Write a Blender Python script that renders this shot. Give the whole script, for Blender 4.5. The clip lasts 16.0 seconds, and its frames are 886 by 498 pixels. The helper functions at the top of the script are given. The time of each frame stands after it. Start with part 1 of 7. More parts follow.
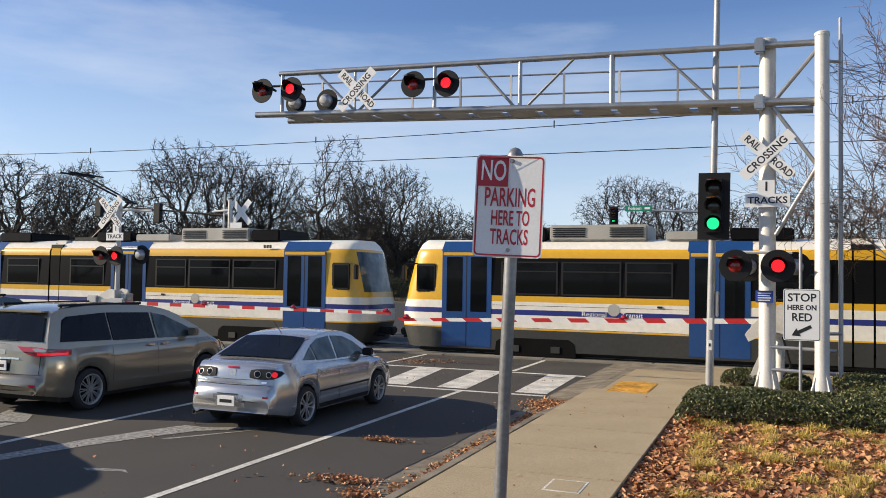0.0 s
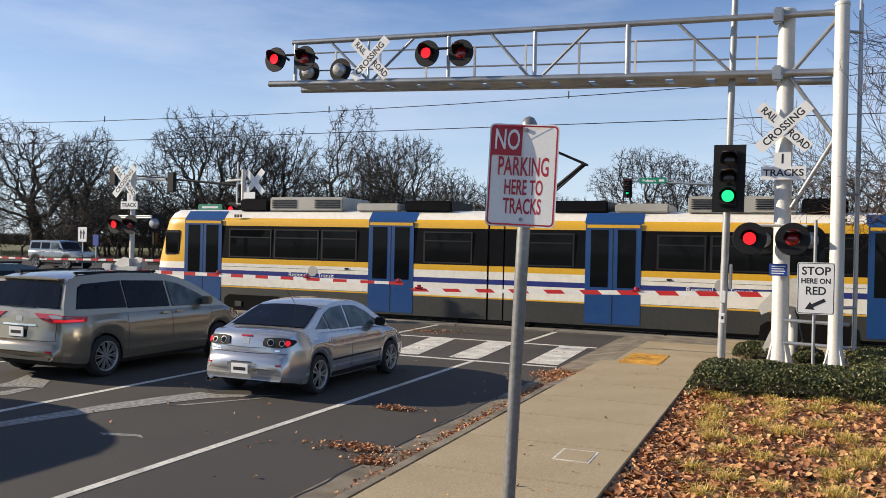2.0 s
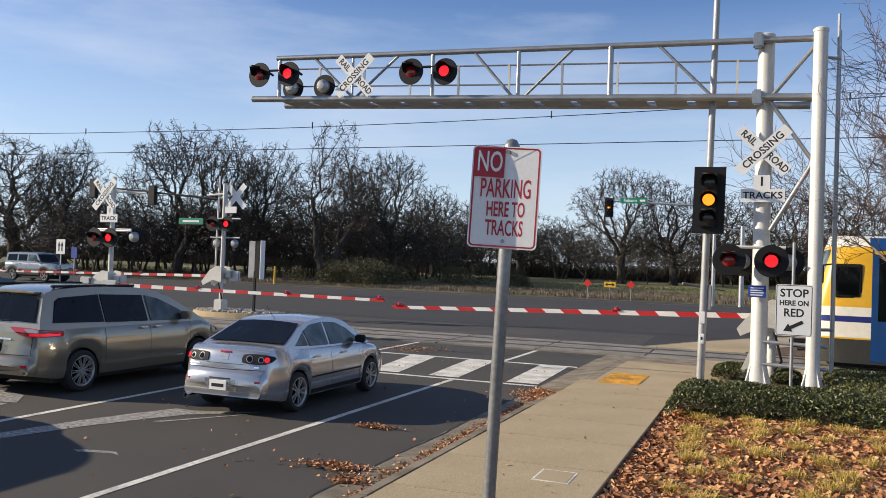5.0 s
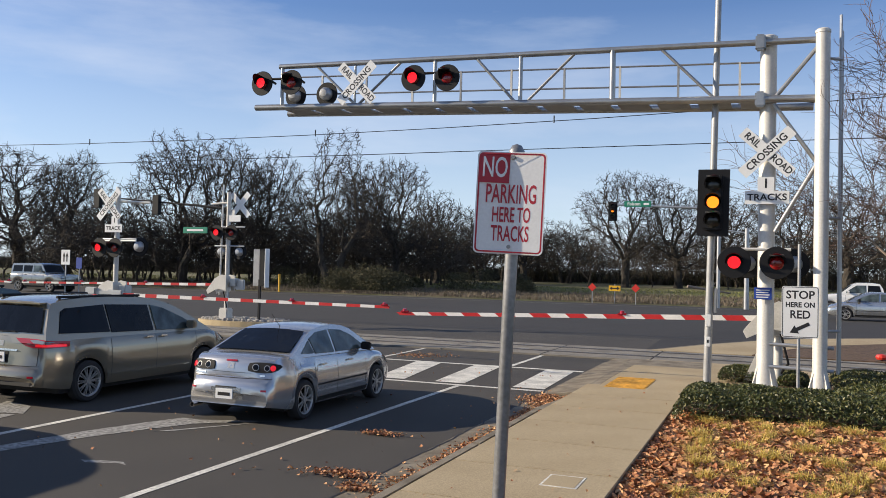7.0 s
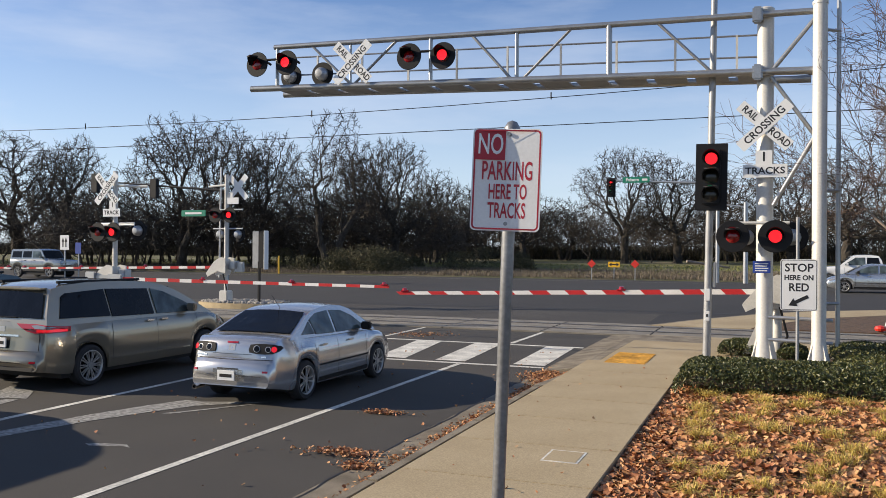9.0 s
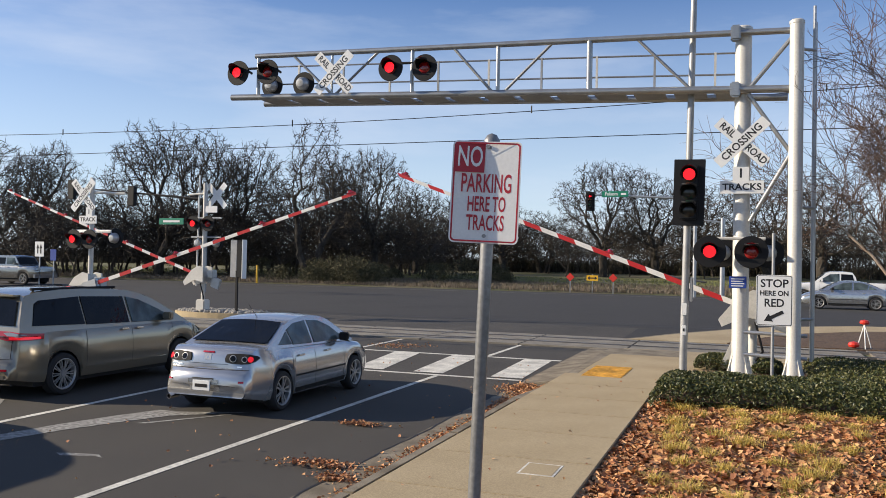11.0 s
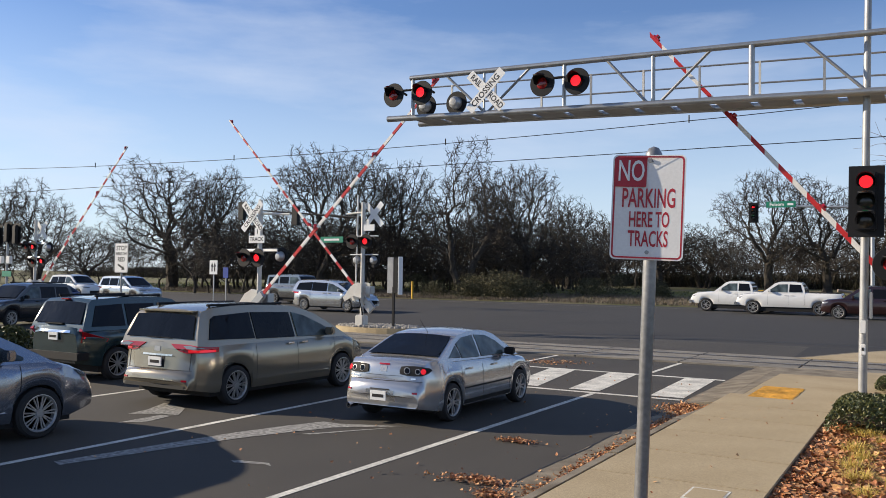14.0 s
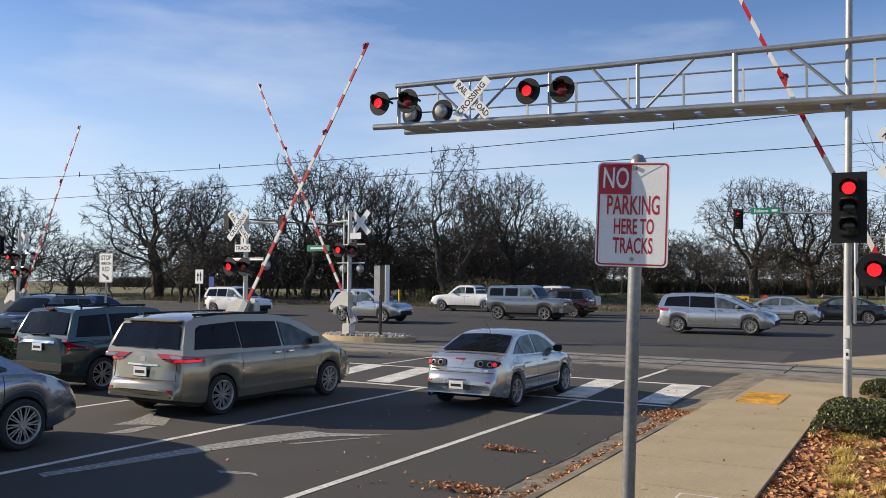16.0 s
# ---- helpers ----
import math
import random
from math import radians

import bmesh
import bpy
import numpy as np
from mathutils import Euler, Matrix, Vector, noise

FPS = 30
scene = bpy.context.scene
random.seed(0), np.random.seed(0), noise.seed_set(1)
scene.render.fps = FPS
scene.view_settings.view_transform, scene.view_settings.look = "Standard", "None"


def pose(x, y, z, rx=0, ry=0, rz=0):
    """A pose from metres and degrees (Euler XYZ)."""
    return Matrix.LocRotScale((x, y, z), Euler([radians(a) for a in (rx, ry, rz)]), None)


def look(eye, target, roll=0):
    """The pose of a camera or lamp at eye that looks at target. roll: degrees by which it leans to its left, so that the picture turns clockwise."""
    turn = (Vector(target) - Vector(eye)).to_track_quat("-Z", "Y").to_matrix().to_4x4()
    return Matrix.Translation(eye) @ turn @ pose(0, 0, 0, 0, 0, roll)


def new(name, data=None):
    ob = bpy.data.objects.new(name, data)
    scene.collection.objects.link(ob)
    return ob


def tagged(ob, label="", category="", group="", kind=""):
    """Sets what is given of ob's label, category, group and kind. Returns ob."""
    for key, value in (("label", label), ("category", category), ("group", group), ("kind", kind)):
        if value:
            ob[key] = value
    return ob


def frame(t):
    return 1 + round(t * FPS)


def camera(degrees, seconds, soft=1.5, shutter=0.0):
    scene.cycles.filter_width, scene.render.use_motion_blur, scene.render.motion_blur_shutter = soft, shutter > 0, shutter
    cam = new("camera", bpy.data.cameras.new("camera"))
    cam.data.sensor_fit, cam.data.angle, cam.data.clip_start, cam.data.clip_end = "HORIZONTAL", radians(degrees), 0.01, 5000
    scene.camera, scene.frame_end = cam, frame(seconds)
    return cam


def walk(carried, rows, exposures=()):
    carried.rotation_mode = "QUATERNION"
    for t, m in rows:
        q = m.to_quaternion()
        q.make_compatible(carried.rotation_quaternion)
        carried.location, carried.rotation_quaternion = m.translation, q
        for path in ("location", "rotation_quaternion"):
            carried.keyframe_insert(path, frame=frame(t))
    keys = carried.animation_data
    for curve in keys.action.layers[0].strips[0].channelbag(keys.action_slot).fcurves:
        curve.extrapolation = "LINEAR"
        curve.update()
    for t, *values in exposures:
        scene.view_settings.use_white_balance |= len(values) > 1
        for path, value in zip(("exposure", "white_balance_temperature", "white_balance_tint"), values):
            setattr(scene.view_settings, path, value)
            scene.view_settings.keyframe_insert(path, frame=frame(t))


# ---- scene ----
from mathutils import bvhtree

cam = camera(55.8, 16.0, soft=0.85)
# seconds, sway to the side and up, tilt, lean, turn of a camera held by hand on one spot
PATH = (
    (0.0, 0.010, -0.010, 92.00, -0.90, 21.50),
    (0.5, 0.010, -0.010, 91.37, -0.19, 21.13),
    (1.0, 0.010, -0.020, 90.30, -0.61, 20.79),
    (1.5, 0.010, -0.020, 89.91, -1.26, 21.43),
    (2.0, 0.010, -0.020, 90.01, -1.33, 22.36),
    (2.5, 0.010, -0.015, 90.68, -1.37, 22.29),
    (3.0, 0.010, -0.010, 90.95, -1.45, 21.34),
    (3.5, 0.005, -0.015, 91.11, -1.89, 20.71),
    (4.0, 0.010, -0.010, 91.16, -2.05, 20.91),
    (6.5, 0.005, 0.000, 91.34, -1.71, 21.51),
    (7.0, 0.000, 0.000, 91.59, -1.34, 21.39),
    (7.5, 0.000, 0.000, 91.23, -1.20, 21.08),
    (8.0, 0.005, -0.005, 90.69, -0.87, 21.26),
    (8.5, 0.015, 0.000, 90.31, -0.35, 21.62),
    (9.0, 0.010, -0.005, 90.16, -0.39, 21.35),
    (11.5, 0.015, -0.005, 91.40, -1.23, 19.80),
    (12.0, 0.010, 0.000, 91.81, -1.41, 19.89),
    (12.5, 0.000, 0.005, 91.97, -1.24, 24.09),
    (13.0, -0.015, 0.000, 91.61, -0.86, 29.66),
    (13.5, -0.020, 0.000, 91.33, -0.84, 30.76),
    (14.0, -0.020, 0.005, 91.86, -0.77, 30.33),
    (14.5, -0.015, 0.005, 92.33, -0.67, 29.69),
    (15.0, -0.015, 0.000, 92.25, -0.57, 29.55),
    (15.5, -0.015, 0.000, 92.27, -0.49, 29.49),
    (16.0, -0.015, 0.005, 92.41, -0.43, 29.44),
)
EYE = (0.0, 0.0, 2.28)
walk(cam, [(t, pose(EYE[0] + dx, EYE[1], EYE[2] + dz, tilt, lean, turn)) for t, dx, dz, tilt, lean, turn in PATH])

# ---- sky and sun ----
SUN_FROM = Vector((-2.4, -0.74, 1.0)).normalized()
elev = math.asin(SUN_FROM.z)
world = bpy.data.worlds.new("sky")
scene.world = world
world.use_nodes = True
wn = world.node_tree
sky = wn.nodes.new("ShaderNodeTexSky")
sky.sky_type, sky.sun_disc = "NISHITA", False
sky.sun_elevation = elev
sky.sun_rotation = math.atan2(SUN_FROM.x, SUN_FROM.y)
sky.air_density, sky.dust_density, sky.ozone_density = 1.0, 0.15, 1.6
wn.nodes["Background"].inputs["Strength"].default_value = 0.085
# thin streaks of high cloud
place = wn.nodes.new("ShaderNodeTexCoord")
stretch = wn.nodes.new("ShaderNodeMapping")
stretch.inputs["Scale"].default_value = (1.1, 1.1, 5.0)
stretch.inputs["Rotation"].default_value = (0.0, 0.12, 0.3)
wn.links.new(place.outputs["Generated"], stretch.inputs["Vector"])
wisps = wn.nodes.new("ShaderNodeTexNoise")
wisps.inputs["Scale"].default_value, wisps.inputs["Detail"].default_value, wisps.inputs["Roughness"].default_value = 2.2, 7, 0.55
wn.links.new(stretch.outputs["Vector"], wisps.inputs["Vector"])
amount = wn.nodes.new("ShaderNodeMapRange")
amount.inputs["From Min"].default_value, amount.inputs["From Max"].default_value = 0.46, 0.78
amount.inputs["To Min"].default_value, amount.inputs["To Max"].default_value = 0.0, 0.6
wn.links.new(wisps.outputs["Fac"], amount.inputs["Value"])
veil = wn.nodes.new("ShaderNodeMix")
veil.data_type = "RGBA"
veil.inputs["B"].default_value = (6.6, 7.2, 8.4, 1)
wn.links.new(amount.outputs["Result"], veil.inputs["Factor"])
tint = wn.nodes.new("ShaderNodeVectorMath")
tint.operation = "MULTIPLY"
tint.inputs[1].default_value = (0.80, 0.93, 1.24)
wn.links.new(sky.outputs["Color"], tint.inputs[0])
# pale haze low over the horizon
parts = wn.nodes.new("ShaderNodeSeparateXYZ")
wn.links.new(place.outputs["Generated"], parts.inputs["Vector"])
low = wn.nodes.new("ShaderNodeMapRange")
low.inputs["From Min"].default_value, low.inputs["From Max"].default_value = 0.0, 0.30
low.inputs["To Min"].default_value, low.inputs["To Max"].default_value = 0.72, 0.0
wn.links.new(parts.outputs["Z"], low.inputs["Value"])
haze = wn.nodes.new("ShaderNodeMix")
haze.data_type = "RGBA"
haze.inputs["B"].default_value = (6.8, 7.9, 9.0, 1)
wn.links.new(low.outputs["Result"], haze.inputs["Factor"])
wn.links.new(tint.outputs["Vector"], haze.inputs["A"])
wn.links.new(haze.outputs["Result"], veil.inputs["A"])
wn.links.new(veil.outputs["Result"], wn.nodes["Background"].inputs["Color"])
sun_data = bpy.data.lights.new("sun", "SUN")
sun_data.energy, sun_data.angle, sun_data.color = 5.0, radians(0.6), (1.0, 0.86, 0.67)
sun = new("sun", sun_data)
sun.matrix_world = look(SUN_FROM * 60, (0, 0, 0))
scene.view_settings.exposure = 0.45

# ---- materials ----
def material(name, color, rough=0.6, metal=0.0, vary=0.15, grain=40.0, stains=1.2, bump=0.0, coat=0.0, glow=None, per_piece=0.0, spec=0.5):
    """A surface with grain and stains at two scales."""
    m = bpy.data.materials.new(name)
    m.use_nodes = True
    nt = m.node_tree
    b = nt.nodes["Principled BSDF"]
    b.inputs["Roughness"].default_value, b.inputs["Metallic"].default_value = rough, metal
    b.inputs["Coat Weight"].default_value = coat
    b.inputs["Coat Roughness"].default_value = 0.04
    if vary <= 0:
        b.inputs["Base Color"].default_value = (*color, 1)
    else:
        co = nt.nodes.new("ShaderNodeTexCoord")
        mixed = None
        for scale, detail, amount in ((grain, 4, vary), (stains, 5, vary * 1.1)):
            n = nt.nodes.new("ShaderNodeTexNoise")
            n.inputs["Scale"].default_value, n.inputs["Detail"].default_value = scale, detail
            nt.links.new(co.outputs["Object"], n.inputs["Vector"])
            r = nt.nodes.new("ShaderNodeMapRange")
            r.inputs["From Min"].default_value, r.inputs["From Max"].default_value = 0.3, 0.7
            r.inputs["To Min"].default_value, r.inputs["To Max"].default_value = 1 - amount, 1 + amount
            nt.links.new(n.outputs["Fac"], r.inputs["Value"])
            if mixed is None:
                mixed, fine = r.outputs["Result"], n
            else:
                mul = nt.nodes.new("ShaderNodeMath")
                mul.operation = "MULTIPLY"
                nt.links.new(mixed, mul.inputs[0])
                nt.links.new(r.outputs["Result"], mul.inputs[1])
                mixed = mul.outputs[0]
        if per_piece > 0:
            info = nt.nodes.new("ShaderNodeObjectInfo")
            r = nt.nodes.new("ShaderNodeMapRange")
            r.inputs["To Min"].default_value, r.inputs["To Max"].default_value = 1 - per_piece, 1 + per_piece
            nt.links.new(info.outputs["Random"], r.inputs["Value"])
            mul = nt.nodes.new("ShaderNodeMath")
            mul.operation = "MULTIPLY"
            nt.links.new(mixed, mul.inputs[0])
            nt.links.new(r.outputs["Result"], mul.inputs[1])
            mixed = mul.outputs[0]
        vm = nt.nodes.new("ShaderNodeVectorMath")
        vm.operation = "SCALE"
        vm.inputs[0].default_value = color
        nt.links.new(mixed, vm.inputs["Scale"])
        nt.links.new(vm.outputs["Vector"], b.inputs["Base Color"])
        if bump > 0:
            bp = nt.nodes.new("ShaderNodeBump")
            bp.inputs["Strength"].default_value, bp.inputs["Distance"].default_value = 0.6, bump
            nt.links.new(fine.outputs["Fac"], bp.inputs["Height"])
            nt.links.new(bp.outputs["Normal"], b.inputs["Normal"])
    if glow:
        b.inputs["Emission Color"].default_value = (*glow[:3], 1)
        b.inputs["Emission Strength"].default_value = glow[3]
    b.inputs["Specular IOR Level"].default_value = spec
    return m


def mixed_material(name, colors, scale, rough=0.9, bump=0.02, grain=60.0, island=False, contrast=0.25):
    """Patches of several colours, for ground, leaves and bark."""
    m = bpy.data.materials.new(name)
    m.use_nodes = True
    nt = m.node_tree
    b = nt.nodes["Principled BSDF"]
    b.inputs["Roughness"].default_value = rough
    co = nt.nodes.new("ShaderNodeTexCoord")
    n = nt.nodes.new("ShaderNodeTexNoise")
    n.inputs["Scale"].default_value, n.inputs["Detail"].default_value = scale, 6
    nt.links.new(co.outputs["Object"], n.inputs["Vector"])
    ramp = nt.nodes.new("ShaderNodeValToRGB")
    el = ramp.color_ramp.elements
    lo, hi = (0.0, 1.0) if island else (0.32, 0.68)
    el[0].position, el[0].color = lo, (*colors[0], 1)
    el[1].position, el[1].color = hi, (*colors[-1], 1)
    for i, c in enumerate(colors[1:-1], 1):
        e = el.new(lo + (hi - lo) * i / (len(colors) - 1))
        e.color = (*c, 1)
    if island:
        geo = nt.nodes.new("ShaderNodeNewGeometry")
        nt.links.new(geo.outputs["Random Per Island"], ramp.inputs["Fac"])
    else:
        nt.links.new(n.outputs["Fac"], ramp.inputs["Fac"])
    g = nt.nodes.new("ShaderNodeTexNoise")
    g.inputs["Scale"].default_value, g.inputs["Detail"].default_value = grain, 3
    nt.links.new(co.outputs["Object"], g.inputs["Vector"])
    r = nt.nodes.new("ShaderNodeMapRange")
    r.inputs["From Min"].default_value, r.inputs["From Max"].default_value = 0.3, 0.7
    r.inputs["To Min"].default_value, r.inputs["To Max"].default_value = 1 - contrast, 1 + contrast
    nt.links.new(g.outputs["Fac"], r.inputs["Value"])
    vm = nt.nodes.new("ShaderNodeVectorMath")
    vm.operation = "SCALE"
    nt.links.new(ramp.outputs["Color"], vm.inputs[0])
    nt.links.new(r.outputs["Result"], vm.inputs["Scale"])
    nt.links.new(vm.outputs["Vector"], b.inputs["Base Color"])
    bp = nt.nodes.new("ShaderNodeBump")
    bp.inputs["Strength"].default_value, bp.inputs["Distance"].default_value = 0.6, bump
    nt.links.new(g.outputs["Fac"], bp.inputs["Height"])
    nt.links.new(bp.outputs["Normal"], b.inputs["Normal"])
    return m


ASPHALT = mixed_material("asphalt", [(0.043, 0.038, 0.032), (0.051, 0.045, 0.037), (0.061, 0.054, 0.044)], 0.45, 0.88, 0.0012, 70, contrast=1.2)
ASPHALT_FAR = mixed_material("far_asphalt", [(0.022, 0.021, 0.021), (0.029, 0.027, 0.026), (0.026, 0.025, 0.024)], 0.25, 0.9, 0.006, 30, contrast=0.4)
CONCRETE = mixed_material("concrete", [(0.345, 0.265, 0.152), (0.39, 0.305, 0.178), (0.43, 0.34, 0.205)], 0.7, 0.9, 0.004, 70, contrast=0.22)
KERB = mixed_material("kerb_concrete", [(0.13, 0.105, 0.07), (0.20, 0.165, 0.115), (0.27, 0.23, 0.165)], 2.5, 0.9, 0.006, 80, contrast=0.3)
PANEL = mixed_material("crossing_concrete", [(0.15, 0.135, 0.112), (0.26, 0.235, 0.19)], 1.4, 0.9, 0.005, 60, contrast=0.3)
PAINT = material("road_paint", (0.62, 0.595, 0.52), 0.75, vary=0.26, grain=25, stains=2.5)
WORN = mixed_material("worn_road_paint", [(0.13, 0.125, 0.115), (0.27, 0.26, 0.235), (0.42, 0.41, 0.37)], 16.0, 0.8, 0.003, 60)
YELLOW_PAD = material("yellow_paving", (0.56, 0.31, 0.05), 0.8, vary=0.3, grain=14, stains=3)
FIELD = mixed_material("field", [(0.15, 0.125, 0.07), (0.11, 0.115, 0.035), (0.20, 0.165, 0.10)], 0.12, 1.0, 0.05, 8)
SOIL = mixed_material("soil", [(0.06, 0.04, 0.027), (0.13, 0.08, 0.05), (0.09, 0.06, 0.035)], 5, 1.0, 0.03, 60)
BALLAST = mixed_material("ballast", [(0.12, 0.10, 0.085), (0.22, 0.19, 0.16)], 9, 1.0, 0.05, 30)
RAIL = material("rail_steel", (0.28, 0.26, 0.25), 0.35, 0.9, vary=0.1)
STEEL = material("galvanised_steel", (0.42, 0.43, 0.44), 0.42, 0.7, vary=0.08, grain=60, stains=3)
TRUSS = material("galvanised_truss", (0.37, 0.37, 0.36), 0.36, 0.72, vary=0.12, grain=50, stains=2.5)
STEEL_DARK = material("dull_galvanised_steel", (0.33, 0.335, 0.335), 0.5, 0.35, vary=0.14, grain=60, stains=3)
POST_PAINT = material("aluminium_paint", (0.60, 0.58, 0.53), 0.5, 0.12, vary=0.08, grain=30, stains=1.5)
WHITE = material("white_sign_sheet", (0.78, 0.78, 0.76), 0.45, vary=0.04, grain=80)
WHITE_PAINT = material("white_paint", (0.78, 0.77, 0.73), 0.35, vary=0.05, grain=60, coat=0.2)
SIGN_RED = material("sign_red", (0.42, 0.02, 0.035), 0.45, vary=0.06)
SIGN_BLACK = material("sign_black", (0.015, 0.015, 0.016), 0.5, vary=0.0)
SIGN_GREEN = material("sign_green", (0.01, 0.22, 0.13), 0.45, vary=0.04)
SIGN_BLUE = material("sign_blue", (0.02, 0.06, 0.32), 0.45, vary=0.04)
SIGN_YELLOW = material("sign_yellow", (0.75, 0.42, 0.02), 0.45, vary=0.04)
SIGN_ORANGE = material("sign_orange", (0.6, 0.035, 0.02), 0.45, vary=0.04)
BLACK = material("black_housing", (0.011, 0.011, 0.012), 0.55, vary=0.1, spec=0.25)
GATE_RED = material("gate_red_sheet", (0.50, 0.02, 0.02), 0.4, vary=0.06)
GATE_WHITE = material("gate_white_sheet", (0.76, 0.74, 0.70), 0.45, vary=0.07)
LENS_DARK = material("unlit_red_lens", (0.26, 0.008, 0.010), 0.15, vary=0.0, coat=0.4)
LENS_OFF = material("unlit_dark_lens", (0.02, 0.02, 0.018), 0.15, vary=0.0)
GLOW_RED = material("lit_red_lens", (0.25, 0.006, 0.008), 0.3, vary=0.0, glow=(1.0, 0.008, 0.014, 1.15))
GLOW_GREEN = material("lit_green_lens", (0.01, 0.25, 0.10), 0.3, vary=0.0, glow=(0.01, 0.85, 0.27, 0.95))
GLOW_AMBER = material("lit_amber_lens", (0.6, 0.25, 0.02), 0.3, vary=0.0, glow=(1.0, 0.20, 0.005, 1.7))
TAIL_LIT = material("lit_tail_lamp", (0.36, 0.005, 0.008), 0.15, vary=0.0, glow=(1.0, 0.012, 0.02, 0.45), coat=0.5)
TAIL_RED = material("tail_lamp_red", (0.38, 0.008, 0.018), 0.15, vary=0.0, coat=0.5)
LAMP_CLEAR = material("clear_lamp", (0.22, 0.225, 0.23), 0.15, 0.2, vary=0.0, coat=0.8)
GLASS = material("dark_window_glass", (0.007, 0.008, 0.010), 0.03, vary=0.03, grain=1.6, stains=0.8, bump=0.03, spec=0.17)
TRAIN_GLASS = material("train_window_glass", (0.005, 0.006, 0.007), 0.04, vary=0.0, spec=0.12)
GLASS_TINT = material("pale_window_glass", (0.075, 0.10, 0.105), 0.03, vary=0.45, grain=3.0, stains=1.6, bump=0.02, spec=0.35)
RUBBER = material("rubber", (0.02, 0.02, 0.021), 0.85, vary=0.12)
ALLOY = material("alloy", (0.40, 0.395, 0.385), 0.3, 0.5, vary=0.05)
CHROME = material("chrome", (0.75, 0.75, 0.76), 0.12, 1.0, vary=0.0)
TRIM = material("black_trim", (0.016, 0.016, 0.017), 0.7, vary=0.08, spec=0.25)
TRAIN_YELLOW = material("train_yellow", (0.72, 0.40, 0.02), 0.3, vary=0.04, grain=8, stains=0.6, coat=0.3)
TRAIN_WHITE = material("train_white", (0.80, 0.76, 0.66), 0.35, vary=0.06, grain=8, stains=0.7, coat=0.2)
TRAIN_BLUE = material("train_blue", (0.008, 0.055, 0.19), 0.35, vary=0.06, grain=8, stains=0.7, coat=0.3)
TRAIN_NAVY = material("train_navy_stripe", (0.02, 0.03, 0.18), 0.35, vary=0.05)
TRAIN_GREY = material("train_grey_skirt", (0.034, 0.034, 0.03), 0.5, vary=0.12, grain=10, stains=0.9)
TRAIN_BAND = material("train_dark_band", (0.007, 0.007, 0.008), 0.4, vary=0.08, grain=8, spec=0.08)
# near-black that puts the shade of the recess into the bogie colour
BOGIE_SHADE = material("shaded_bogie_black", (0.006, 0.006, 0.006), 0.9, vary=0.2, spec=0.1)
TRAIN_ROOF = material("train_roof_gear", (0.38, 0.37, 0.33), 0.6, vary=0.12)
BARK = mixed_material("bark", [(0.03, 0.025, 0.019), (0.065, 0.054, 0.042)], 2.0, 0.95, 0.03, 14)
BARK_PALE = mixed_material("pale_bark", [(0.22, 0.17, 0.13), (0.30, 0.24, 0.19)], 3.0, 0.9, 0.01, 20)
TWIG = mixed_material("twig", [(0.027, 0.022, 0.017), (0.06, 0.048, 0.036)], 1.0, 0.95, 0.01, 14)
# lighter copy of the twig, the haze of distance put into its colour
TWIG_HAZED = mixed_material("hazed_far_twig", [(0.036, 0.029, 0.022), (0.075, 0.061, 0.046)], 0.3, 0.95, 0.01, 14)
TWIG_RED = mixed_material("reddish_twig", [(0.085, 0.052, 0.038), (0.16, 0.10, 0.07)], 1.0, 0.95, 0.01, 14)
SHRUB_LEAF = mixed_material("hedge_leaf", [(0.03, 0.042, 0.012), (0.065, 0.08, 0.022), (0.17, 0.155, 0.05)], 2, 0.45, 0.002, 60, island=True)
DRY_LEAF = mixed_material("dry_leaf", [(0.19, 0.07, 0.032), (0.44, 0.19, 0.075), (0.66, 0.38, 0.17), (0.30, 0.105, 0.04), (0.55, 0.29, 0.13)], 2, 0.7, 0.002, 90, island=True)
GRASS_TUFT = mixed_material("yellow_green_grass", [(0.34, 0.27, 0.04), (0.58, 0.43, 0.08), (0.74, 0.54, 0.16), (0.46, 0.35, 0.055)], 2, 0.7, 0.002, 90, island=True)
DRY_GRASS = mixed_material("dry_grass", [(0.15, 0.115, 0.08), (0.20, 0.16, 0.115), (0.11, 0.085, 0.062), (0.23, 0.185, 0.13)], 2, 0.9, 0.002, 90, island=True)
BRUSH = mixed_material("dry_brush", [(0.035, 0.029, 0.019), (0.065, 0.054, 0.036), (0.05, 0.05, 0.025)], 2, 0.95, 0.002, 60, island=True)
POLE_STEEL = material("weathered_pole_steel", (0.25, 0.25, 0.25), 0.38, 0.5, vary=0.16, grain=45, stains=4)
GREEN_GRASS = mixed_material("green_grass", [(0.11, 0.13, 0.03), (0.18, 0.19, 0.05), (0.24, 0.22, 0.09)], 2, 0.9, 0.002, 60, island=True)
BUSH_FAR = mixed_material("far_bush_leaf", [(0.035, 0.036, 0.015), (0.07, 0.066, 0.028), (0.12, 0.10, 0.05)], 2, 0.8, 0.002, 60, island=True)
GRAVEL = mixed_material("pale_cobble", [(0.25, 0.23, 0.20), (0.42, 0.39, 0.34)], 2, 0.9, 0.004, 60, island=True)


def car_paint(name, color, metal=0.8):
    return material(name, color, 0.2, metal, vary=0.03, grain=200, stains=1.0, coat=0.8)


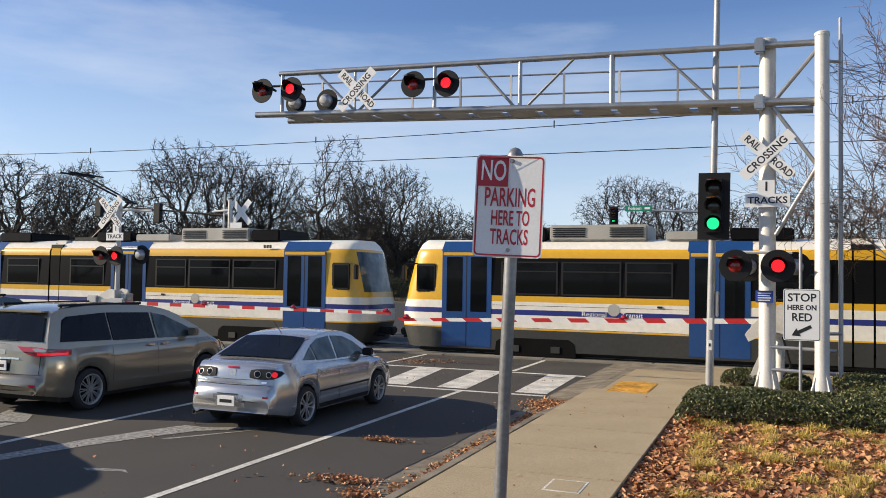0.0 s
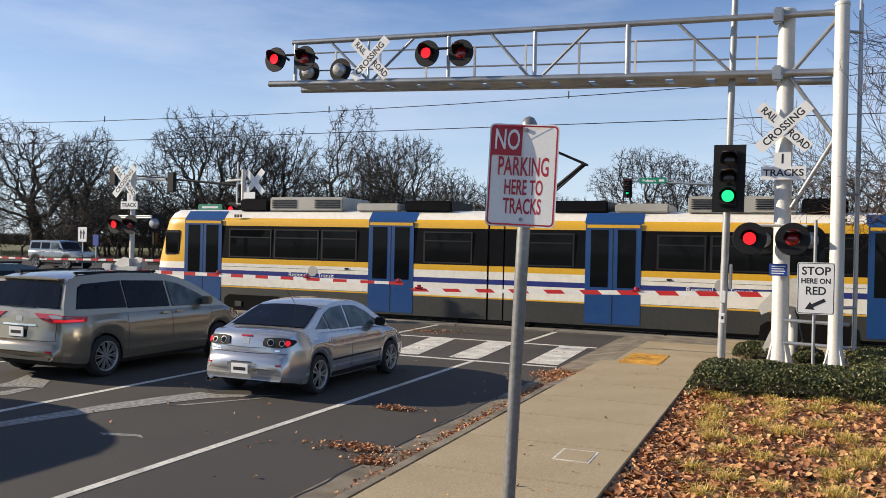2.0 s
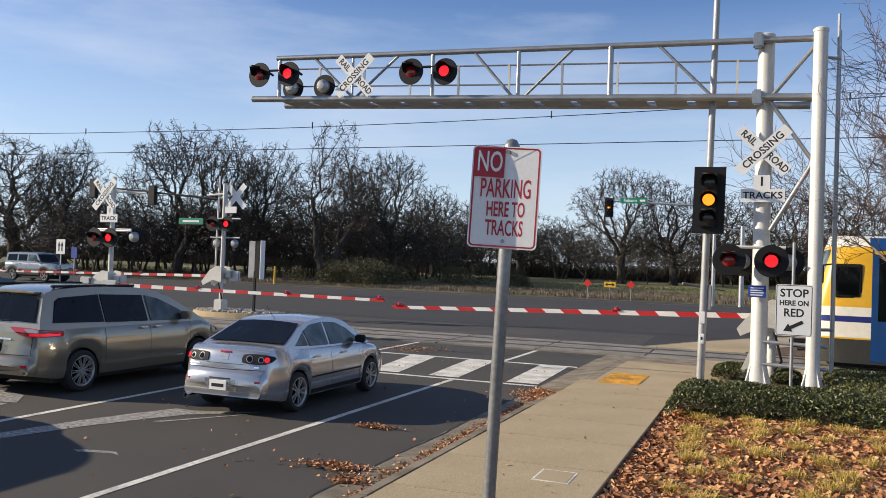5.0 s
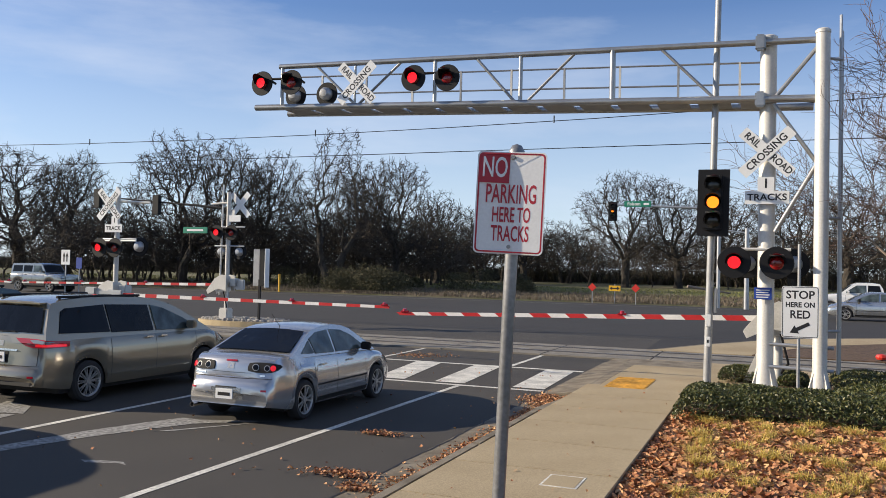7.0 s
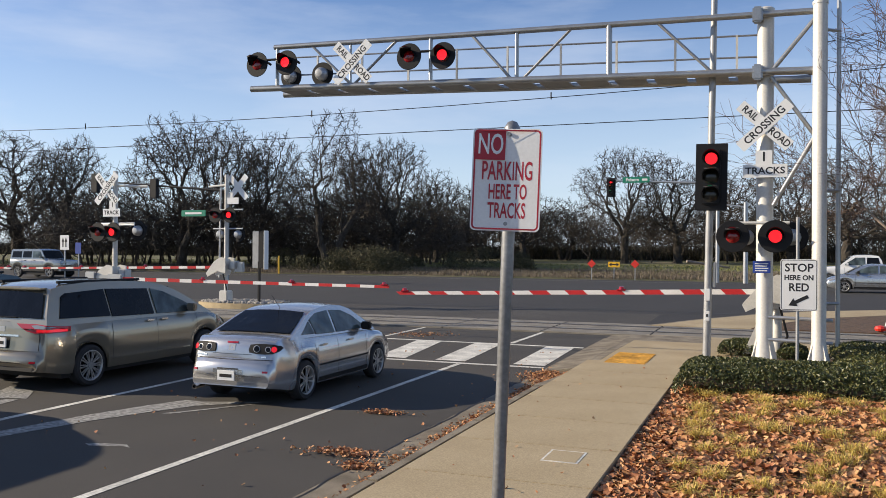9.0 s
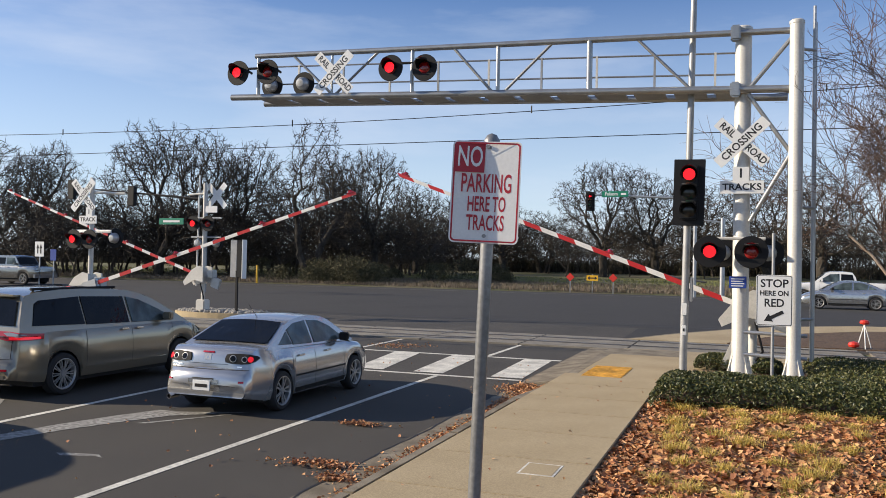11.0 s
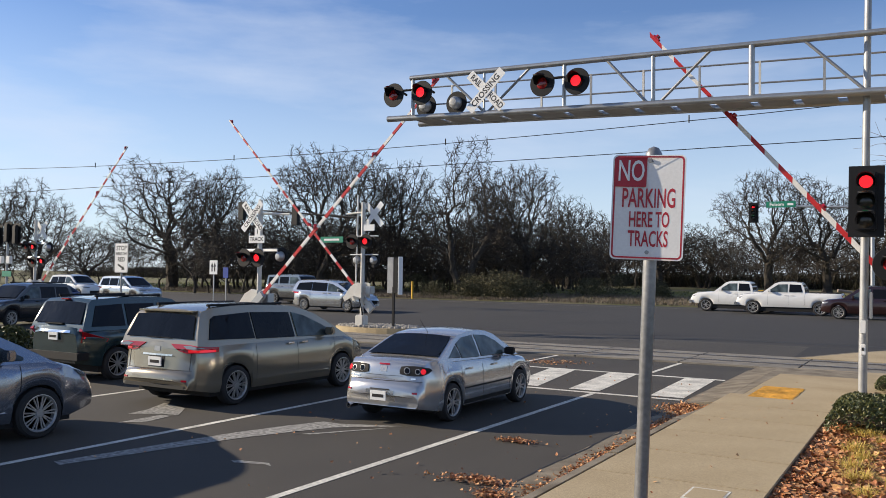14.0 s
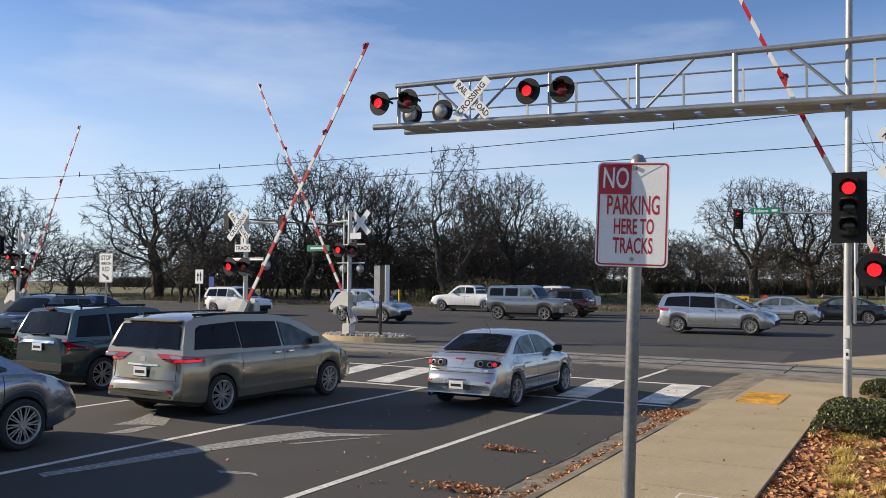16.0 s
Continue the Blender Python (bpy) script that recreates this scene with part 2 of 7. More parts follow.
SILVER = car_paint("silver_paint", (0.50, 0.495, 0.485), 0.7)
CHAMPAGNE = car_paint("champagne_paint", (0.31, 0.268, 0.198), 0.6)
SILVER_BLUE = car_paint("blue_silver_paint", (0.24, 0.255, 0.29))
TEAL_DARK = car_paint("dark_teal_paint", (0.025, 0.05, 0.055), 0.3)
CAR_WHITE = car_paint("white_car_paint", (0.72, 0.72, 0.70), 0.0)
MAROON = car_paint("maroon_paint", (0.03, 0.012, 0.012), 0.3)
CAR_BLUE = car_paint("blue_car_paint", (0.02, 0.03, 0.12), 0.3)
CAR_BLACK = car_paint("dark_car_paint", (0.015, 0.017, 0.02), 0.2)
PALE_SILVER = car_paint("pale_silver_paint", (0.52, 0.53, 0.53))

# ---- mesh helpers ----
def finish(name, bm, mat, parent=None, label="", smooth=None):
    me = bpy.data.meshes.new(name)
    bmesh.ops.recalc_face_normals(bm, faces=bm.faces[:])
    if smooth is not None:
        for f in bm.faces:
            f.smooth = True
        for e in bm.edges:
            if len(e.link_faces) != 2 or e.calc_face_angle(0) > radians(smooth):
                e.smooth = False
    bm.to_mesh(me)
    bm.free()
    for m in (mat if isinstance(mat, (list, tuple)) else [mat]):
        me.materials.append(m)
    ob = new(name, me)
    if parent is not None:
        ob.parent = parent
    if label:
        tagged(ob, label)
    return ob


def part(name, bm, mat, parent, label="", smooth=None):
    return finish(name, bm, mat, parent, label, smooth)


def thing(name, m, label, category, group="", kind=""):
    ob = new(name)
    ob.matrix_basis = m
    ob.empty_display_size = 0.2
    return tagged(ob, label, category, group, kind)


def setting(name, bm, mat, label, category, smooth=None, kind="structure"):
    return tagged(finish(name, bm, mat, None, "", smooth), label, category, "", kind)


def box(x0, x1, y0, y1, z0, z1, bevel=0.0, bm=None, m=None, mi=0):
    """An upright box, its edges rounded by bevel."""
    own = bmesh.new()
    bmesh.ops.create_cube(own, size=1)
    bmesh.ops.scale(own, vec=(abs(x1 - x0), abs(y1 - y0), abs(z1 - z0)), verts=own.verts)
    bmesh.ops.translate(own, vec=((x0 + x1) / 2, (y0 + y1) / 2, (z0 + z1) / 2), verts=own.verts)
    if bevel:
        bmesh.ops.bevel(own, geom=own.edges[:], offset=bevel, segments=2, affect="EDGES")
    return merge(own, bm, m, mi)


def merge(own, bm, m=None, mi=0):
    if m is not None:
        bmesh.ops.transform(own, matrix=m, verts=own.verts)
    for f in own.faces:
        f.material_index = mi
    if bm is None:
        return own
    me = bpy.data.meshes.new("tmp")
    own.to_mesh(me)
    own.free()
    bm.from_mesh(me)
    bpy.data.meshes.remove(me)
    return bm


def rod(a, b, r0, r1=None, sides=12, bm=None, caps=True, mi=0):
    """A round bar from a to b."""
    a, b = Vector(a), Vector(b)
    own = bmesh.new()
    bmesh.ops.create_cone(own, cap_ends=caps, segments=sides, radius1=r0, radius2=r0 if r1 is None else r1, depth=(b - a).length)
    q = (b - a).to_track_quat("Z", "Y").to_matrix().to_4x4()
    return merge(own, bm, Matrix.Translation((a + b) / 2) @ q, mi)


def lathe(profile, sides=24, bm=None, m=None, mi=0, caps=True):
    """A turned body round z from (radius, height) pairs."""
    own = bmesh.new()
    rings = []
    for r, z in profile:
        rings.append([own.verts.new((r * math.cos(2 * math.pi * k / sides), r * math.sin(2 * math.pi * k / sides), z)) for k in range(sides)])
    for a, b in zip(rings, rings[1:]):
        for k in range(sides):
            own.faces.new((a[k], a[(k + 1) % sides], b[(k + 1) % sides], b[k]))
    for ring, p in ((rings[0], profile[0]), (rings[-1], profile[-1])):
        if caps and p[0] > 1e-4:
            own.faces.new(ring)
    bmesh.ops.remove_doubles(own, verts=own.verts, dist=1e-5)
    return merge(own, bm, m, mi)


def slab(points, depth, bm=None, m=None, mi=0):
    """A plate from a flat outline in x, z, thick along y from 0 to depth."""
    own = bmesh.new()
    front = [own.verts.new((x, 0, z)) for x, z in points]
    back = [own.verts.new((x, depth, z)) for x, z in points]
    own.faces.new(front)
    own.faces.new(back[::-1])
    for k in range(len(points)):
        own.faces.new((front[k], front[(k + 1) % len(points)], back[(k + 1) % len(points)], back[k]))
    return merge(own, bm, m, mi)


def rounded(w, h, r, n=5):
    """Outline of a rectangle w by h about its centre with round corners."""
    pts = []
    for cx, cz, a0 in ((w / 2 - r, h / 2 - r, 0), (-w / 2 + r, h / 2 - r, 90), (-w / 2 + r, -h / 2 + r, 180), (w / 2 - r, -h / 2 + r, 270)):
        for k in range(n + 1):
            a = radians(a0 + 90 * k / n)
            pts.append((cx + r * math.cos(a), cz + r * math.sin(a)))
    return pts


def plate(outline, z, bm=None):
    """A flat sheet in x, y at the height z, or at a height given by a function of y."""
    bm = bm or bmesh.new()
    bm.faces.new([bm.verts.new((x, y, z(y) + 0.0 if callable(z) else z)) for x, y in outline])
    return bm


def lettering(text, size, mat, parent, m, squeeze=1.0, bold=0.0, name="lettering"):
    """Raised letters with the built-in font, about their own centre, facing -y."""
    cu = bpy.data.curves.new("text", "FONT")
    cu.body, cu.size, cu.align_x, cu.align_y = text, size, "CENTER", "CENTER"
    cu.extrude, cu.offset = 0.0002, bold
    cu.resolution_u = 3
    tmp = bpy.data.objects.new("text", cu)
    scene.collection.objects.link(tmp)
    dg = bpy.context.evaluated_depsgraph_get()
    me = bpy.data.meshes.new_from_object(tmp.evaluated_get(dg))
    bpy.data.objects.remove(tmp)
    me.transform(m @ pose(0, 0, 0, 90, 0, 0) @ Matrix.Diagonal((squeeze, 1, 1, 1)))
    me.materials.clear()
    me.materials.append(mat)
    ob = new(name, me)
    ob.parent = parent
    return ob


def lift(y):
    """Height of the road, which climbs a little beyond the tracks."""
    s = min(max((y - 22.0) / 24.0, 0.0), 1.0)
    return 0.30 * s * s * (3 - 2 * s)


def field(x, y):
    """Height of the field beyond the boulevard, rising slowly."""
    return 0.39 + 0.9 * min(max((y - 62.0) / 50.0, 0.0), 2.2)

# ---- ground, roads, pavement ----
TRACK_Y = 24.8
KERB_X, WALK_X = -3.35, -1.46


def strip(x0, x1, y0, y1, dz, bm=None, step=2.0):
    """A sheet that follows the climb of the road, dz above it."""
    bm = bm or bmesh.new()
    n = max(1, int(math.ceil((y1 - y0) / step)))
    rows = [[bm.verts.new((x, y0 + (y1 - y0) * k / n, lift(y0 + (y1 - y0) * k / n) + dz)) for x in (x0, x1)] for k in range(n + 1)]
    for a, b in zip(rows, rows[1:]):
        bm.faces.new((a[0], a[1], b[1], b[0]))
    return bm


def build_ground():
    bm = bmesh.new()
    xs = [-2500, -300, -120, -60, -20, 20, 60, 120, 300, 2500]
    ys = [-2500, -200, -30, 0, 10, 18, 22, 25, 28, 31, 34, 37, 40, 43, 46, 60, 60.8, 62, 66, 75, 90, 112, 150, 175, 200, 600, 2500]
    grid = [[bm.verts.new((x, y, (field(x, y) if y > 61 else lift(y) - 0.03))) for x in xs] for y in ys]
    for a, b in zip(grid, grid[1:]):
        for k in range(len(xs) - 1):
            bm.faces.new((a[k], a[k + 1], b[k + 1], b[k]))
    setting("ground", bm, FIELD, "dry winter grass field reaching the horizon", "ground")
    setting("road", strip(-34, -3.6, -40, 30.5, 0.0), ASPHALT, "grey worn asphalt street before the rail crossing", "road")
    setting("road_cross", strip(-400, 400, 30.5, 60.5, 0.0), ASPHALT_FAR, "wide dark asphalt boulevard behind the tracks", "road")
    setting("road_corner", strip(-3.6, 40, 26.15, 30.5, -0.002), ASPHALT_FAR, "dark asphalt at the corner beyond the tracks", "road")
    # the pavement with joints every 1.5 m, its kerb and gutter
    gutter = bmesh.new()
    strip(-4.05, KERB_X - 0.14, -20, 22.2, 0.012, gutter)
    setting("gutter", gutter, KERB, "stained concrete gutter along the kerb", "gutter")
    kerb = bmesh.new()
    y = -20.0
    while y < 12.5:
        box(KERB_X - 0.15, KERB_X, y, y + 2.99, -0.1, 0.15, 0.025, kerb)
        y += 3.0
    # the kerb falls away towards the crossing ramp
    wedge(KERB_X - 0.15, KERB_X, 13.0, 15.5, (0.15, 0.15, 0.02, 0.05), kerb)
    setting("kerb", kerb, KERB, "weathered concrete kerb beside the pavement", "kerb")
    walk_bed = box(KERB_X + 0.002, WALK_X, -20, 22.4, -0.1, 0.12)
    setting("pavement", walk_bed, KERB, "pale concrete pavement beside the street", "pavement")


def wedge(x0, x1, y0, y1, heights, bm=None):
    """A block whose top slopes; heights at (x0, y0), (x1, y0), (x0, y1), (x1, y1)."""
    bm = bm or bmesh.new()
    at = [(x0, y0), (x1, y0), (x0, y1), (x1, y1)]
    low = [bm.verts.new((x, y, -0.1)) for x, y in at]
    top = [bm.verts.new((x, y, h)) for (x, y), h in zip(at, heights)]
    for a, b in ((0, 1), (1, 3), (3, 2), (2, 0)):
        bm.faces.new((low[a], low[b], top[b], top[a]))
    bm.faces.new((top[0], top[1], top[3], top[2]))
    return bm


def build_pavement_slabs():
    base = bpy.data.objects["pavement"]
    mesh = None
    y = -6.0
    while y < 15.5:
        if mesh is None:
            ob = part("slab", box(KERB_X + 0.006, WALK_X, 0, 1.492, 0.12, 0.152, 0.006), CONCRETE, base)
            mesh = ob.data
        else:
            ob = new("slab", mesh)
            ob.parent = base
        ob.location = (0, y, 0)
        y += 1.5
    # the wide apron by the crossing, where the kerb drops
    for x0, x1, y0, y1, h0, h1 in ((-3.1, -1.0, 15.506, 18.4, 0.148, 0.148), (-3.1, -0.4, 18.406, 20.9, 0.148, 0.12), (-3.1, 1.5, 20.906, 23.2, 0.12, 0.05)):
        part("slab", wedge(x0, x1, y0, y1, (h0, h0, h1, h1)), CONCRETE, base)
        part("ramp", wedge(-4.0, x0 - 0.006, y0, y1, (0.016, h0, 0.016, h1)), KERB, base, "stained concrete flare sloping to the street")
    # the rounded corner beyond the tracks
    corner = [(-3.35, 26.2), (-2.85, 27.2), (-2.4, 28.1), (-2.0, 28.9), (-1.0, 30.4), (-0.3, 31.5), (1.2, 33.2), (4.0, 35.0), (9.0, 35.8), (40, 36.0), (40, 34.0), (9.5, 33.8), (6.0, 33.4), (3.8, 32.5), (1.5, 30.4), (0.63, 28.8), (-0.35, 26.9), (-0.5, 26.2)]
    part("slab", prism(corner, -0.1, 0.035), CONCRETE, base)
    rim = [(x - 0.16, y + 0.03) for x, y in corner[:10]] + [(x, y) for x, y in corner[9::-1]]
    part("kerb", prism(rim, -0.1, 0.03), KERB, base)
    part("soil_patch", prism([(-0.49, 26.2), (-0.34, 26.89), (0.64, 28.79), (1.51, 30.39), (3.81, 32.49), (6.0, 33.39), (9.5, 33.79), (40, 33.99), (40, 26.2)], -0.1, 0.05), SOIL, base, "brown bare soil by the track")


def prism(outline, z0, z1):
    """A flat block with an outline in x, y."""
    bm = bmesh.new()
    low = [bm.verts.new((x, y, z0)) for x, y in outline]
    top = [bm.verts.new((x, y, z1 + lift(y))) for x, y in outline]
    n = len(outline)
    for k in range(n):
        bm.faces.new((low[k], low[(k + 1) % n], top[(k + 1) % n], top[k]))
    bmesh.ops.triangulate(bm, faces=[bm.faces.new(top)])
    return bm


def build_markings():
    def mark(name, bm, mat, label):
        setting(name, bm, mat, label, "road marking")
    for x0, x1, y0, y1 in ((-5.9, -5.79, -30, 15.9), (-9.55, -9.43, -30, 15.9), (-13.35, -13.23, -30, 15.9)):
        mark("lane_line", strip(x0, x1, y0, y1, 0.005), PAINT, "solid white painted lane line on asphalt")
    for x0, x1 in ((-6.02, -5.9), (-9.62, -9.5), (-13.3, -13.18)):
        mark("lane_line", strip(x0, x1, 19.95, 23.0, 0.005), PAINT, "short white painted lane line by the tracks")
    for y0, y1 in ((15.92, 16.08), (19.62, 19.8)):
        mark("crosswalk_line", strip(-16.6, -4.1, y0, y1, 0.005), PAINT, "white line along the crosswalk")
    for x, far in ((-4.16, -4.3), (-5.85, -6.12), (-7.2, -7.68), (-8.9, -9.45), (-10.6, -11.2), (-12.3, -12.95), (-14.0, -14.7)):
        bm = plate([(x, 16.28), (x - 0.66, 16.28), (far - 0.68, 19.62), (far, 19.62)], 0.006)
        mark("crosswalk_bar", bm, PAINT, "broad white crosswalk bar, scuffed by tyres")
    # worn merge arrows
    for outline in ([(-9.12, 6.38), (-8.9, 6.3), (-8.35, 8.6), (-8.05, 9.4), (-7.75, 10.05), (-6.89, 10.76), (-7.85, 10.36), (-8.2, 10.36), (-8.45, 9.7), (-8.68, 8.9)],
                    [(-7.83, 9.38), (-7.7, 9.42), (-7.2, 10.2), (-7.0, 10.55), (-7.35, 10.1)],
                    [(-11.64, 10.26), (-11.3, 9.6), (-11.22, 9.15), (-10.75, 9.45), (-10.45, 9.5), (-10.9, 10.05)],
                    [(-10.68, 8.51), (-10.39, 8.84), (-10.5, 9.4), (-10.7, 9.35)],
                    [(-7.44, 7.6), (-7.3, 7.52), (-6.95, 7.66), (-6.8, 7.62), (-6.95, 7.74), (-7.3, 7.66)]):
        mark("lane_arrow", plate(outline, 0.005), WORN, "worn white arrow painted on asphalt")
    for y in (57.0,):
        mark("edge_line", strip(-200, 200, y, y + 0.12, 0.005), WORN, "faint white edge line of the boulevard")


def build_seams():
    """Sealed cracks and patches in the asphalt."""
    dark = mixed_material("tar_seam", [(0.012, 0.012, 0.013), (0.022, 0.022, 0.023)], 2.0, 0.7, 0.003, 60)
    rnd = random.Random(31)
    for x0, y0, x1, y1, w in ((-24, 31.3, -1.0, 31.6, 0.22), (-4.02, 6.0, -4.06, 16.0, 0.03), (-9.0, 21.6, -4.2, 21.9, 0.03), (-16.5, 22.3, -4.0, 22.4, 0.06)):
        bm, prev = bmesh.new(), None
        n = 40
        for k in range(n + 1):
            x, y = x0 + (x1 - x0) * k / n, y0 + (y1 - y0) * k / n
            j = rnd.gauss(0, 0.02)
            d = Vector((-(y1 - y0), x1 - x0)).normalized()
            q = w * rnd.uniform(0.6, 1.2) / 2
            pair = [bm.verts.new((x + d.x * (j + s * q), y + d.y * (j + s * q), lift(y + d.y * (j + s * q)) + 0.0035 + (0.012 if x > -4.1 and y < 17 else 0))) for s in (-1, 1)]
            if prev:
                bm.faces.new((prev[0], prev[1], pair[1], pair[0]))
            prev = pair
        setting("road_seam", bm, dark, "dark sealed seam in the asphalt", "road seam")


def build_track():
    bm = bmesh.new()
    for x0, x1 in ((-60, -24.2), (3.2, 60)):
        box(x0, x1, TRACK_Y - 2.0, TRACK_Y + 2.0, -0.1, 0.05, 0.0, bm)
    setting("track_bed", bm, BALLAST, "brown ballast bed beside the crossing", "ballast")
    base = new("crossing_surface")
    tagged(base, "grey concrete panels between the rails at the crossing", "level crossing", "", "structure")
    for k in range(9):
        for y0, y1 in ((TRACK_Y - 1.75, TRACK_Y - 0.79), (TRACK_Y - 0.64, TRACK_Y + 0.64), (TRACK_Y + 0.79, TRACK_Y + 1.75)):
            part("panel", box(-24 + 3.0 * k, -24 + 3.0 * k + 2.97, y0, y1, -0.1, lift(TRACK_Y) + 0.035, 0.01), PANEL, base)
    bm = bmesh.new()
    for y in (TRACK_Y - 0.7175, TRACK_Y + 0.7175):
        box(-200, 200, y - 0.035, y + 0.035, -0.05, lift(TRACK_Y) + 0.06, 0.01, bm)
    setting("rails", bm, RAIL, "steel rails of the single light rail track", "rail")


build_ground()
build_markings()
build_seams()
build_track()

# ---- light rail train ----
def nose_x(z):
    """How far the slanting nose stands back from the tip at the height z."""
    if z < 1.25:
        return 0.04 + max(0.0, 0.65 - z) * 0.45
    return 0.04 + 0.15 * (z - 1.25) + 0.045 * (z - 1.25) ** 2


TRAIN_HALF, TRAIN_W = 12.9, 1.325
TRAIN_Z = (0.21, 0.82, 0.86, 1.25, 1.40, 1.63, 1.80, 2.86, 2.90, 3.08, 3.16, 3.32, 3.46)
TRAIN_M = (0, 1, 2, 3, 2, 1, 4, 4, 1, 1, 2, 2)


def train_half_width(z):
    w = TRAIN_W if z < 3.1 else TRAIN_W - (z - 3.1) * 0.9 - (0.25 if z > 3.42 else 0)
    return w - max(0.0, z - 1.9) * 0.03


def train_shell(sign):
    """Half a car, from the joint at 0.35 m to the nose at sign * TRAIN_HALF."""
    bm = bmesh.new()
    inner = [0.27, 2.0, 4.5, 7.0, 9.5, TRAIN_HALF - 1.6]
    loops = []
    for z in TRAIN_Z:
        w = train_half_width(z)
        tip = TRAIN_HALF - nose_x(z)
        row = [(x, w) for x in inner]
        for f, g in ((0.55, 0.985), (0.25, 0.93), (0.09, 0.80), (0.02, 0.55)):
            row.append((tip - 1.25 * f, w * g))
        row.append((tip, 0.0))
        loops.append([bm.verts.new((sign * x, -y, z)) for x, y in row] + [bm.verts.new((sign * x, y, z)) for x, y in row[-2::-1]])
    for j, (a, b) in enumerate(zip(loops, loops[1:])):
        for k in range(len(a) - 1):
            f = bm.faces.new((a[k], a[k + 1], b[k + 1], b[k]))
            f.material_index = TRAIN_M[j]
            front = 5 <= min(k, len(a) - 2 - k) 
            if front and j in (6, 7):
                f.material_index = 1
            if min(k, len(a) - 2 - k) >= 8 and j in (6, 7, 8):
                f.material_index = 5
    bm.faces.new(loops[0]).material_index = 0
    bm.faces.new(loops[-1]).material_index = 2
    return bm


def side_panel(x0, x1, z0, z1, depth, side, bevel=0.0):
    y = side * (TRAIN_W - 0.004)
    return box(x0, x1, min(y, y + side * depth), max(y, y + side * depth), z0, z1, bevel)


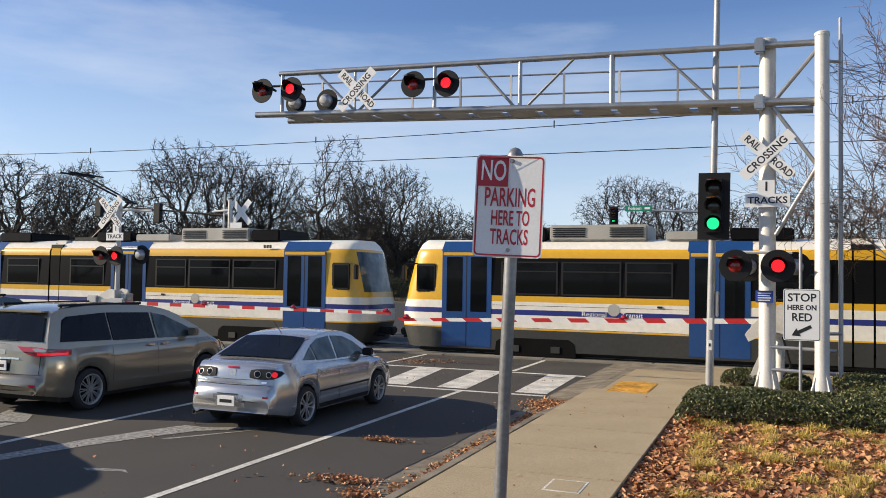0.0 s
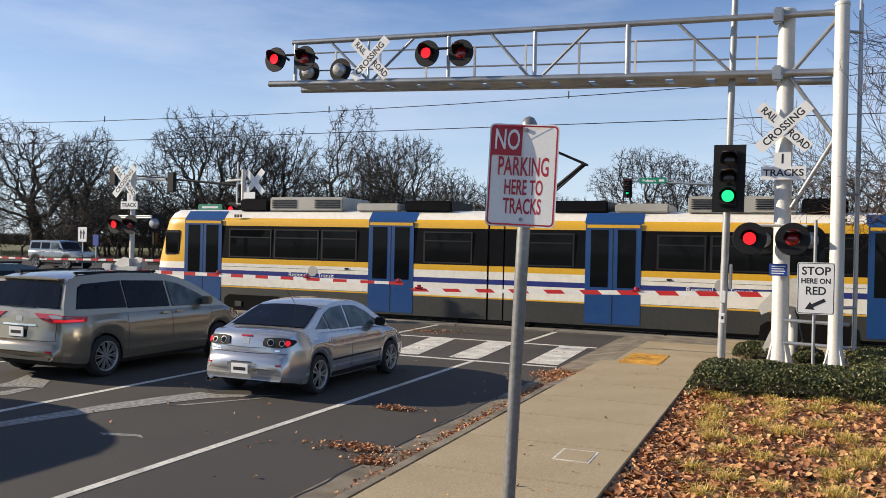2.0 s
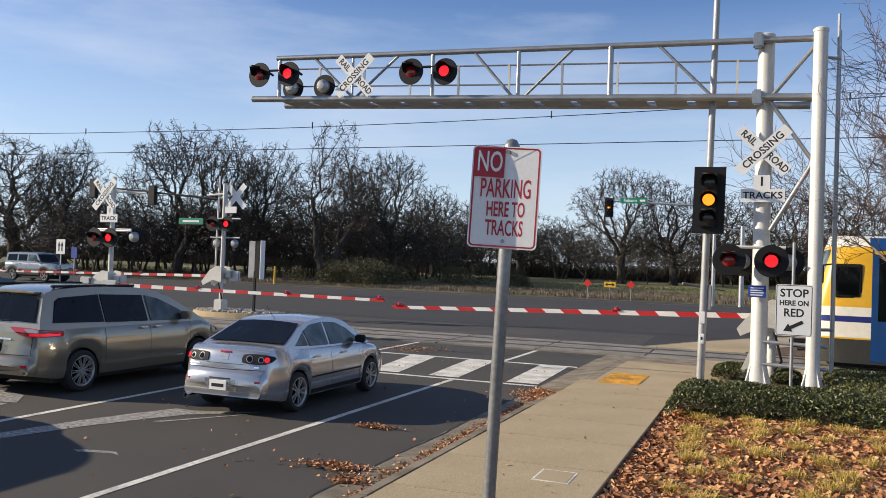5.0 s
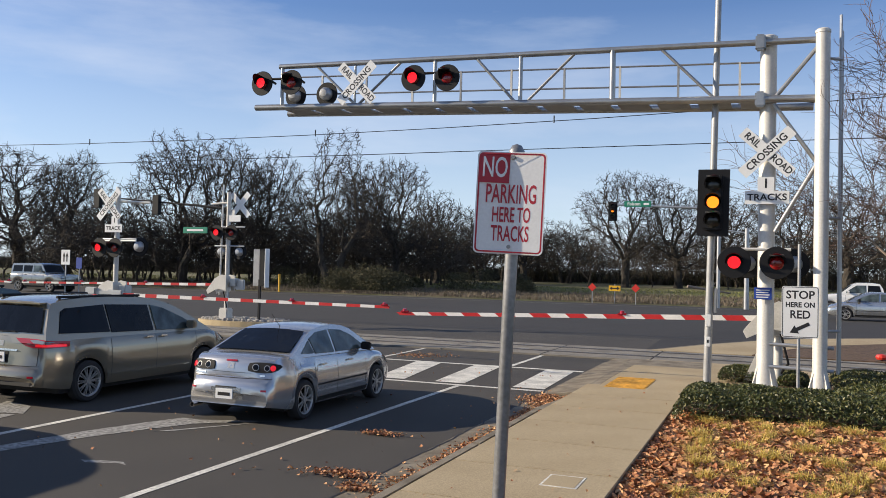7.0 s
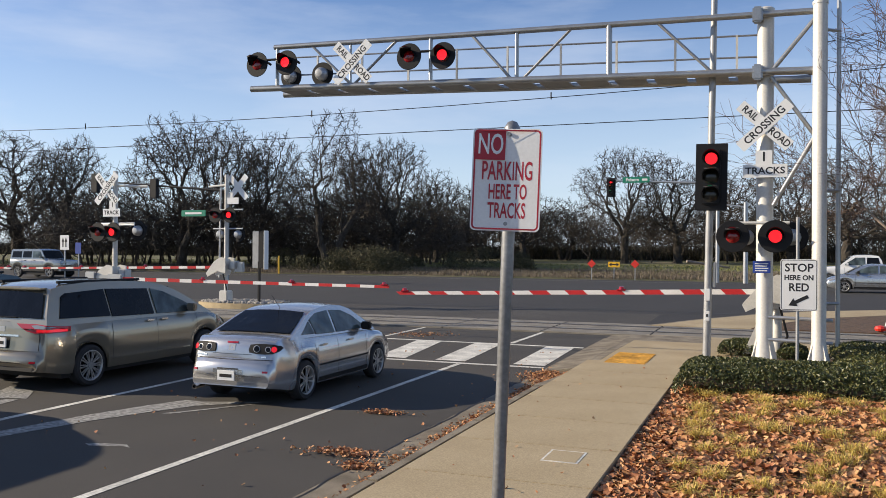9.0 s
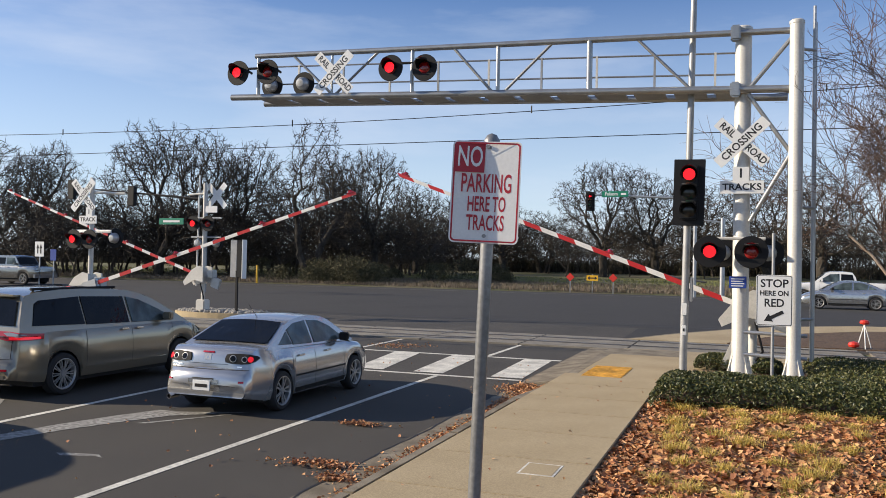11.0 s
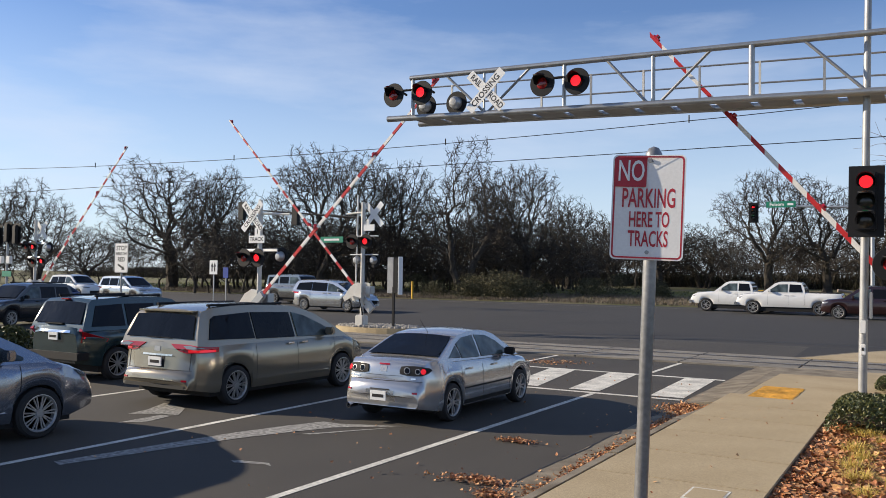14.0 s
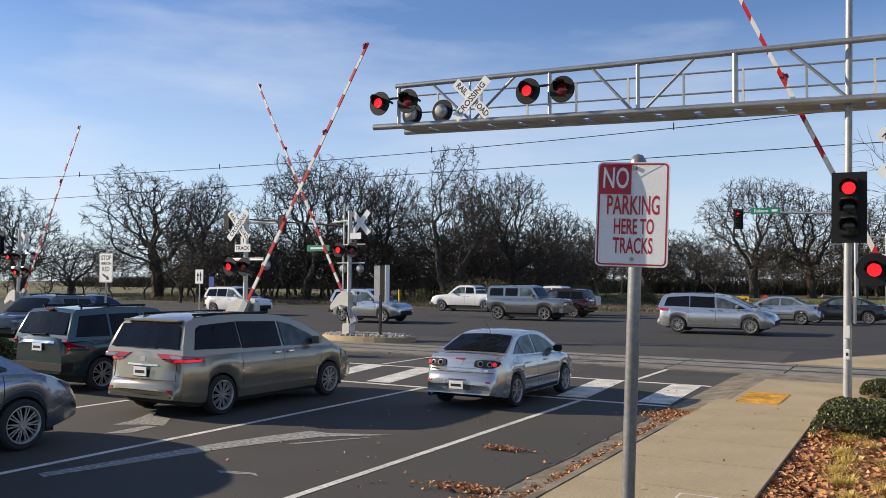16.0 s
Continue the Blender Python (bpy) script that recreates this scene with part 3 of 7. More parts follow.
def build_car(centre, raised):
    car = thing("light_rail_car", pose(centre, TRACK_Y, lift(TRACK_Y) - 0.02), "white, yellow and blue articulated light rail car on the track", "train car", "light rail cars")
    mats = [TRAIN_GREY, TRAIN_YELLOW, TRAIN_WHITE, TRAIN_NAVY, TRAIN_BAND, GLASS_TINT]
    for s in (-1, 1):
        part("body", train_shell(s), mats, car, "white body with yellow bands and dark window strip", 35)
        for side in (-1, 1):
            for dx in (3.45, 10.62):
                x = s * dx
                door = part("door", side_panel(x - 0.78, x + 0.78, 0.27, 3.10, 0.012, side, 0.004), TRAIN_BLUE, car, "blue double door with tall dark panes")
                for px in (-0.38, 0.38):
                    pane = side_panel(x + px - 0.25, x + px + 0.25, 1.30, 2.92, 0.02, side, 0.006)
                    part("pane", pane, TRAIN_GLASS, door)
                part("door_seam", side_panel(x - 0.012, x + 0.012, 0.29, 3.08, 0.016, side), TRIM, door)
                part("door_header", side_panel(x - 0.74, x + 0.74, 2.97, 3.06, 0.018, side), TRAIN_YELLOW, door)
                cov = bmesh.new()
                rows = [[cov.verts.new((q, side * (train_half_width(z) + 0.007), z)) for q in (x - 0.82, x + 0.82)] for z in (3.105, 3.16, 3.32, 3.40)]
                for p, q in zip(rows, rows[1:]):
                    cov.faces.new((p[0], p[1], q[1], q[0]))
                part("door_cover", cov, TRAIN_BLUE, car, "blue panel above the door")
            for x0, x1 in ((0.75, 2.35), (4.65, 5.95), (6.05, 7.75), (7.85, 9.55)):
                a, b = sorted((s * x0, s * x1))
                w = part("window", side_panel(a, b, 1.84, 2.80, 0.010, side, 0.01), TRIM, car, "dark window with a sliding top pane")
                part("pane", side_panel(a + 0.06, b - 0.06, 1.88, 2.50, 0.014, side), TRAIN_GLASS, w)
                part("pane", side_panel(a + 0.06, b - 0.06, 2.54, 2.76, 0.014, side), TRAIN_GLASS, w)
            a, b = sorted((s * 11.62, s * 12.25))
            cw = part("cab_window", box(a, b, side * 1.30 - 0.02, side * 1.30 + 0.02, 1.86, 2.72, 0.03), TRIM, car, "black-framed cab side window")
            part("pane", box(a + 0.07, b - 0.07, side * 1.322 - 0.005, side * 1.322 + 0.005, 1.93, 2.64), TRAIN_GLASS, cw)
            # bogie opening as a shade-black slab, and lettering board
            a, b = sorted((s * 7.3, s * 9.72))
            bogie = slab([(a, 0.06), (b, 0.06), (b - 0.05, 0.46), (b - 0.22, 0.58), (a + 0.22, 0.58), (a + 0.05, 0.46)], 0.10, None, Matrix.Translation((0, side * 1.285 - 0.05, 0)))
            part("bogie_opening", bogie, BOGIE_SHADE, car, "near-black slab for the shaded bogie opening in the skirt")
            for k in range(2):
                part("axle_box", box(s * 7.9 + s * 1.2 * k - 0.16, s * 7.9 + s * 1.2 * k + 0.16, side * 1.33 - 0.03, side * 1.33 + 0.03, 0.16, 0.40, 0.03), TRAIN_GREY, car)
            part("body_line", side_panel(*sorted((s * 4.25, s * 9.82)), 1.515, 1.527, 0.004, side), TRIM, car)
            part("body_line", side_panel(*sorted((s * 4.25, s * 9.82)), 0.865, 0.877, 0.004, side), TRIM, car)
            part("marker_lamp", side_panel(s * 5.0 - 0.07, s * 5.0 + 0.07, 1.545, 1.60, 0.03, side, 0.01), TRIM, car)
            for k in range(2):
                part("wheel", rod((s * 7.75 + s * 1.2 * k, side * 0.80, 0.33), (s * 7.75 + s * 1.2 * k, side * 0.66, 0.33), 0.33, sides=20), RAIL, car)
            a = s * 6.3
            for word, dx in (("Regional", -0.50), ("Transit", 0.55)):
                lettering(word, 0.19, WHITE, car, Matrix.Translation((a - side * dx if side > 0 else a + dx, side * (TRAIN_W + 0.006), 1.325)) @ pose(0, 0, 0, 0, 0, 0 if side < 0 else 180), 1.1)
            part("emblem", rod((a + 0.05, side * (TRAIN_W - 0.01), 1.46), (a + 0.05, side * (TRAIN_W + 0.007), 1.46), 0.17, sides=24), TRAIN_ROOF, car, "round pale grey emblem")
            bm = bmesh.new()
            for k in range(3):
                box(s * 9.2 - 0.15 + 0.11 * k, s * 9.2 - 0.07 + 0.11 * k, side * 1.318 - 0.01, side * 1.318 + 0.008, 3.18, 3.28, 0, bm)
            part("number_bars", bm, SIGN_BLACK, car)
        # coupler, front skirt, mirror, destination box
        cp = box(min(s * 12.6, s * 13.25), max(s * 12.6, s * 13.25), -0.22, 0.22, 0.45, 0.68, 0.04)
        rod((s * 12.4, -0.5, 0.5), (s * 13.05, -0.35, 0.42), 0.05, bm=cp)
        rod((s * 12.4, 0.5, 0.5), (s * 13.05, 0.35, 0.42), 0.05, bm=cp)
        part("coupler", cp, BLACK, car, "black coupler under the nose")
        m = rod((s * 12.25, -1.25, 2.72), (s * 12.55, -1.48, 2.66), 0.02)
        box(s * 12.57 - 0.05, s * 12.57 + 0.05, -1.58, -1.40, 2.2, 2.66, 0.02, m)
        part("mirror", m, BLACK, car, "black cab mirror on an arm")
        gear = [(1.6, 3.2, 0.30, TRAIN_BAND), (3.4, 4.9, 0.22, TRAIN_ROOF), (5.4, 8.2, 0.42, TRAIN_ROOF), (8.3, 9.4, 0.36, TRAIN_BAND)]
        for x0, x1, h, mt in gear:
            a, b = sorted((s * x0, s * x1))
            unit = part("roof_unit", box(a, b, -0.95, 0.95, 3.42, 3.46 + h, 0.04), mt, car, "grey roof equipment box")
            if h > 0.4:
                for k in range(5):
                    for c in (0.1, 1.75):
                        q = a + c
                        part("louvre", box(q, q + 0.95, -0.975, -0.94, 3.53 + 0.06 * k, 3.555 + 0.06 * k), BLACK, unit)
    for z0, z1, mi in zip(TRAIN_Z[:-1], TRAIN_Z[1:], TRAIN_M):
        w = train_half_width((z0 + z1) / 2) - 0.015
        part("joint_cover", box(-0.22, 0.22, -w, w, z0, z1), mats[mi], car, "banded cover over the joint")
    part("joint_core", box(-0.28, 0.28, -1.22, 1.22, 0.2, 3.3), BLACK, car, "dark gap at the joint")
    part("bogie_opening", box(-1.15, 1.15, -1.30, 1.30, 0.02, 0.52, 0.08), BOGIE_SHADE, car, "middle bogie under the joint, coloured shade-black")
    part("underframe", box(-12.2, 12.2, -1.05, 1.05, 0.10, 0.30), BLACK, car, "dark underframe below the skirts")
    if not raised:
        return car
    # raised arm that takes current from the wire
    pan = part("pantograph", box(0.2, 1.4, -0.6, 0.6, 3.46, 3.6, 0.02), BLACK, car, "thin black current collector touching the wire")
    for nm, a, b, r0, r1 in (("lower_arm", (0.75, -0.25, 3.6), (2.3, -0.12, 4.92), 0.06, 0.05), ("lower_arm", (0.75, 0.25, 3.6), (2.3, 0.12, 4.92), 0.03, 0.03),
                             ("upper_arm", (2.3, -0.12, 4.92), (-0.15, -0.3, 6.0), 0.04, 0.032), ("upper_arm", (2.3, 0.12, 4.92), (-0.15, 0.3, 6.0), 0.04, 0.032),
                             ("hinge_bar", (2.3, -0.3, 4.92), (2.3, 0.3, 4.92), 0.04, 0.04), ("contact_strip", (0.1, -0.85, 6.04), (0.1, 0.85, 6.04), 0.035, 0.035), ("contact_strip", (-0.35, -0.85, 6.04), (-0.35, 0.85, 6.04), 0.035, 0.035)):
        part(nm, rod(a, b, r0, r1, 8), BLACK, pan, "", 40)
    return car


train_rear = build_car(-24.8, True)
train_front = build_car(2.0, False)

# ---- vehicles ----
def curve_at(pts, v):
    """Smooth height along a line of (place, value) pairs."""
    if v <= pts[0][0]:
        return pts[0][1]
    for (a, za), (b, zb) in zip(pts, pts[1:]):
        if v <= b:
            s = (v - a) / (b - a)
            return za + (zb - za) * s
    return pts[-1][1]


def skin(bvh, origin, across, way, outline, lift, rings=(0.2, 0.4, 0.6, 0.8, 1.0)):
    """A thin piece that follows the body: a flat outline, seen along way, laid on the surface."""
    origin, across, way = Vector(origin), Vector(across).normalized(), Vector(way).normalized()
    bm = bmesh.new()
    if len(outline) < 14:
        n = len(outline)
        outline = [(p[0] + (q[0] - p[0]) * f / 3, p[1] + (q[1] - p[1]) * f / 3) for p, q in zip(outline, outline[1:] + outline[:1]) for f in range(3)]
    cu, cv = sum(p[0] for p in outline) / len(outline), sum(p[1] for p in outline) / len(outline)

    def put(u, v, up):
        p = origin + across * u + Vector((0, 0, v))
        hit, n, _, _ = bvh.ray_cast(p - way * 1.5, way, 4.0)
        if hit is None:
            hit, n, _, _ = bvh.find_nearest(p)
        return bm.verts.new(hit - way * up)
    rows = [[put(cu + (u - cu) * q, cv + (v - cv) * q, lift) for u, v in outline] for q in rings]
    rows.append([put(u, v, -0.008) for u, v in outline])
    mid = put(cu, cv, lift)
    n = len(outline)
    for k in range(n):
        bm.faces.new((mid, rows[0][k], rows[0][(k + 1) % n]))
        for a, b in zip(rows, rows[1:]):
            bm.faces.new((a[k], b[k], b[(k + 1) % n], a[(k + 1) % n]))
    return bm


def skin_rect(bvh, x0, x1, z0, z1, rear, lift=0.006):
    """A rectangle on the rear of a body, from x0 to x1 and z0 to z1."""
    bm, rows = bmesh.new(), []
    nx, nz = max(1, int((x1 - x0) / 0.09)), max(1, int((z1 - z0) / 0.06))
    for j in range(nz + 1):
        row = []
        for i in range(nx + 1):
            p = Vector((x0 + (x1 - x0) * i / nx, rear - 1.0, z0 + (z1 - z0) * j / nz))
            hit, n, _, _ = bvh.ray_cast(p, Vector((0, 1, 0)), 2.5)
            if hit is None:
                hit, n, _, _ = bvh.find_nearest(p + Vector((0, 1, 0)))
            row.append(bm.verts.new(hit + Vector((0, -lift, 0))))
        rows.append(row)
    for a, b in zip(rows, rows[1:]):
        for i in range(nx):
            bm.faces.new((a[i], a[i + 1], b[i + 1], b[i]))
    edge = bmesh.ops.extrude_face_region(bm, geom=bm.faces[:])
    bmesh.ops.translate(bm, vec=(0, lift + 0.004, 0), verts=[v for v in edge["geom"] if isinstance(v, bmesh.types.BMVert)])
    return bm


ON_REAR = ("badge", "boot_seam", "bumper_seam", "rear_valance", "plate_surround", "lettering_bar", "plate_recess", "plate_lamp_strip", "reflector", "tailgate_strip", "tailgate_seam", "boot_light")


def wheel_mesh(radius, width, spokes, parent, loc, side):
    hub = new("wheel")
    hub.parent = parent
    hub.location = loc
    turn = pose(0, 0, 0, 0, 90 * side, 0)
    tyre = lathe([(radius * 0.66, -width / 2), (radius * 0.9, -width / 2), (radius * 0.985, -width * 0.36), (radius, 0), (radius * 0.985, width * 0.36),
                  (radius * 0.9, width / 2), (radius * 0.72, width / 2), (radius * 0.66, width * 0.4), (radius * 0.66, -width / 2)], 28, None, turn, 0, False)
    part("tyre", tyre, RUBBER, hub, "black tyre", 40)
    rim = lathe([(radius * 0.64, width * 0.1), (radius * 0.66, width * 0.42), (radius * 0.71, width * 0.52), (radius * 0.74, width * 0.515), (radius * 0.66, width * 0.3)], 28, None, turn, 0, False)
    thick = 0.085 / spokes
    for k in range(spokes):
        for side_of_pair in (-1, 1):
            a = 2 * math.pi * (k + side_of_pair * 0.17) / spokes
            own = slab([(-0.009, 0.03), (0.009, 0.03), (thick, radius * 0.69), (-thick, radius * 0.69)], 0.02)
            merge(own, rim, turn @ pose(0, 0, width * 0.42, 0, 0, math.degrees(a)) @ pose(0, 0, 0, -90, 0, 0))
    lathe([(0.0, width * 0.47), (0.05, width * 0.47), (0.06, width * 0.3)], 12, rim, turn)
    part("rim", rim, ALLOY, hub, "spoked alloy rim", 30)
    lathe_back = lathe([(0.0, width * 0.05), (radius * 0.64, width * 0.05)], 24, None, turn)
    part("brake_drum", lathe_back, BLACK, hub)
    return hub


def vehicle(name, m, label, paint, spec, group="", detail=True):
    """A car with its wheels on z = 0, its nose along +y, about the middle of its length."""
    car = thing(name, m, label, "car" if name != "pickup_truck" else "truck", group)
    L, W, wb, r, belt = spec["length"], spec["width"], spec["wheelbase"], spec["wheel"], spec["belt"]
    ax_r = -L / 2 + spec["rear_over"]
    ax_f = ax_r + wb
    deck, sill = spec["deck"], spec.get("sill", 0.24)
    square = spec.get("square", 0.0)
    # lower body, its sill arched over the wheels
    ys = set([-L / 2, -L / 2 + 0.05, -L / 2 + 0.14, -L / 2 + 0.28, L / 2 - 0.28, L / 2 - 0.14, L / 2 - 0.05, L / 2])
    for k in range(41):
        ys.add(-L / 2 + L * k / 40)
    for ax in (ax_r, ax_f):
        for k in range(-6, 7):
            ys.add(ax + (r + 0.06) * math.sin(math.pi / 2 * k / 6))
    ys = sorted(ys | set(p[0] for p in deck))
    half, arch = W / 2, r + 0.055
    def section(y):
        """Half outline of the body at y, from the sill up to the middle of the bonnet or deck."""
        end = max(0.0, (abs(y) - (L / 2 - 0.75)) / 0.75)
        w = half * (1 - (0.20 - 0.13 * square) * end ** 2.4)
        low = sill + (0.08 * max(0.0, (abs(y) - (L / 2 - 0.45)) / 0.45) if not square else 0.1 * end)
        for ax in (ax_r, ax_f):
            if abs(y - ax) < arch:
                low = max(low, r + math.sqrt(max(0.0, arch ** 2 - (y - ax) ** 2)) - 0.02)
        top = curve_at(deck, y)
        shoulder = max(low + 0.05, min(top - 0.04, belt - 0.06))
        mid = low + (shoulder - low) * 0.5
        return [(w * 0.945, low), (w * 0.985, low + (mid - low) * 0.35), (w, mid), (w * 0.99, mid + (shoulder - mid) * 0.55), (w * 0.985, mid + (shoulder - mid) * 0.62), (w * 0.955, shoulder),
                (w * 0.90, top - 0.006), (w * 0.55, top + 0.018), (0.0, top + 0.028)]

    bm, rows = bmesh.new(), []
    for y in ys:
        sec = section(y)
        rows.append([bm.verts.new((x, y, z)) for x, z in sec] + [bm.verts.new((-x, y, z)) for x, z in sec[-2::-1]])
    for a, b in zip(rows, rows[1:]):
        for k in range(len(a) - 1):
            bm.faces.new((a[k], a[k + 1], b[k + 1], b[k]))
    for row in (rows[0], rows[-1]):
        n = len(row)
        for k in range(n // 2):
            bm.faces.new((row[k], row[k + 1], row[n - 2 - k], row[n - 1 - k]) if n - 2 - k > k + 1 else (row[k], row[k + 1], row[n - 1 - k]))
    # nose and tail are bowed in plan
    bow = spec.get("bow", 0.13) * (1 - square)
    for v in bm.verts:
        e = max(0.0, (abs(v.co.y) - (L / 2 - 0.8)) / 0.8)
        v.co.y -= math.copysign(bow * e * (2 - e) * (v.co.x / half) ** 2, v.co.y)
    bm.verts.index_update()
    hull = [v.co.copy() for v in bm.verts], [[v.index for v in f.verts] for f in bm.faces]
    part("body", bm, paint, car, smooth=38)
    # cabin over the belt line
    prof = spec["cabin"]
    z0 = min(p[1] for p in prof)
    z1 = max(p[1] for p in prof)
    wb0, wr = half * spec.get("belt_w", 0.93), half * spec.get("roof_w", 0.72)

    def wide(z):
        return wb0 + (wr - wb0) * max(0.0, (z - z0) / (z1 - z0)) ** 1.25
    bm, rows = bmesh.new(), []
    for y, z in prof:
        w = wide(z)
        c = 0.035 * (z - z0) / (z1 - z0)
        rows.append([bm.verts.new((x * w, y, z + c * (1 - x * x))) for x in (-1, -0.9, -0.5, 0, 0.5, 0.9, 1)])
    for a, b in zip(rows, rows[1:]):
        for k in range(6):
            bm.faces.new((a[k], a[k + 1], b[k + 1], b[k]))
    for k in (0, 6):
        bm.faces.new([row[k] for row in rows])
    bm.verts.index_update()
    n = len(hull[0])
    shell = bvhtree.BVHTree.FromPolygons(hull[0] + [v.co.copy() for v in bm.verts], hull[1] + [[v.index + n for v in f.verts] for f in bm.faces])
    part("cabin", bm, paint, car, smooth=32)
    for side in (-1, 1):
        for poly in spec["side_glass"]:
            bm = bmesh.new()
            outer = [bm.verts.new((side * (wide(z) + 0.012), y, z)) for y, z in poly]
            inner = [bm.verts.new((side * (wide(z) - 0.03), y, z)) for y, z in poly]
            bm.faces.new(outer)
            for k in range(len(poly)):
                bm.faces.new((outer[k], outer[(k + 1) % len(poly)], inner[(k + 1) % len(poly)], inner[k]))
            clear = spec.get("clear") or poly is spec["side_glass"][-1]
            part("side_window", bm, GLASS_TINT if clear else GLASS, car, "clear greenish side window" if clear else "dark tinted side window")
        hy, hz = spec.get("handles", ((), 0))
        for y in hy:
            part("door_handle", box(side * half * 0.99 - 0.02, side * half * 0.99 + 0.022, y - 0.09, y + 0.09, hz, hz + 0.03, 0.01), CHROME if spec.get("chrome") else paint, car)
        for y in spec.get("seams", ()):
            strip_bm = bmesh.new()
            pts = [[strip_bm.verts.new((side * (x + 0.0025), y + d, z)) for d in (-0.004, 0.004)] for x, z in section(y)[1:6]]
            for p, q in zip(pts, pts[1:]):
                strip_bm.faces.new((p[0], p[1], q[1], q[0]))
            part("door_seam", strip_bm, TRIM, car)
        mir = spec.get("mirror")
        if mir:
            bm = box(side * (half * 0.95) if side > 0 else side * (half + 0.14), side * (half + 0.14) if side > 0 else side * (half * 0.95), mir[0] - 0.06, mir[0] + 0.06, mir[1], mir[1] + 0.14, 0.022)
            part("mirror", bm, paint if not spec.get("black_mirror") else TRIM, car)
        for y in (ax_r, ax_f):
            wheel_mesh(r, 0.21, spec.get("spokes", 10), car, (side * (half - 0.115), y, r), side)
        if spec.get("rails"):
            y0, y1, z = spec["rails"]
            bm = rod((side * wr * 0.86, y0, z), (side * wr * 0.86, y1, z), 0.022, sides=8)
            for y in (y0 + 0.05, (y0 + y1) / 2, y1 - 0.05):
                rod((side * wr * 0.86, y, z - 0.08), (side * wr * 0.86, y, z), 0.02, sides=8, bm=bm)
            part("roof_rail", bm, TRIM, car)
    # front and rear panes lie on the slopes of the cabin
    for key, (ya, za), (yb, zb) in (("windscreen", *spec["front_glass"]), ("rear_window", *spec["rear_glass"])):
        n = Vector((0, zb - za, -(yb - ya))).normalized()
        if (n.y > 0) != (key == "windscreen"):
            n = -n
        bm, grid = bmesh.new(), []
        for s in (0.06, 0.5, 0.94):
            y, z = ya + (yb - ya) * s, za + (zb - za) * s
            w, c = wide(z) * 0.90, 0.035 * (z - z0) / (z1 - z0)
            grid.append([bm.verts.new((x * w, y + n.y * 0.022, z + c * (1 - x * x) + n.z * 0.022)) for x in (-1, -0.5, 0, 0.5, 1)])
        for a, b in zip(grid, grid[1:]):
            for k in range(4):
                bm.faces.new((a[k], a[k + 1], b[k + 1], b[k]))
        part(key, bm, GLASS, car, "dark " + key.replace("_", " "), 40)
    # underside, lamps, plate bars
    part("underbody", box(-half + 0.12, half - 0.12, -L / 2 + 0.5, L / 2 - 0.5, 0.19, max(0.5, r + 0.2)), TRIM, car)
    zl = spec["lamps"]
    for side in (-1, 1):
        lamp = [(-0.24, 0.0), (-0.1, -0.05), (0.1, -0.06), (0.22, -0.02), (0.30, 0.06), (0.1, 0.05), (-0.1, 0.035)]
        bm = skin(shell, (side * half * 0.74, L / 2 - 0.2, (zl[0] + zl[1]) / 2), (side * 0.87, -0.5, 0), (-side * 0.5, -0.87, 0), lamp, 0.012)
        part("headlight", bm, LAMP_CLEAR, car, "clear headlight", 40)
    part("grille", skin(shell, (0, L / 2, 0.5), (1, 0, 0), (0, -1, 0), bar(-half * 0.6, half * 0.6, -0.11, 0.11, 10), 0.008), TRIM, car, "dark grille", 40)
    for side in (-1, 1):
        for (x0, x1, z0l, z1l, mt) in spec.get("tail", ()):
            bm = skin_rect(shell, *sorted((side * x0, side * x1)), z0l, z1l, -L / 2, 0.014)
            part("tail_light", bm, mt, car, "red tail light" if mt in (TAIL_RED, TAIL_LIT) else "clear lamp")
        for (cx, cz, slant, outline, mt, up) in spec.get("lamp_shapes", ()):
            way = Vector((-side * math.sin(radians(slant)), math.cos(radians(slant)), 0))
            across = Vector((side * way.y, abs(way.x), 0))
            bm = skin(shell, (side * cx, -L / 2 + 0.1, cz), across, way, outline, up + 0.008)
            part("tail_light", bm, mt, car, {TAIL_RED: "red tail light", TAIL_LIT: "lit red tail light", TRIM: "black tail light housing"}.get(mt, "clear lamp"), 40)
        for (cy, cz, outline, mt, nm) in spec.get("side_pieces", ()):
            if nm == "fuel_door" and side < 0:
                continue
            part(nm, skin(shell, (side * half, cy, cz), (0, 1, 0), (-side, 0, 0), outline, 0.004), paint if mt is None else mt, car, "", 40)
    px, pz = spec["plate"]
    pl = part("number_plate", box(px - 0.155, px + 0.155, -L / 2 + spec["plate_y"] - 0.02, -L / 2 + spec["plate_y"], pz, pz + 0.155, 0.004), WHITE, car, "white number plate")
    part("plate_bars", box(px - 0.11, px + 0.11, -L / 2 + spec["plate_y"] - 0.024, -L / 2 + spec["plate_y"] - 0.01, pz + 0.05, pz + 0.10), TRIM, pl)
    for (x0, x1, y0, y1, za, zb, mt, nm) in spec.get("extras", ()):
        if nm in ON_REAR:
            part(nm, skin_rect(shell, x0, x1, za, zb, -L / 2, 0.010 if mt is CHROME or mt is TAIL_RED else 0.006), mt, car)
        else:
            part(nm, box(x0, x1, y0, y1, za, zb, 0.012), mt, car)
    return car


def disc(cu, cv, r, n=16):
    return [(cu + r * math.cos(2 * math.pi * k / n), cv + r * math.sin(2 * math.pi * k / n)) for k in range(n)]


def bar(u0, u1, v0, v1, n=14):
    """A long rectangle with points along its edges."""
    return [(u0 + (u1 - u0) * k / n, v0) for k in range(n + 1)] + [(u0 + (u1 - u0) * k / n, v1) for k in range(n, -1, -1)]


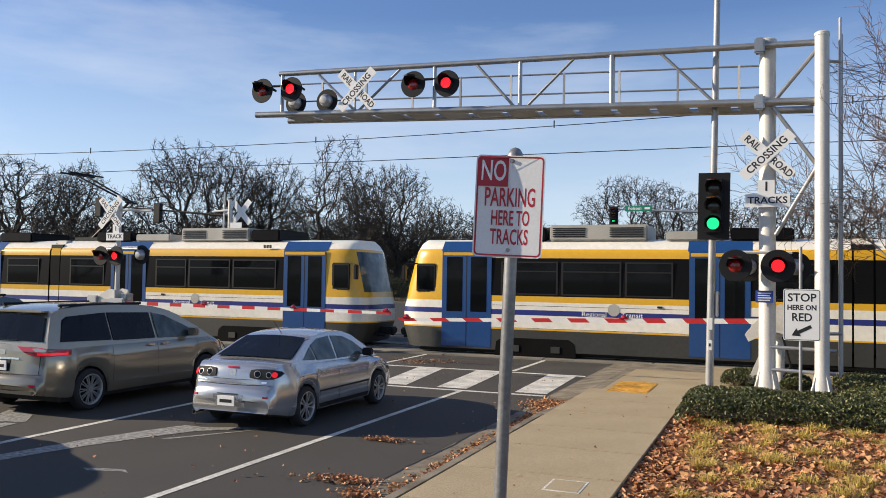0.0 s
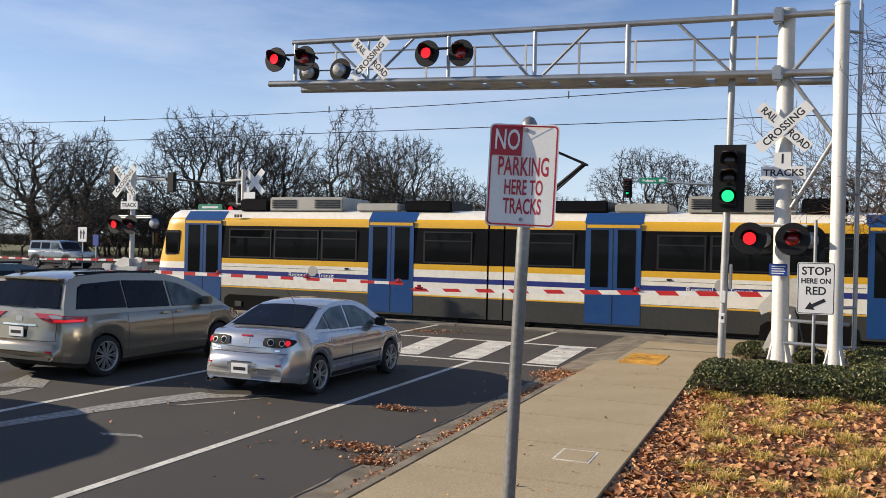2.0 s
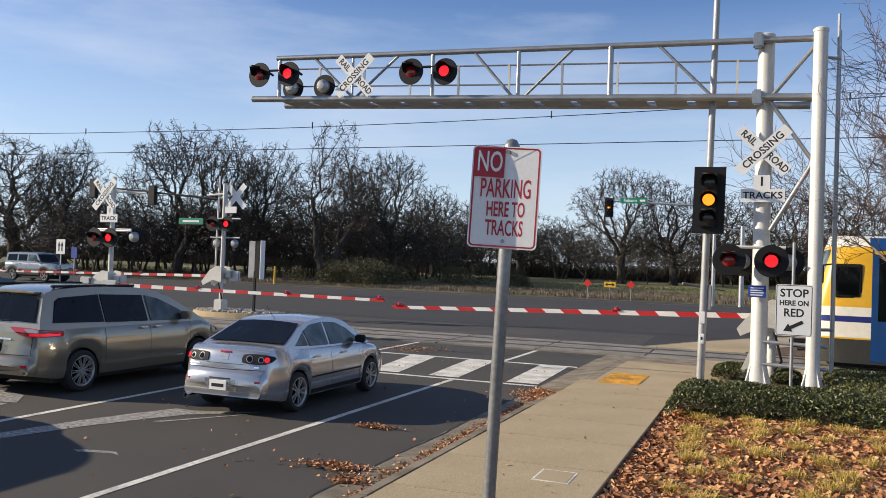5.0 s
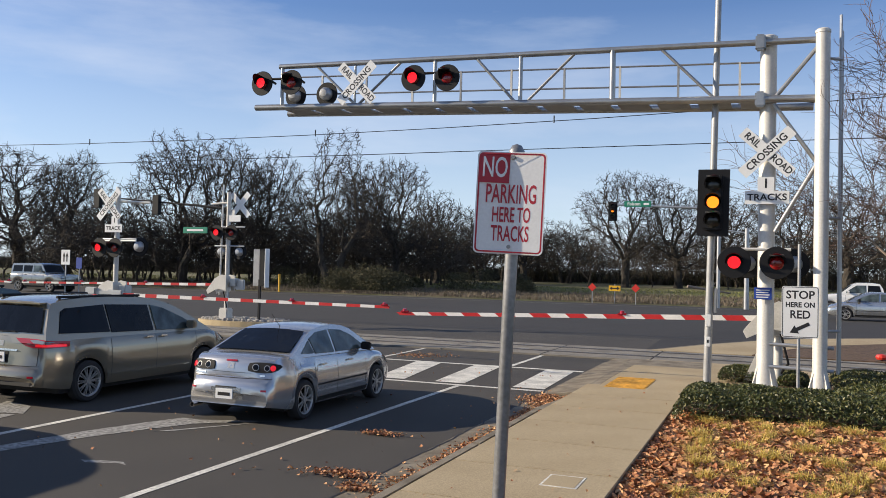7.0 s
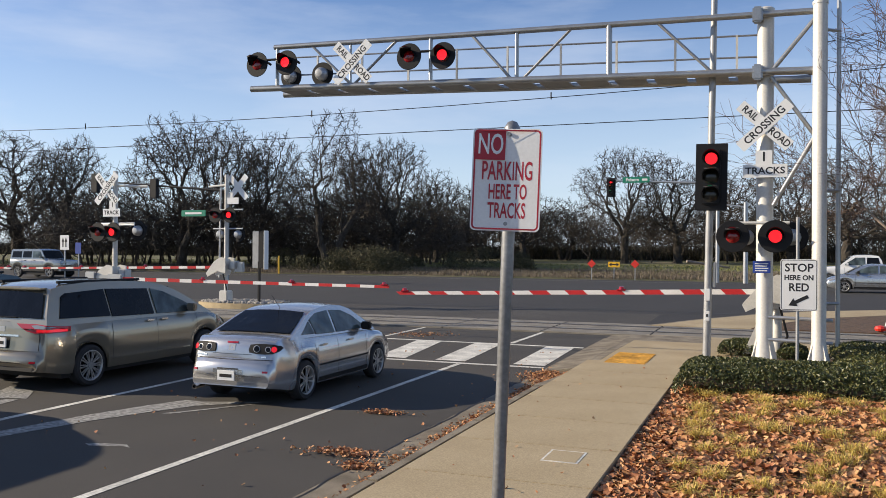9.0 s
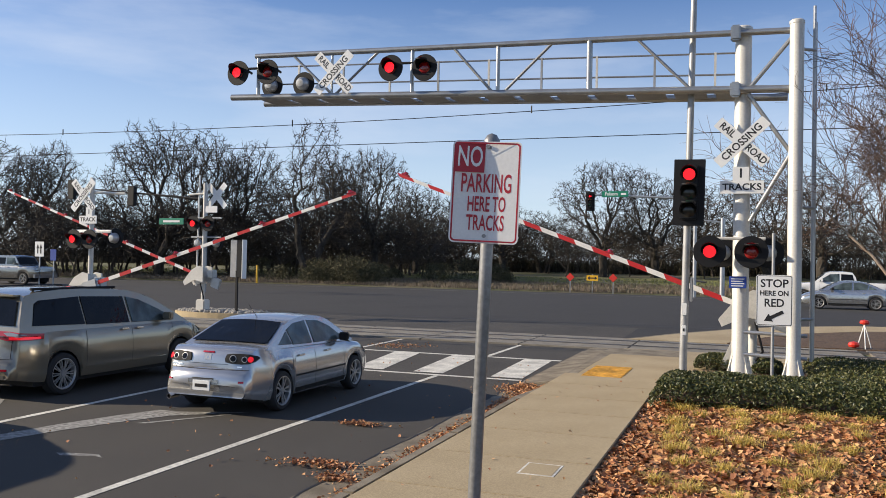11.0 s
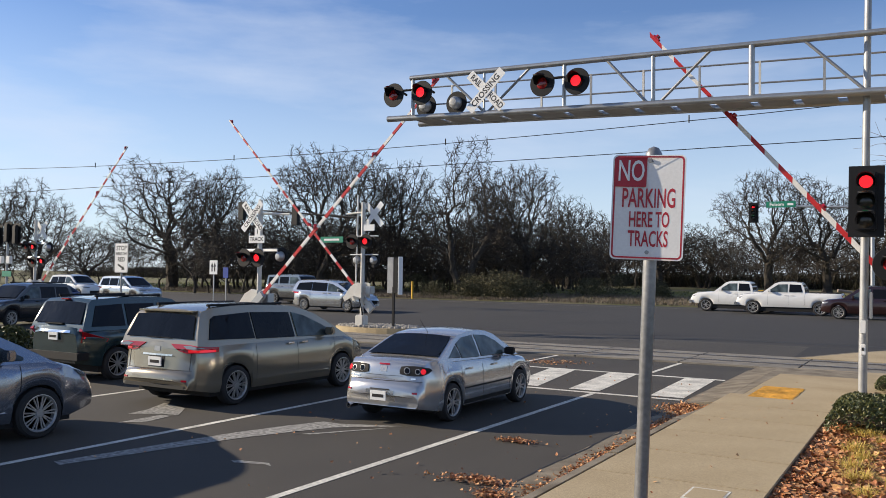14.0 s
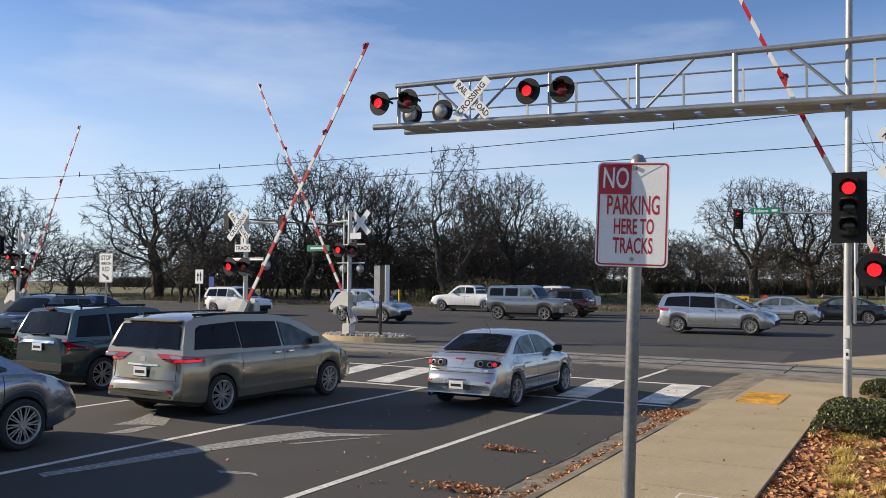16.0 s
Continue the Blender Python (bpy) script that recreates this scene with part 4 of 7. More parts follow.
ALMOND = [(-0.255, -0.055), (-0.15, -0.072), (0.0, -0.076), (0.12, -0.066), (0.22, -0.035), (0.275, 0.012), (0.24, 0.046), (0.13, 0.070), (0.0, 0.080), (-0.14, 0.078), (-0.235, 0.064), (-0.262, 0.0)]
SEDAN = dict(length=4.49, width=1.755, wheelbase=2.64, rear_over=0.96, wheel=0.32, belt=0.95, sill=0.22,
             deck=[(-2.245, 0.47), (-2.238, 0.55), (-2.21, 0.635), (-2.16, 0.695), (-2.13, 0.715), (-2.11, 0.86), (-2.08, 0.96), (-2.03, 1.01), (-1.95, 1.035), (-1.5, 1.045), (-1.2, 1.0), (0.8, 0.96), (1.0, 0.96), (1.6, 0.88), (2.0, 0.76), (2.2, 0.64), (2.245, 0.55)],
             cabin=[(-1.72, 1.0), (-1.45, 1.12), (-1.0, 1.33), (-0.75, 1.405), (-0.4, 1.45), (0.0, 1.46), (0.3, 1.43), (0.55, 1.36), (0.95, 1.15), (1.3, 0.94)],
             rear_glass=((-1.6, 1.055), (-0.86, 1.385)), front_glass=((1.2, 1.0), (0.45, 1.39)), roof_w=0.68,
             side_glass=[[(-1.32, 1.06), (-1.0, 1.24), (-0.93, 1.04)], [(-0.88, 1.03), (-0.95, 1.27), (-0.68, 1.36), (-0.28, 1.385), (-0.26, 1.01)], [(-0.18, 1.01), (-0.2, 1.385), (0.18, 1.36), (0.5, 1.25), (0.85, 1.05), (0.85, 1.0)]],
             handles=((-0.72, 0.22), 0.83), seams=(-0.22, 0.85, -1.0), mirror=(0.72, 0.98), spokes=5, clear=True, lamps=(0.55, 0.75), black_mirror=True,
             lamp_shapes=[(0.62, 0.885, 26, ALMOND, TRIM, 0.010), (0.62, 0.885, 26, disc(-0.135, 0.004, 0.054), ALLOY, 0.012), (0.62, 0.885, 26, disc(-0.135, 0.004, 0.045), GLASS, 0.016),
                          (0.62, 0.885, 26, disc(0.045, -0.004, 0.046), ALLOY, 0.012), (0.62, 0.885, 26, disc(0.045, -0.004, 0.037), GLASS, 0.014), (0.62, 0.885, 26, disc(0.14, 0.0, 0.044), TAIL_LIT, 0.018)],
             side_pieces=[(-1.36, 0.86, disc(0, 0, 0.075), None, "fuel_door"), (-0.05, 0.52, bar(-0.85, 0.95, -0.014, 0.014), TRIM, "side_moulding"), (0.0, 0.285, bar(-0.88, 0.92, -0.05, 0.03), TRIM, "sill_trim")],
             plate=(0.0, 0.40), plate_y=-0.008,
             extras=[(-0.06, 0.06, -2.152, -2.1, 0.855, 0.945, ALLOY, "badge"), (-0.36, 0.36, -2.150, -2.1, 0.795, 0.80, TRIM, "boot_seam"), (-0.8, 0.8, -2.18, -2.1, 0.716, 0.722, TRIM, "bumper_seam"), (-0.27, 0.27, -2.252, -2.2, 0.385, 0.57, PALE_SILVER, "plate_surround"), (-0.1, 0.1, -2.1, -2.0, 0.965, 0.99, TAIL_RED, "boot_light"), 
                     (-0.70, -0.48, -2.148, -2.1, 0.75, 0.775, CHROME, "lettering_bar"), (0.52, 0.6, -2.148, -2.1, 0.75, 0.775, CHROME, "lettering_bar"), (-0.19, 0.19, -2.262, -2.2, 0.572, 0.590, TRIM, "plate_lamp_strip"), (0.60, 0.68, -2.262, -2.2, 0.53, 0.56, TAIL_RED, "reflector"), (-0.68, -0.60, -2.262, -2.2, 0.53, 0.56, TAIL_RED, "reflector")])
VAN = dict(length=5.085, width=1.985, wheelbase=3.03, rear_over=1.03, wheel=0.345, belt=1.08, sill=0.26,
           deck=[(-2.54, 0.46), (-2.53, 0.54), (-2.50, 0.60), (-2.45, 0.635), (-2.425, 0.85), (-2.41, 1.0), (-2.39, 1.08), (-2.3, 1.12), (1.3, 1.08), (1.6, 1.06), (2.1, 0.95), (2.4, 0.82), (2.5, 0.7), (2.54, 0.6)],
           cabin=[(-2.40, 1.0), (-2.36, 1.2), (-2.22, 1.54), (-2.14, 1.63), (-1.9, 1.68), (-1.4, 1.71), (-0.8, 1.715), (-0.2, 1.70), (0.2, 1.665), (0.5, 1.60), (0.8, 1.50), (1.25, 1.28), (1.8, 0.99)],
           rear_glass=((-2.38, 1.14), (-2.21, 1.58)), front_glass=((1.62, 1.09), (0.62, 1.58)), roof_w=0.72, belt_w=0.95,
           side_glass=[[(-2.12, 1.16), (-2.0, 1.5), (-1.9, 1.55), (-1.05, 1.59), (-1.02, 1.13)], [(-0.98, 1.12), (-1.0, 1.59), (0.02, 1.56), (0.06, 1.10)], [(0.14, 1.10), (0.1, 1.555), (0.42, 1.49), (0.9, 1.30), (1.28, 1.12), (1.28, 1.08)]],
           handles=((-0.1, 0.28), 0.98), seams=(0.1, -1.02, 1.22), mirror=(1.0, 1.10), spokes=10, lamps=(0.72, 0.95), rails=(-1.9, 0.0, 1.725), chrome=True,
           lamp_shapes=[(0.80, 1.0, 38, [(-0.36, 0.085), (-0.2, 0.085), (-0.02, 0.085), (0.14, 0.066), (0.3, 0.044), (0.44, 0.03), (0.44, -0.05), (0.28, -0.062), (0.1, -0.066), (-0.08, -0.066), (-0.2, -0.035), (-0.3, 0.03)], TAIL_RED, 0.012),
                        (0.80, 1.0, 38, bar(-0.04, 0.40, -0.048, -0.004, 8), TAIL_LIT, 0.017), (0.80, 1.0, 38, [(-0.12, 0.06), (-0.02, 0.072), (0.1, 0.056), (0.26, 0.03), (0.08, 0.012), (-0.06, 0.016)], LAMP_CLEAR, 0.018)],
           side_pieces=[(-0.1, 0.42, bar(-1.05, 1.3, -0.012, 0.012), None, "side_moulding")],
           plate=(0.0, 0.70), plate_y=0.09,
           # black sheet behind the plate paints in the shade of its recess
           extras=[(-0.07, 0.07, -2.455, -2.4, 0.95, 1.03, ALLOY, "badge"), (-0.36, 0.36, -2.455, -2.38, 0.875, 0.905, CHROME, "tailgate_strip"), (-0.19, 0.19, -2.442, -2.38, 0.685, 0.87, TRIM, "plate_recess"), (-0.42, 0.42, -2.442, -2.38, 0.868, 0.874, TRIM, "boot_seam"),
                   (-0.66, 0.66, -2.28, -1.95, 1.615, 1.645, CHAMPAGNE, "roof_spoiler"), (-0.3, 0.3, -2.40, -2.3, 1.17, 1.19, TRIM, "wiper"), (-0.78, 0.78, -2.462, -2.3, 0.645, 0.651, TRIM, "bumper_seam"), (-0.745, -0.739, -2.438, -2.3, 0.66, 0.96, TRIM, "tailgate_seam"), (0.739, 0.745, -2.438, -2.3, 0.66, 0.96, TRIM, "tailgate_seam"), (-0.80, 0.80, -2.535, -2.3, 0.30, 0.40, TRIM, "rear_valance"),
                   (0.66, 0.76, -2.555, -2.5, 0.47, 0.50, TAIL_RED, "reflector"), (-0.76, -0.66, -2.555, -2.5, 0.47, 0.50, TAIL_RED, "reflector")])
SUV = dict(bow=0.04, length=4.45, width=1.81, wheelbase=2.62, rear_over=0.92, wheel=0.35, belt=1.10, sill=0.32,
           deck=[(-2.22, 1.0), (-2.18, 1.12), (-2.0, 1.13), (0.9, 1.10), (1.2, 1.08), (1.9, 1.0), (2.1, 0.92), (2.2, 0.75), (2.225, 0.65)],
           cabin=[(-2.17, 1.06), (-2.13, 1.2), (-1.95, 1.62), (-1.85, 1.70), (-1.0, 1.74), (-0.1, 1.73), (0.25, 1.68), (0.75, 1.35), (1.15, 1.06)],
           rear_glass=((-2.15, 1.17), (-1.92, 1.65)), front_glass=((1.08, 1.12), (0.32, 1.64)), roof_w=0.76, belt_w=0.95,
           side_glass=[[(-1.95, 1.15), (-1.8, 1.57), (-1.15, 1.60), (-1.12, 1.14)], [(-1.05, 1.14), (-1.07, 1.60), (-0.3, 1.60), (-0.27, 1.13)], [(-0.18, 1.13), (-0.2, 1.60), (0.2, 1.56), (0.72, 1.2), (0.74, 1.13)]],
           handles=((-0.85, -0.02), 0.98), seams=(-0.23, -1.08, 0.8), mirror=(0.62, 1.12), spokes=7, lamps=(0.75, 0.95), rails=(-1.7, 0.0, 1.77),
           tail=[(0.76, 0.9, 0.82, 1.12, TAIL_RED), (0.78, 0.88, 0.9, 1.0, TAIL_LIT)], plate=(0.0, 0.86), plate_y=0.0,
           extras=[(-0.85, 0.85, -2.27, -2.0, 0.46, 0.62, TRIM, "bumper"), (-0.5, 0.5, -2.245, -2.1, 1.02, 1.07, CHROME, "tailgate_strip"), (-0.12, 0.12, -1.99, -1.9, 1.69, 1.72, TAIL_RED, "brake_light"), (-0.35, 0.2, -2.19, -2.1, 1.18, 1.21, TRIM, "wiper")])
BOXY = dict(length=4.66, width=1.86, wheelbase=2.85, rear_over=0.78, wheel=0.40, belt=1.26, sill=0.42, square=1.0,
            deck=[(-2.33, 1.24), (-2.3, 1.29), (0.9, 1.29), (1.0, 1.27), (2.2, 1.20), (2.3, 1.15), (2.33, 1.0)],
            cabin=[(-2.28, 1.22), (-2.2, 1.86), (-2.1, 1.92), (-1.0, 1.94), (0.35, 1.93), (0.5, 1.88), (0.95, 1.24)],
            rear_glass=((-2.26, 1.36), (-2.2, 1.82)), front_glass=((0.90, 1.30), (0.54, 1.83)), roof_w=0.84, belt_w=0.94,
            side_glass=[[(-2.1, 1.36), (-2.05, 1.78), (-1.25, 1.79), (-1.25, 1.36)], [(-1.1, 1.36), (-1.1, 1.79), (-0.35, 1.79), (-0.35, 1.36)], [(-0.2, 1.36), (-0.2, 1.79), (0.4, 1.78), (0.66, 1.36)]],
            handles=((-0.9, -0.05), 1.15), seams=(-0.28, -1.17, 0.75), mirror=(0.6, 1.32), spokes=5, lamps=(0.85, 1.08), tail=[(0.62, 0.85, 0.62, 0.74, TAIL_RED)], plate=(0.0, 0.62), plate_y=0.0,
            extras=[(-0.94, 0.94, -2.4, -2.2, 0.48, 0.7, SILVER_BLUE, "bumper"), (-0.95, 0.95, 2.2, 2.42, 0.46, 0.7, SILVER_BLUE, "bumper"), (-0.35, 0.35, -2.52, -2.32, 0.95, 1.6, TRIM, "spare_wheel_cover")])
TRUCK = dict(length=5.85, width=2.0, wheelbase=3.65, rear_over=1.18, wheel=0.40, belt=1.24, sill=0.45, square=0.6,
             deck=[(-2.92, 1.22), (-2.88, 1.28), (-0.9, 1.29), (1.1, 1.27), (1.3, 1.26), (2.5, 1.16), (2.8, 1.02), (2.92, 0.8)],
             cabin=[(-0.95, 1.22), (-0.88, 1.6), (-0.72, 1.87), (-0.3, 1.92), (0.45, 1.91), (0.7, 1.83), (1.45, 1.22)],
             rear_glass=((-0.93, 1.33), (-0.80, 1.78)), front_glass=((1.36, 1.30), (0.74, 1.80)), roof_w=0.78, belt_w=0.94,
             side_glass=[[(-0.8, 1.33), (-0.7, 1.76), (-0.1, 1.78), (-0.08, 1.32)], [(0.0, 1.32), (0.0, 1.78), (0.5, 1.77), (1.05, 1.4), (1.08, 1.32)]],
             handles=((-0.25, 0.1), 1.12), seams=(-0.04, 1.1, -0.9), mirror=(0.95, 1.32), spokes=6, lamps=(0.85, 1.08), tail=[(0.86, 0.98, 0.85, 1.2, TAIL_RED)], plate=(0.0, 0.6), plate_y=-0.06,
             extras=[(-0.98, 0.98, -3.02, -2.8, 0.5, 0.68, CHROME, "bumper"), (-0.98, 0.98, 2.8, 2.98, 0.5, 0.7, CHROME, "bumper"), (-0.78, 0.78, -2.8, -1.05, 1.285, 1.318, TRIM, "truck_bed_liner")])

sedan = vehicle("sedan", pose(-7.36, 12.33, 0), "silver four-door sedan with lit tail lights at the stop line", SILVER, SEDAN)
sedan.scale = (0.94, 0.94, 0.94)
part("exhaust", lathe([(0.034, -0.12), (0.04, -0.12), (0.04, 0.1), (0.034, 0.1)], 16, None, pose(-0.58, -2.18, 0.27, 90, 0, 0), 0, False), CHROME, sedan, "chrome exhaust tip", 40)
part("antenna", rod((0, -0.72, 1.42), (0, -1.0, 1.66), 0.006, 0.003, 6), TRIM, sedan)
minivan = vehicle("minivan", pose(-11.45, 12.33, 0), "champagne minivan with lit tail lights waiting at the crossing", CHAMPAGNE, VAN)
hatch = vehicle("minivan", pose(-11.5, 5.62, 0), "blue-silver minivan waiting behind another minivan", SILVER_BLUE, VAN)
escape = vehicle("sport_utility_vehicle", pose(-15.8, 13.2, 0), "dark teal compact SUV with roof rails waiting in the turn lane", TEAL_DARK, SUV)
boxy = vehicle("off_road_vehicle", pose(-46.8, 44.0, 0.3, 0, 0, -90), "boxy silver off-road vehicle with black windows on the boulevard", car_paint("grey_silver_paint", (0.27, 0.27, 0.26)), BOXY)
silver_van = vehicle("minivan", pose(-60.0, 38.0, 0.26, 0, 0, -90), "pale silver minivan crossing on the boulevard", PALE_SILVER, VAN)
tan_suv = vehicle("sport_utility_vehicle", pose(-60.0, 37.5, 0.26, 0, 0, -90), "pale silver off-road SUV crossing on the boulevard", PALE_SILVER, SUV)
white_suv = vehicle("sport_utility_vehicle", pose(-70.0, 40.0, 0.28, 0, 0, -90), "white SUV following on the boulevard", CAR_WHITE, SUV)
blue_sedan = vehicle("sedan", pose(-60.0, 30.0, 0.1, 0, 0, -90), "dark blue sedan turning beside the crossing", CAR_BLUE, SEDAN)
dark_suv = vehicle("sport_utility_vehicle", pose(-29.8, 50.0, 0.3, 0, 0, 180), "black SUV in the oncoming lane", CAR_BLACK, SUV)
grey_suv = vehicle("sport_utility_vehicle", pose(-29.3, 90.0, 0.3, 0, 0, 180), "dark grey SUV with roof rack in the oncoming lane", car_paint("dark_grey_paint", (0.05, 0.055, 0.06), 0.4), SUV)
truck_a = vehicle("pickup_truck", pose(5.0, 55.5, 0.3, 0, 0, 90), "white pickup truck on the far boulevard", CAR_WHITE, TRUCK, "white pickup trucks")
truck_b = vehicle("pickup_truck", pose(13.0, 53.0, 0.3, 0, 0, 90), "white pickup truck on the far boulevard", CAR_WHITE, TRUCK, "white pickup trucks")
maroon = vehicle("sport_utility_vehicle", pose(22.0, 49.5, 0.3, 0, 0, 90), "maroon SUV crossing on the far boulevard", MAROON, SUV)
far_sedan = vehicle("sedan", pose(5.0, 48.0, 0.3, 0, 0, 90), "pale silver sedan on the far boulevard", PALE_SILVER, SEDAN)
black_sedan = vehicle("sedan", pose(30.0, 51.0, 0.3, 0, 0, 90), "black sedan on the far boulevard", CAR_BLACK, SEDAN)

# ---- crossing signals, gates, signs ----
LAMPS = []      # flaps of flashing lamps: object, home pose, which side of its pair
GATES = []      # arms: object, pivot pose, sign, angles


def crossing_lamp(parent, x, y, z, which, size=0.30, back=False):
    """A flashing red lamp with a round black backing, hood and a lens; facing -y, or +y for back."""
    spin = 180 if back else 0
    lamp = new("flashing_lamp")
    lamp.parent = parent
    lamp.matrix_basis = pose(x, y, z, 0, 0, spin)
    toward = pose(0, 0, 0, 90, 0, 0)
    part("backing", lathe([(0.0, -0.012), (size * 0.97, -0.012), (size, 0.0), (size * 0.97, 0.012), (0.0, 0.012)], 36, None, toward), BLACK, lamp, "round black backing disc", 40)
    bell = lathe([(0.0, -0.20), (0.09, -0.19), (0.15, -0.12), (0.165, -0.015)], 24, None, toward)
    part("lamp_shell", bell, STEEL, lamp, "domed silver lamp shell", 40)
    lens = lathe([(0.0, 0.045), (0.08, 0.038), (0.128, 0.018), (0.132, 0.01)], 24, None, toward)
    part("lens", lens, LENS_DARK, lamp, "dark red unlit lens", 60)
    hood, rows = bmesh.new(), []
    for k in range(17):
        a = radians(-8 + 196 * k / 16)
        reach = 0.10 + 0.20 * max(0.0, math.sin(a))
        rows.append([hood.verts.new((0.155 * math.cos(a), -0.012, 0.155 * math.sin(a))), hood.verts.new((0.162 * math.cos(a), -reach, 0.162 * math.sin(a) + 0.01))])
    for a, b in zip(rows, rows[1:]):
        hood.faces.new((a[0], b[0], b[1], a[1]))
    bmesh.ops.solidify(hood, geom=hood.faces[:], thickness=0.006)
    part("hood", hood, BLACK, lamp, "black hood", 40)
    # added hinged glow plate; its flipping imitates the lamp going on and off
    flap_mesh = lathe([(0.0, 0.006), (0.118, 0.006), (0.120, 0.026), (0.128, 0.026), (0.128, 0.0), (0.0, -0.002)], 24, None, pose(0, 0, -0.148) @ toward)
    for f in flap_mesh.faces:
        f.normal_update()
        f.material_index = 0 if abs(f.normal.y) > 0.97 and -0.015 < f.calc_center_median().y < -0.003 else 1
    flap = part("lit_flap", flap_mesh, [GLOW_RED, BLACK], lamp, "added glowing flap that stands in for the lit red lamp", 60)
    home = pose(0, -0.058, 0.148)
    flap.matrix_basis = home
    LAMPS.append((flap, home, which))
    return lamp


def crossbuck(parent, x, y, z, spin=0, text=True, scale=1.0, tilt=45.0):
    """Two crossed white blades with black letters, facing -y."""
    cb = new("crossbuck")
    cb.parent = parent
    cb.matrix_basis = pose(x, y, z, 0, 0, spin)
    for k, (ang, words) in enumerate(((-tilt, ("RAIL", "ROAD")), (tilt, ("CROSSING",)))):
        m = pose(0, -0.012 * k, 0, 0, -ang, 0)
        blade = part("blade", slab(rounded(1.22 * scale, 0.229 * scale, 0.02), 0.006, None, m), WHITE, cb, "white reflective blade")
        if text:
            for w in words:
                dx = 0.0 if len(words) == 1 else (-0.36 if w == "RAIL" else 0.36) * scale
                lettering(w, (0.19 if len(words) > 1 else 0.20) * scale, SIGN_BLACK, blade, m @ Matrix.Translation((dx, -0.001, 0)), 0.88 if len(words) > 1 else 0.98, 0.004)
    return cb


def gate_arm(parent, pivot, sign, length, angles, striped):
    """A red and white barrier arm that turns about its pivot; sign -1 points to -x."""
    arm = new("gate_arm")
    arm.parent = parent
    n = int(length / 0.41)
    step = length / n
    w, d = 0.055, 0.02
    for k in range(n):
        a0, a1 = k * step, (k + 1) * step
        s = 0.10 if striped else 0.0
        taper = 1.0 - 0.35 * k / n
        hw = w * taper
        pts = [(sign * (a0 + s), hw), (sign * (a1 + s), hw), (sign * a1, -hw), (sign * a0, -hw)]
        if sign < 0:
            pts = pts[::-1]
        red = k % 2 == 1
        piece = part("stripe", slab(pts, d * 2, None, Matrix.Translation((0, -d, 0))), GATE_RED if red else GATE_WHITE, arm, "red band" if red else "white band")
    for f in (0.36, 0.68, 0.985):
        bm = box(sign * length * f - 0.10, sign * length * f + 0.10, -0.05, 0.05, 0.03, 0.075, 0.015)
        lathe([(0.0, 0.09), (0.05, 0.08), (0.06, 0.02)], 12, bm, Matrix.Translation((sign * length * f, 0, 0.04)))
        part("arm_light", bm, TAIL_RED, arm, "small red lamp on the arm")
    bm = box(min(0, -sign * 0.9), max(0, -sign * 0.9), -0.05, -0.02, -0.10, 0.10, 0.02)
    box(min(-sign * 0.6, -sign * 1.0), max(-sign * 0.6, -sign * 1.0), -0.10, 0.02, -0.2, 0.2, 0.03, bm)
    part("counterweight", bm, STEEL, arm, "grey counterweight plates")
    part("arm_bracket", box(-0.16, 0.25 * max(sign, -1) + 0.16, -0.07, 0.07, -0.14, 0.14, 0.03), STEEL, arm)
    arm.matrix_basis = pose(*pivot)
    GATES.append((arm, pivot, sign, angles))
    return arm


def gate_machine(parent, x, y, z):
    """The cast box with conduit that drives an arm."""
    bm = box(x - 0.2, x + 0.2, y - 0.22, y + 0.22, z - 0.35, z + 0.28, 0.05)
    part("gate_machine", bm, POST_PAINT, parent, "white gate machine box on the mast")
    pts = [(0.28, 0.30), (0.05, 0.34), (-0.25, 0.18), (-0.62, -0.28), (-0.55, -0.42), (-0.1, -0.2), (0.28, -0.28)]
    part("gate_bracket", slab(pts, 0.05, None, Matrix.Translation((x, y - 0.30, z))), POST_PAINT, parent, "white cast side arm")
    part("gate_bracket", slab(pts, 0.05, None, Matrix.Translation((x, y + 0.26, z))), POST_PAINT, parent)
    part("junction_box", box(x + 0.35, x + 0.62, y - 0.15, y + 0.15, z - 0.1, z + 0.2, 0.02), STEEL, parent, "small grey box with latches")
    c = rod((x + 0.1, y - 0.2, z - 0.3), (x + 0.25, y - 0.15, z - 0.9), 0.025, sides=8)
    rod((x + 0.25, y - 0.15, z - 0.9), (x + 0.05, y, z - 1.2), 0.025, sides=8, bm=c)
    part("conduit", c, BLACK, parent)


# cantilever over the street
P1, P2 = (-0.09, 17.45), (0.86, 17.02)


def chord(x, top):
    """Height of the cantilever's chords, which rise towards the tip."""
    s = (P1[0] - x) / 11.2
    return (6.88 + 0.27 * s) if top else (5.77 + 0.40 * s)


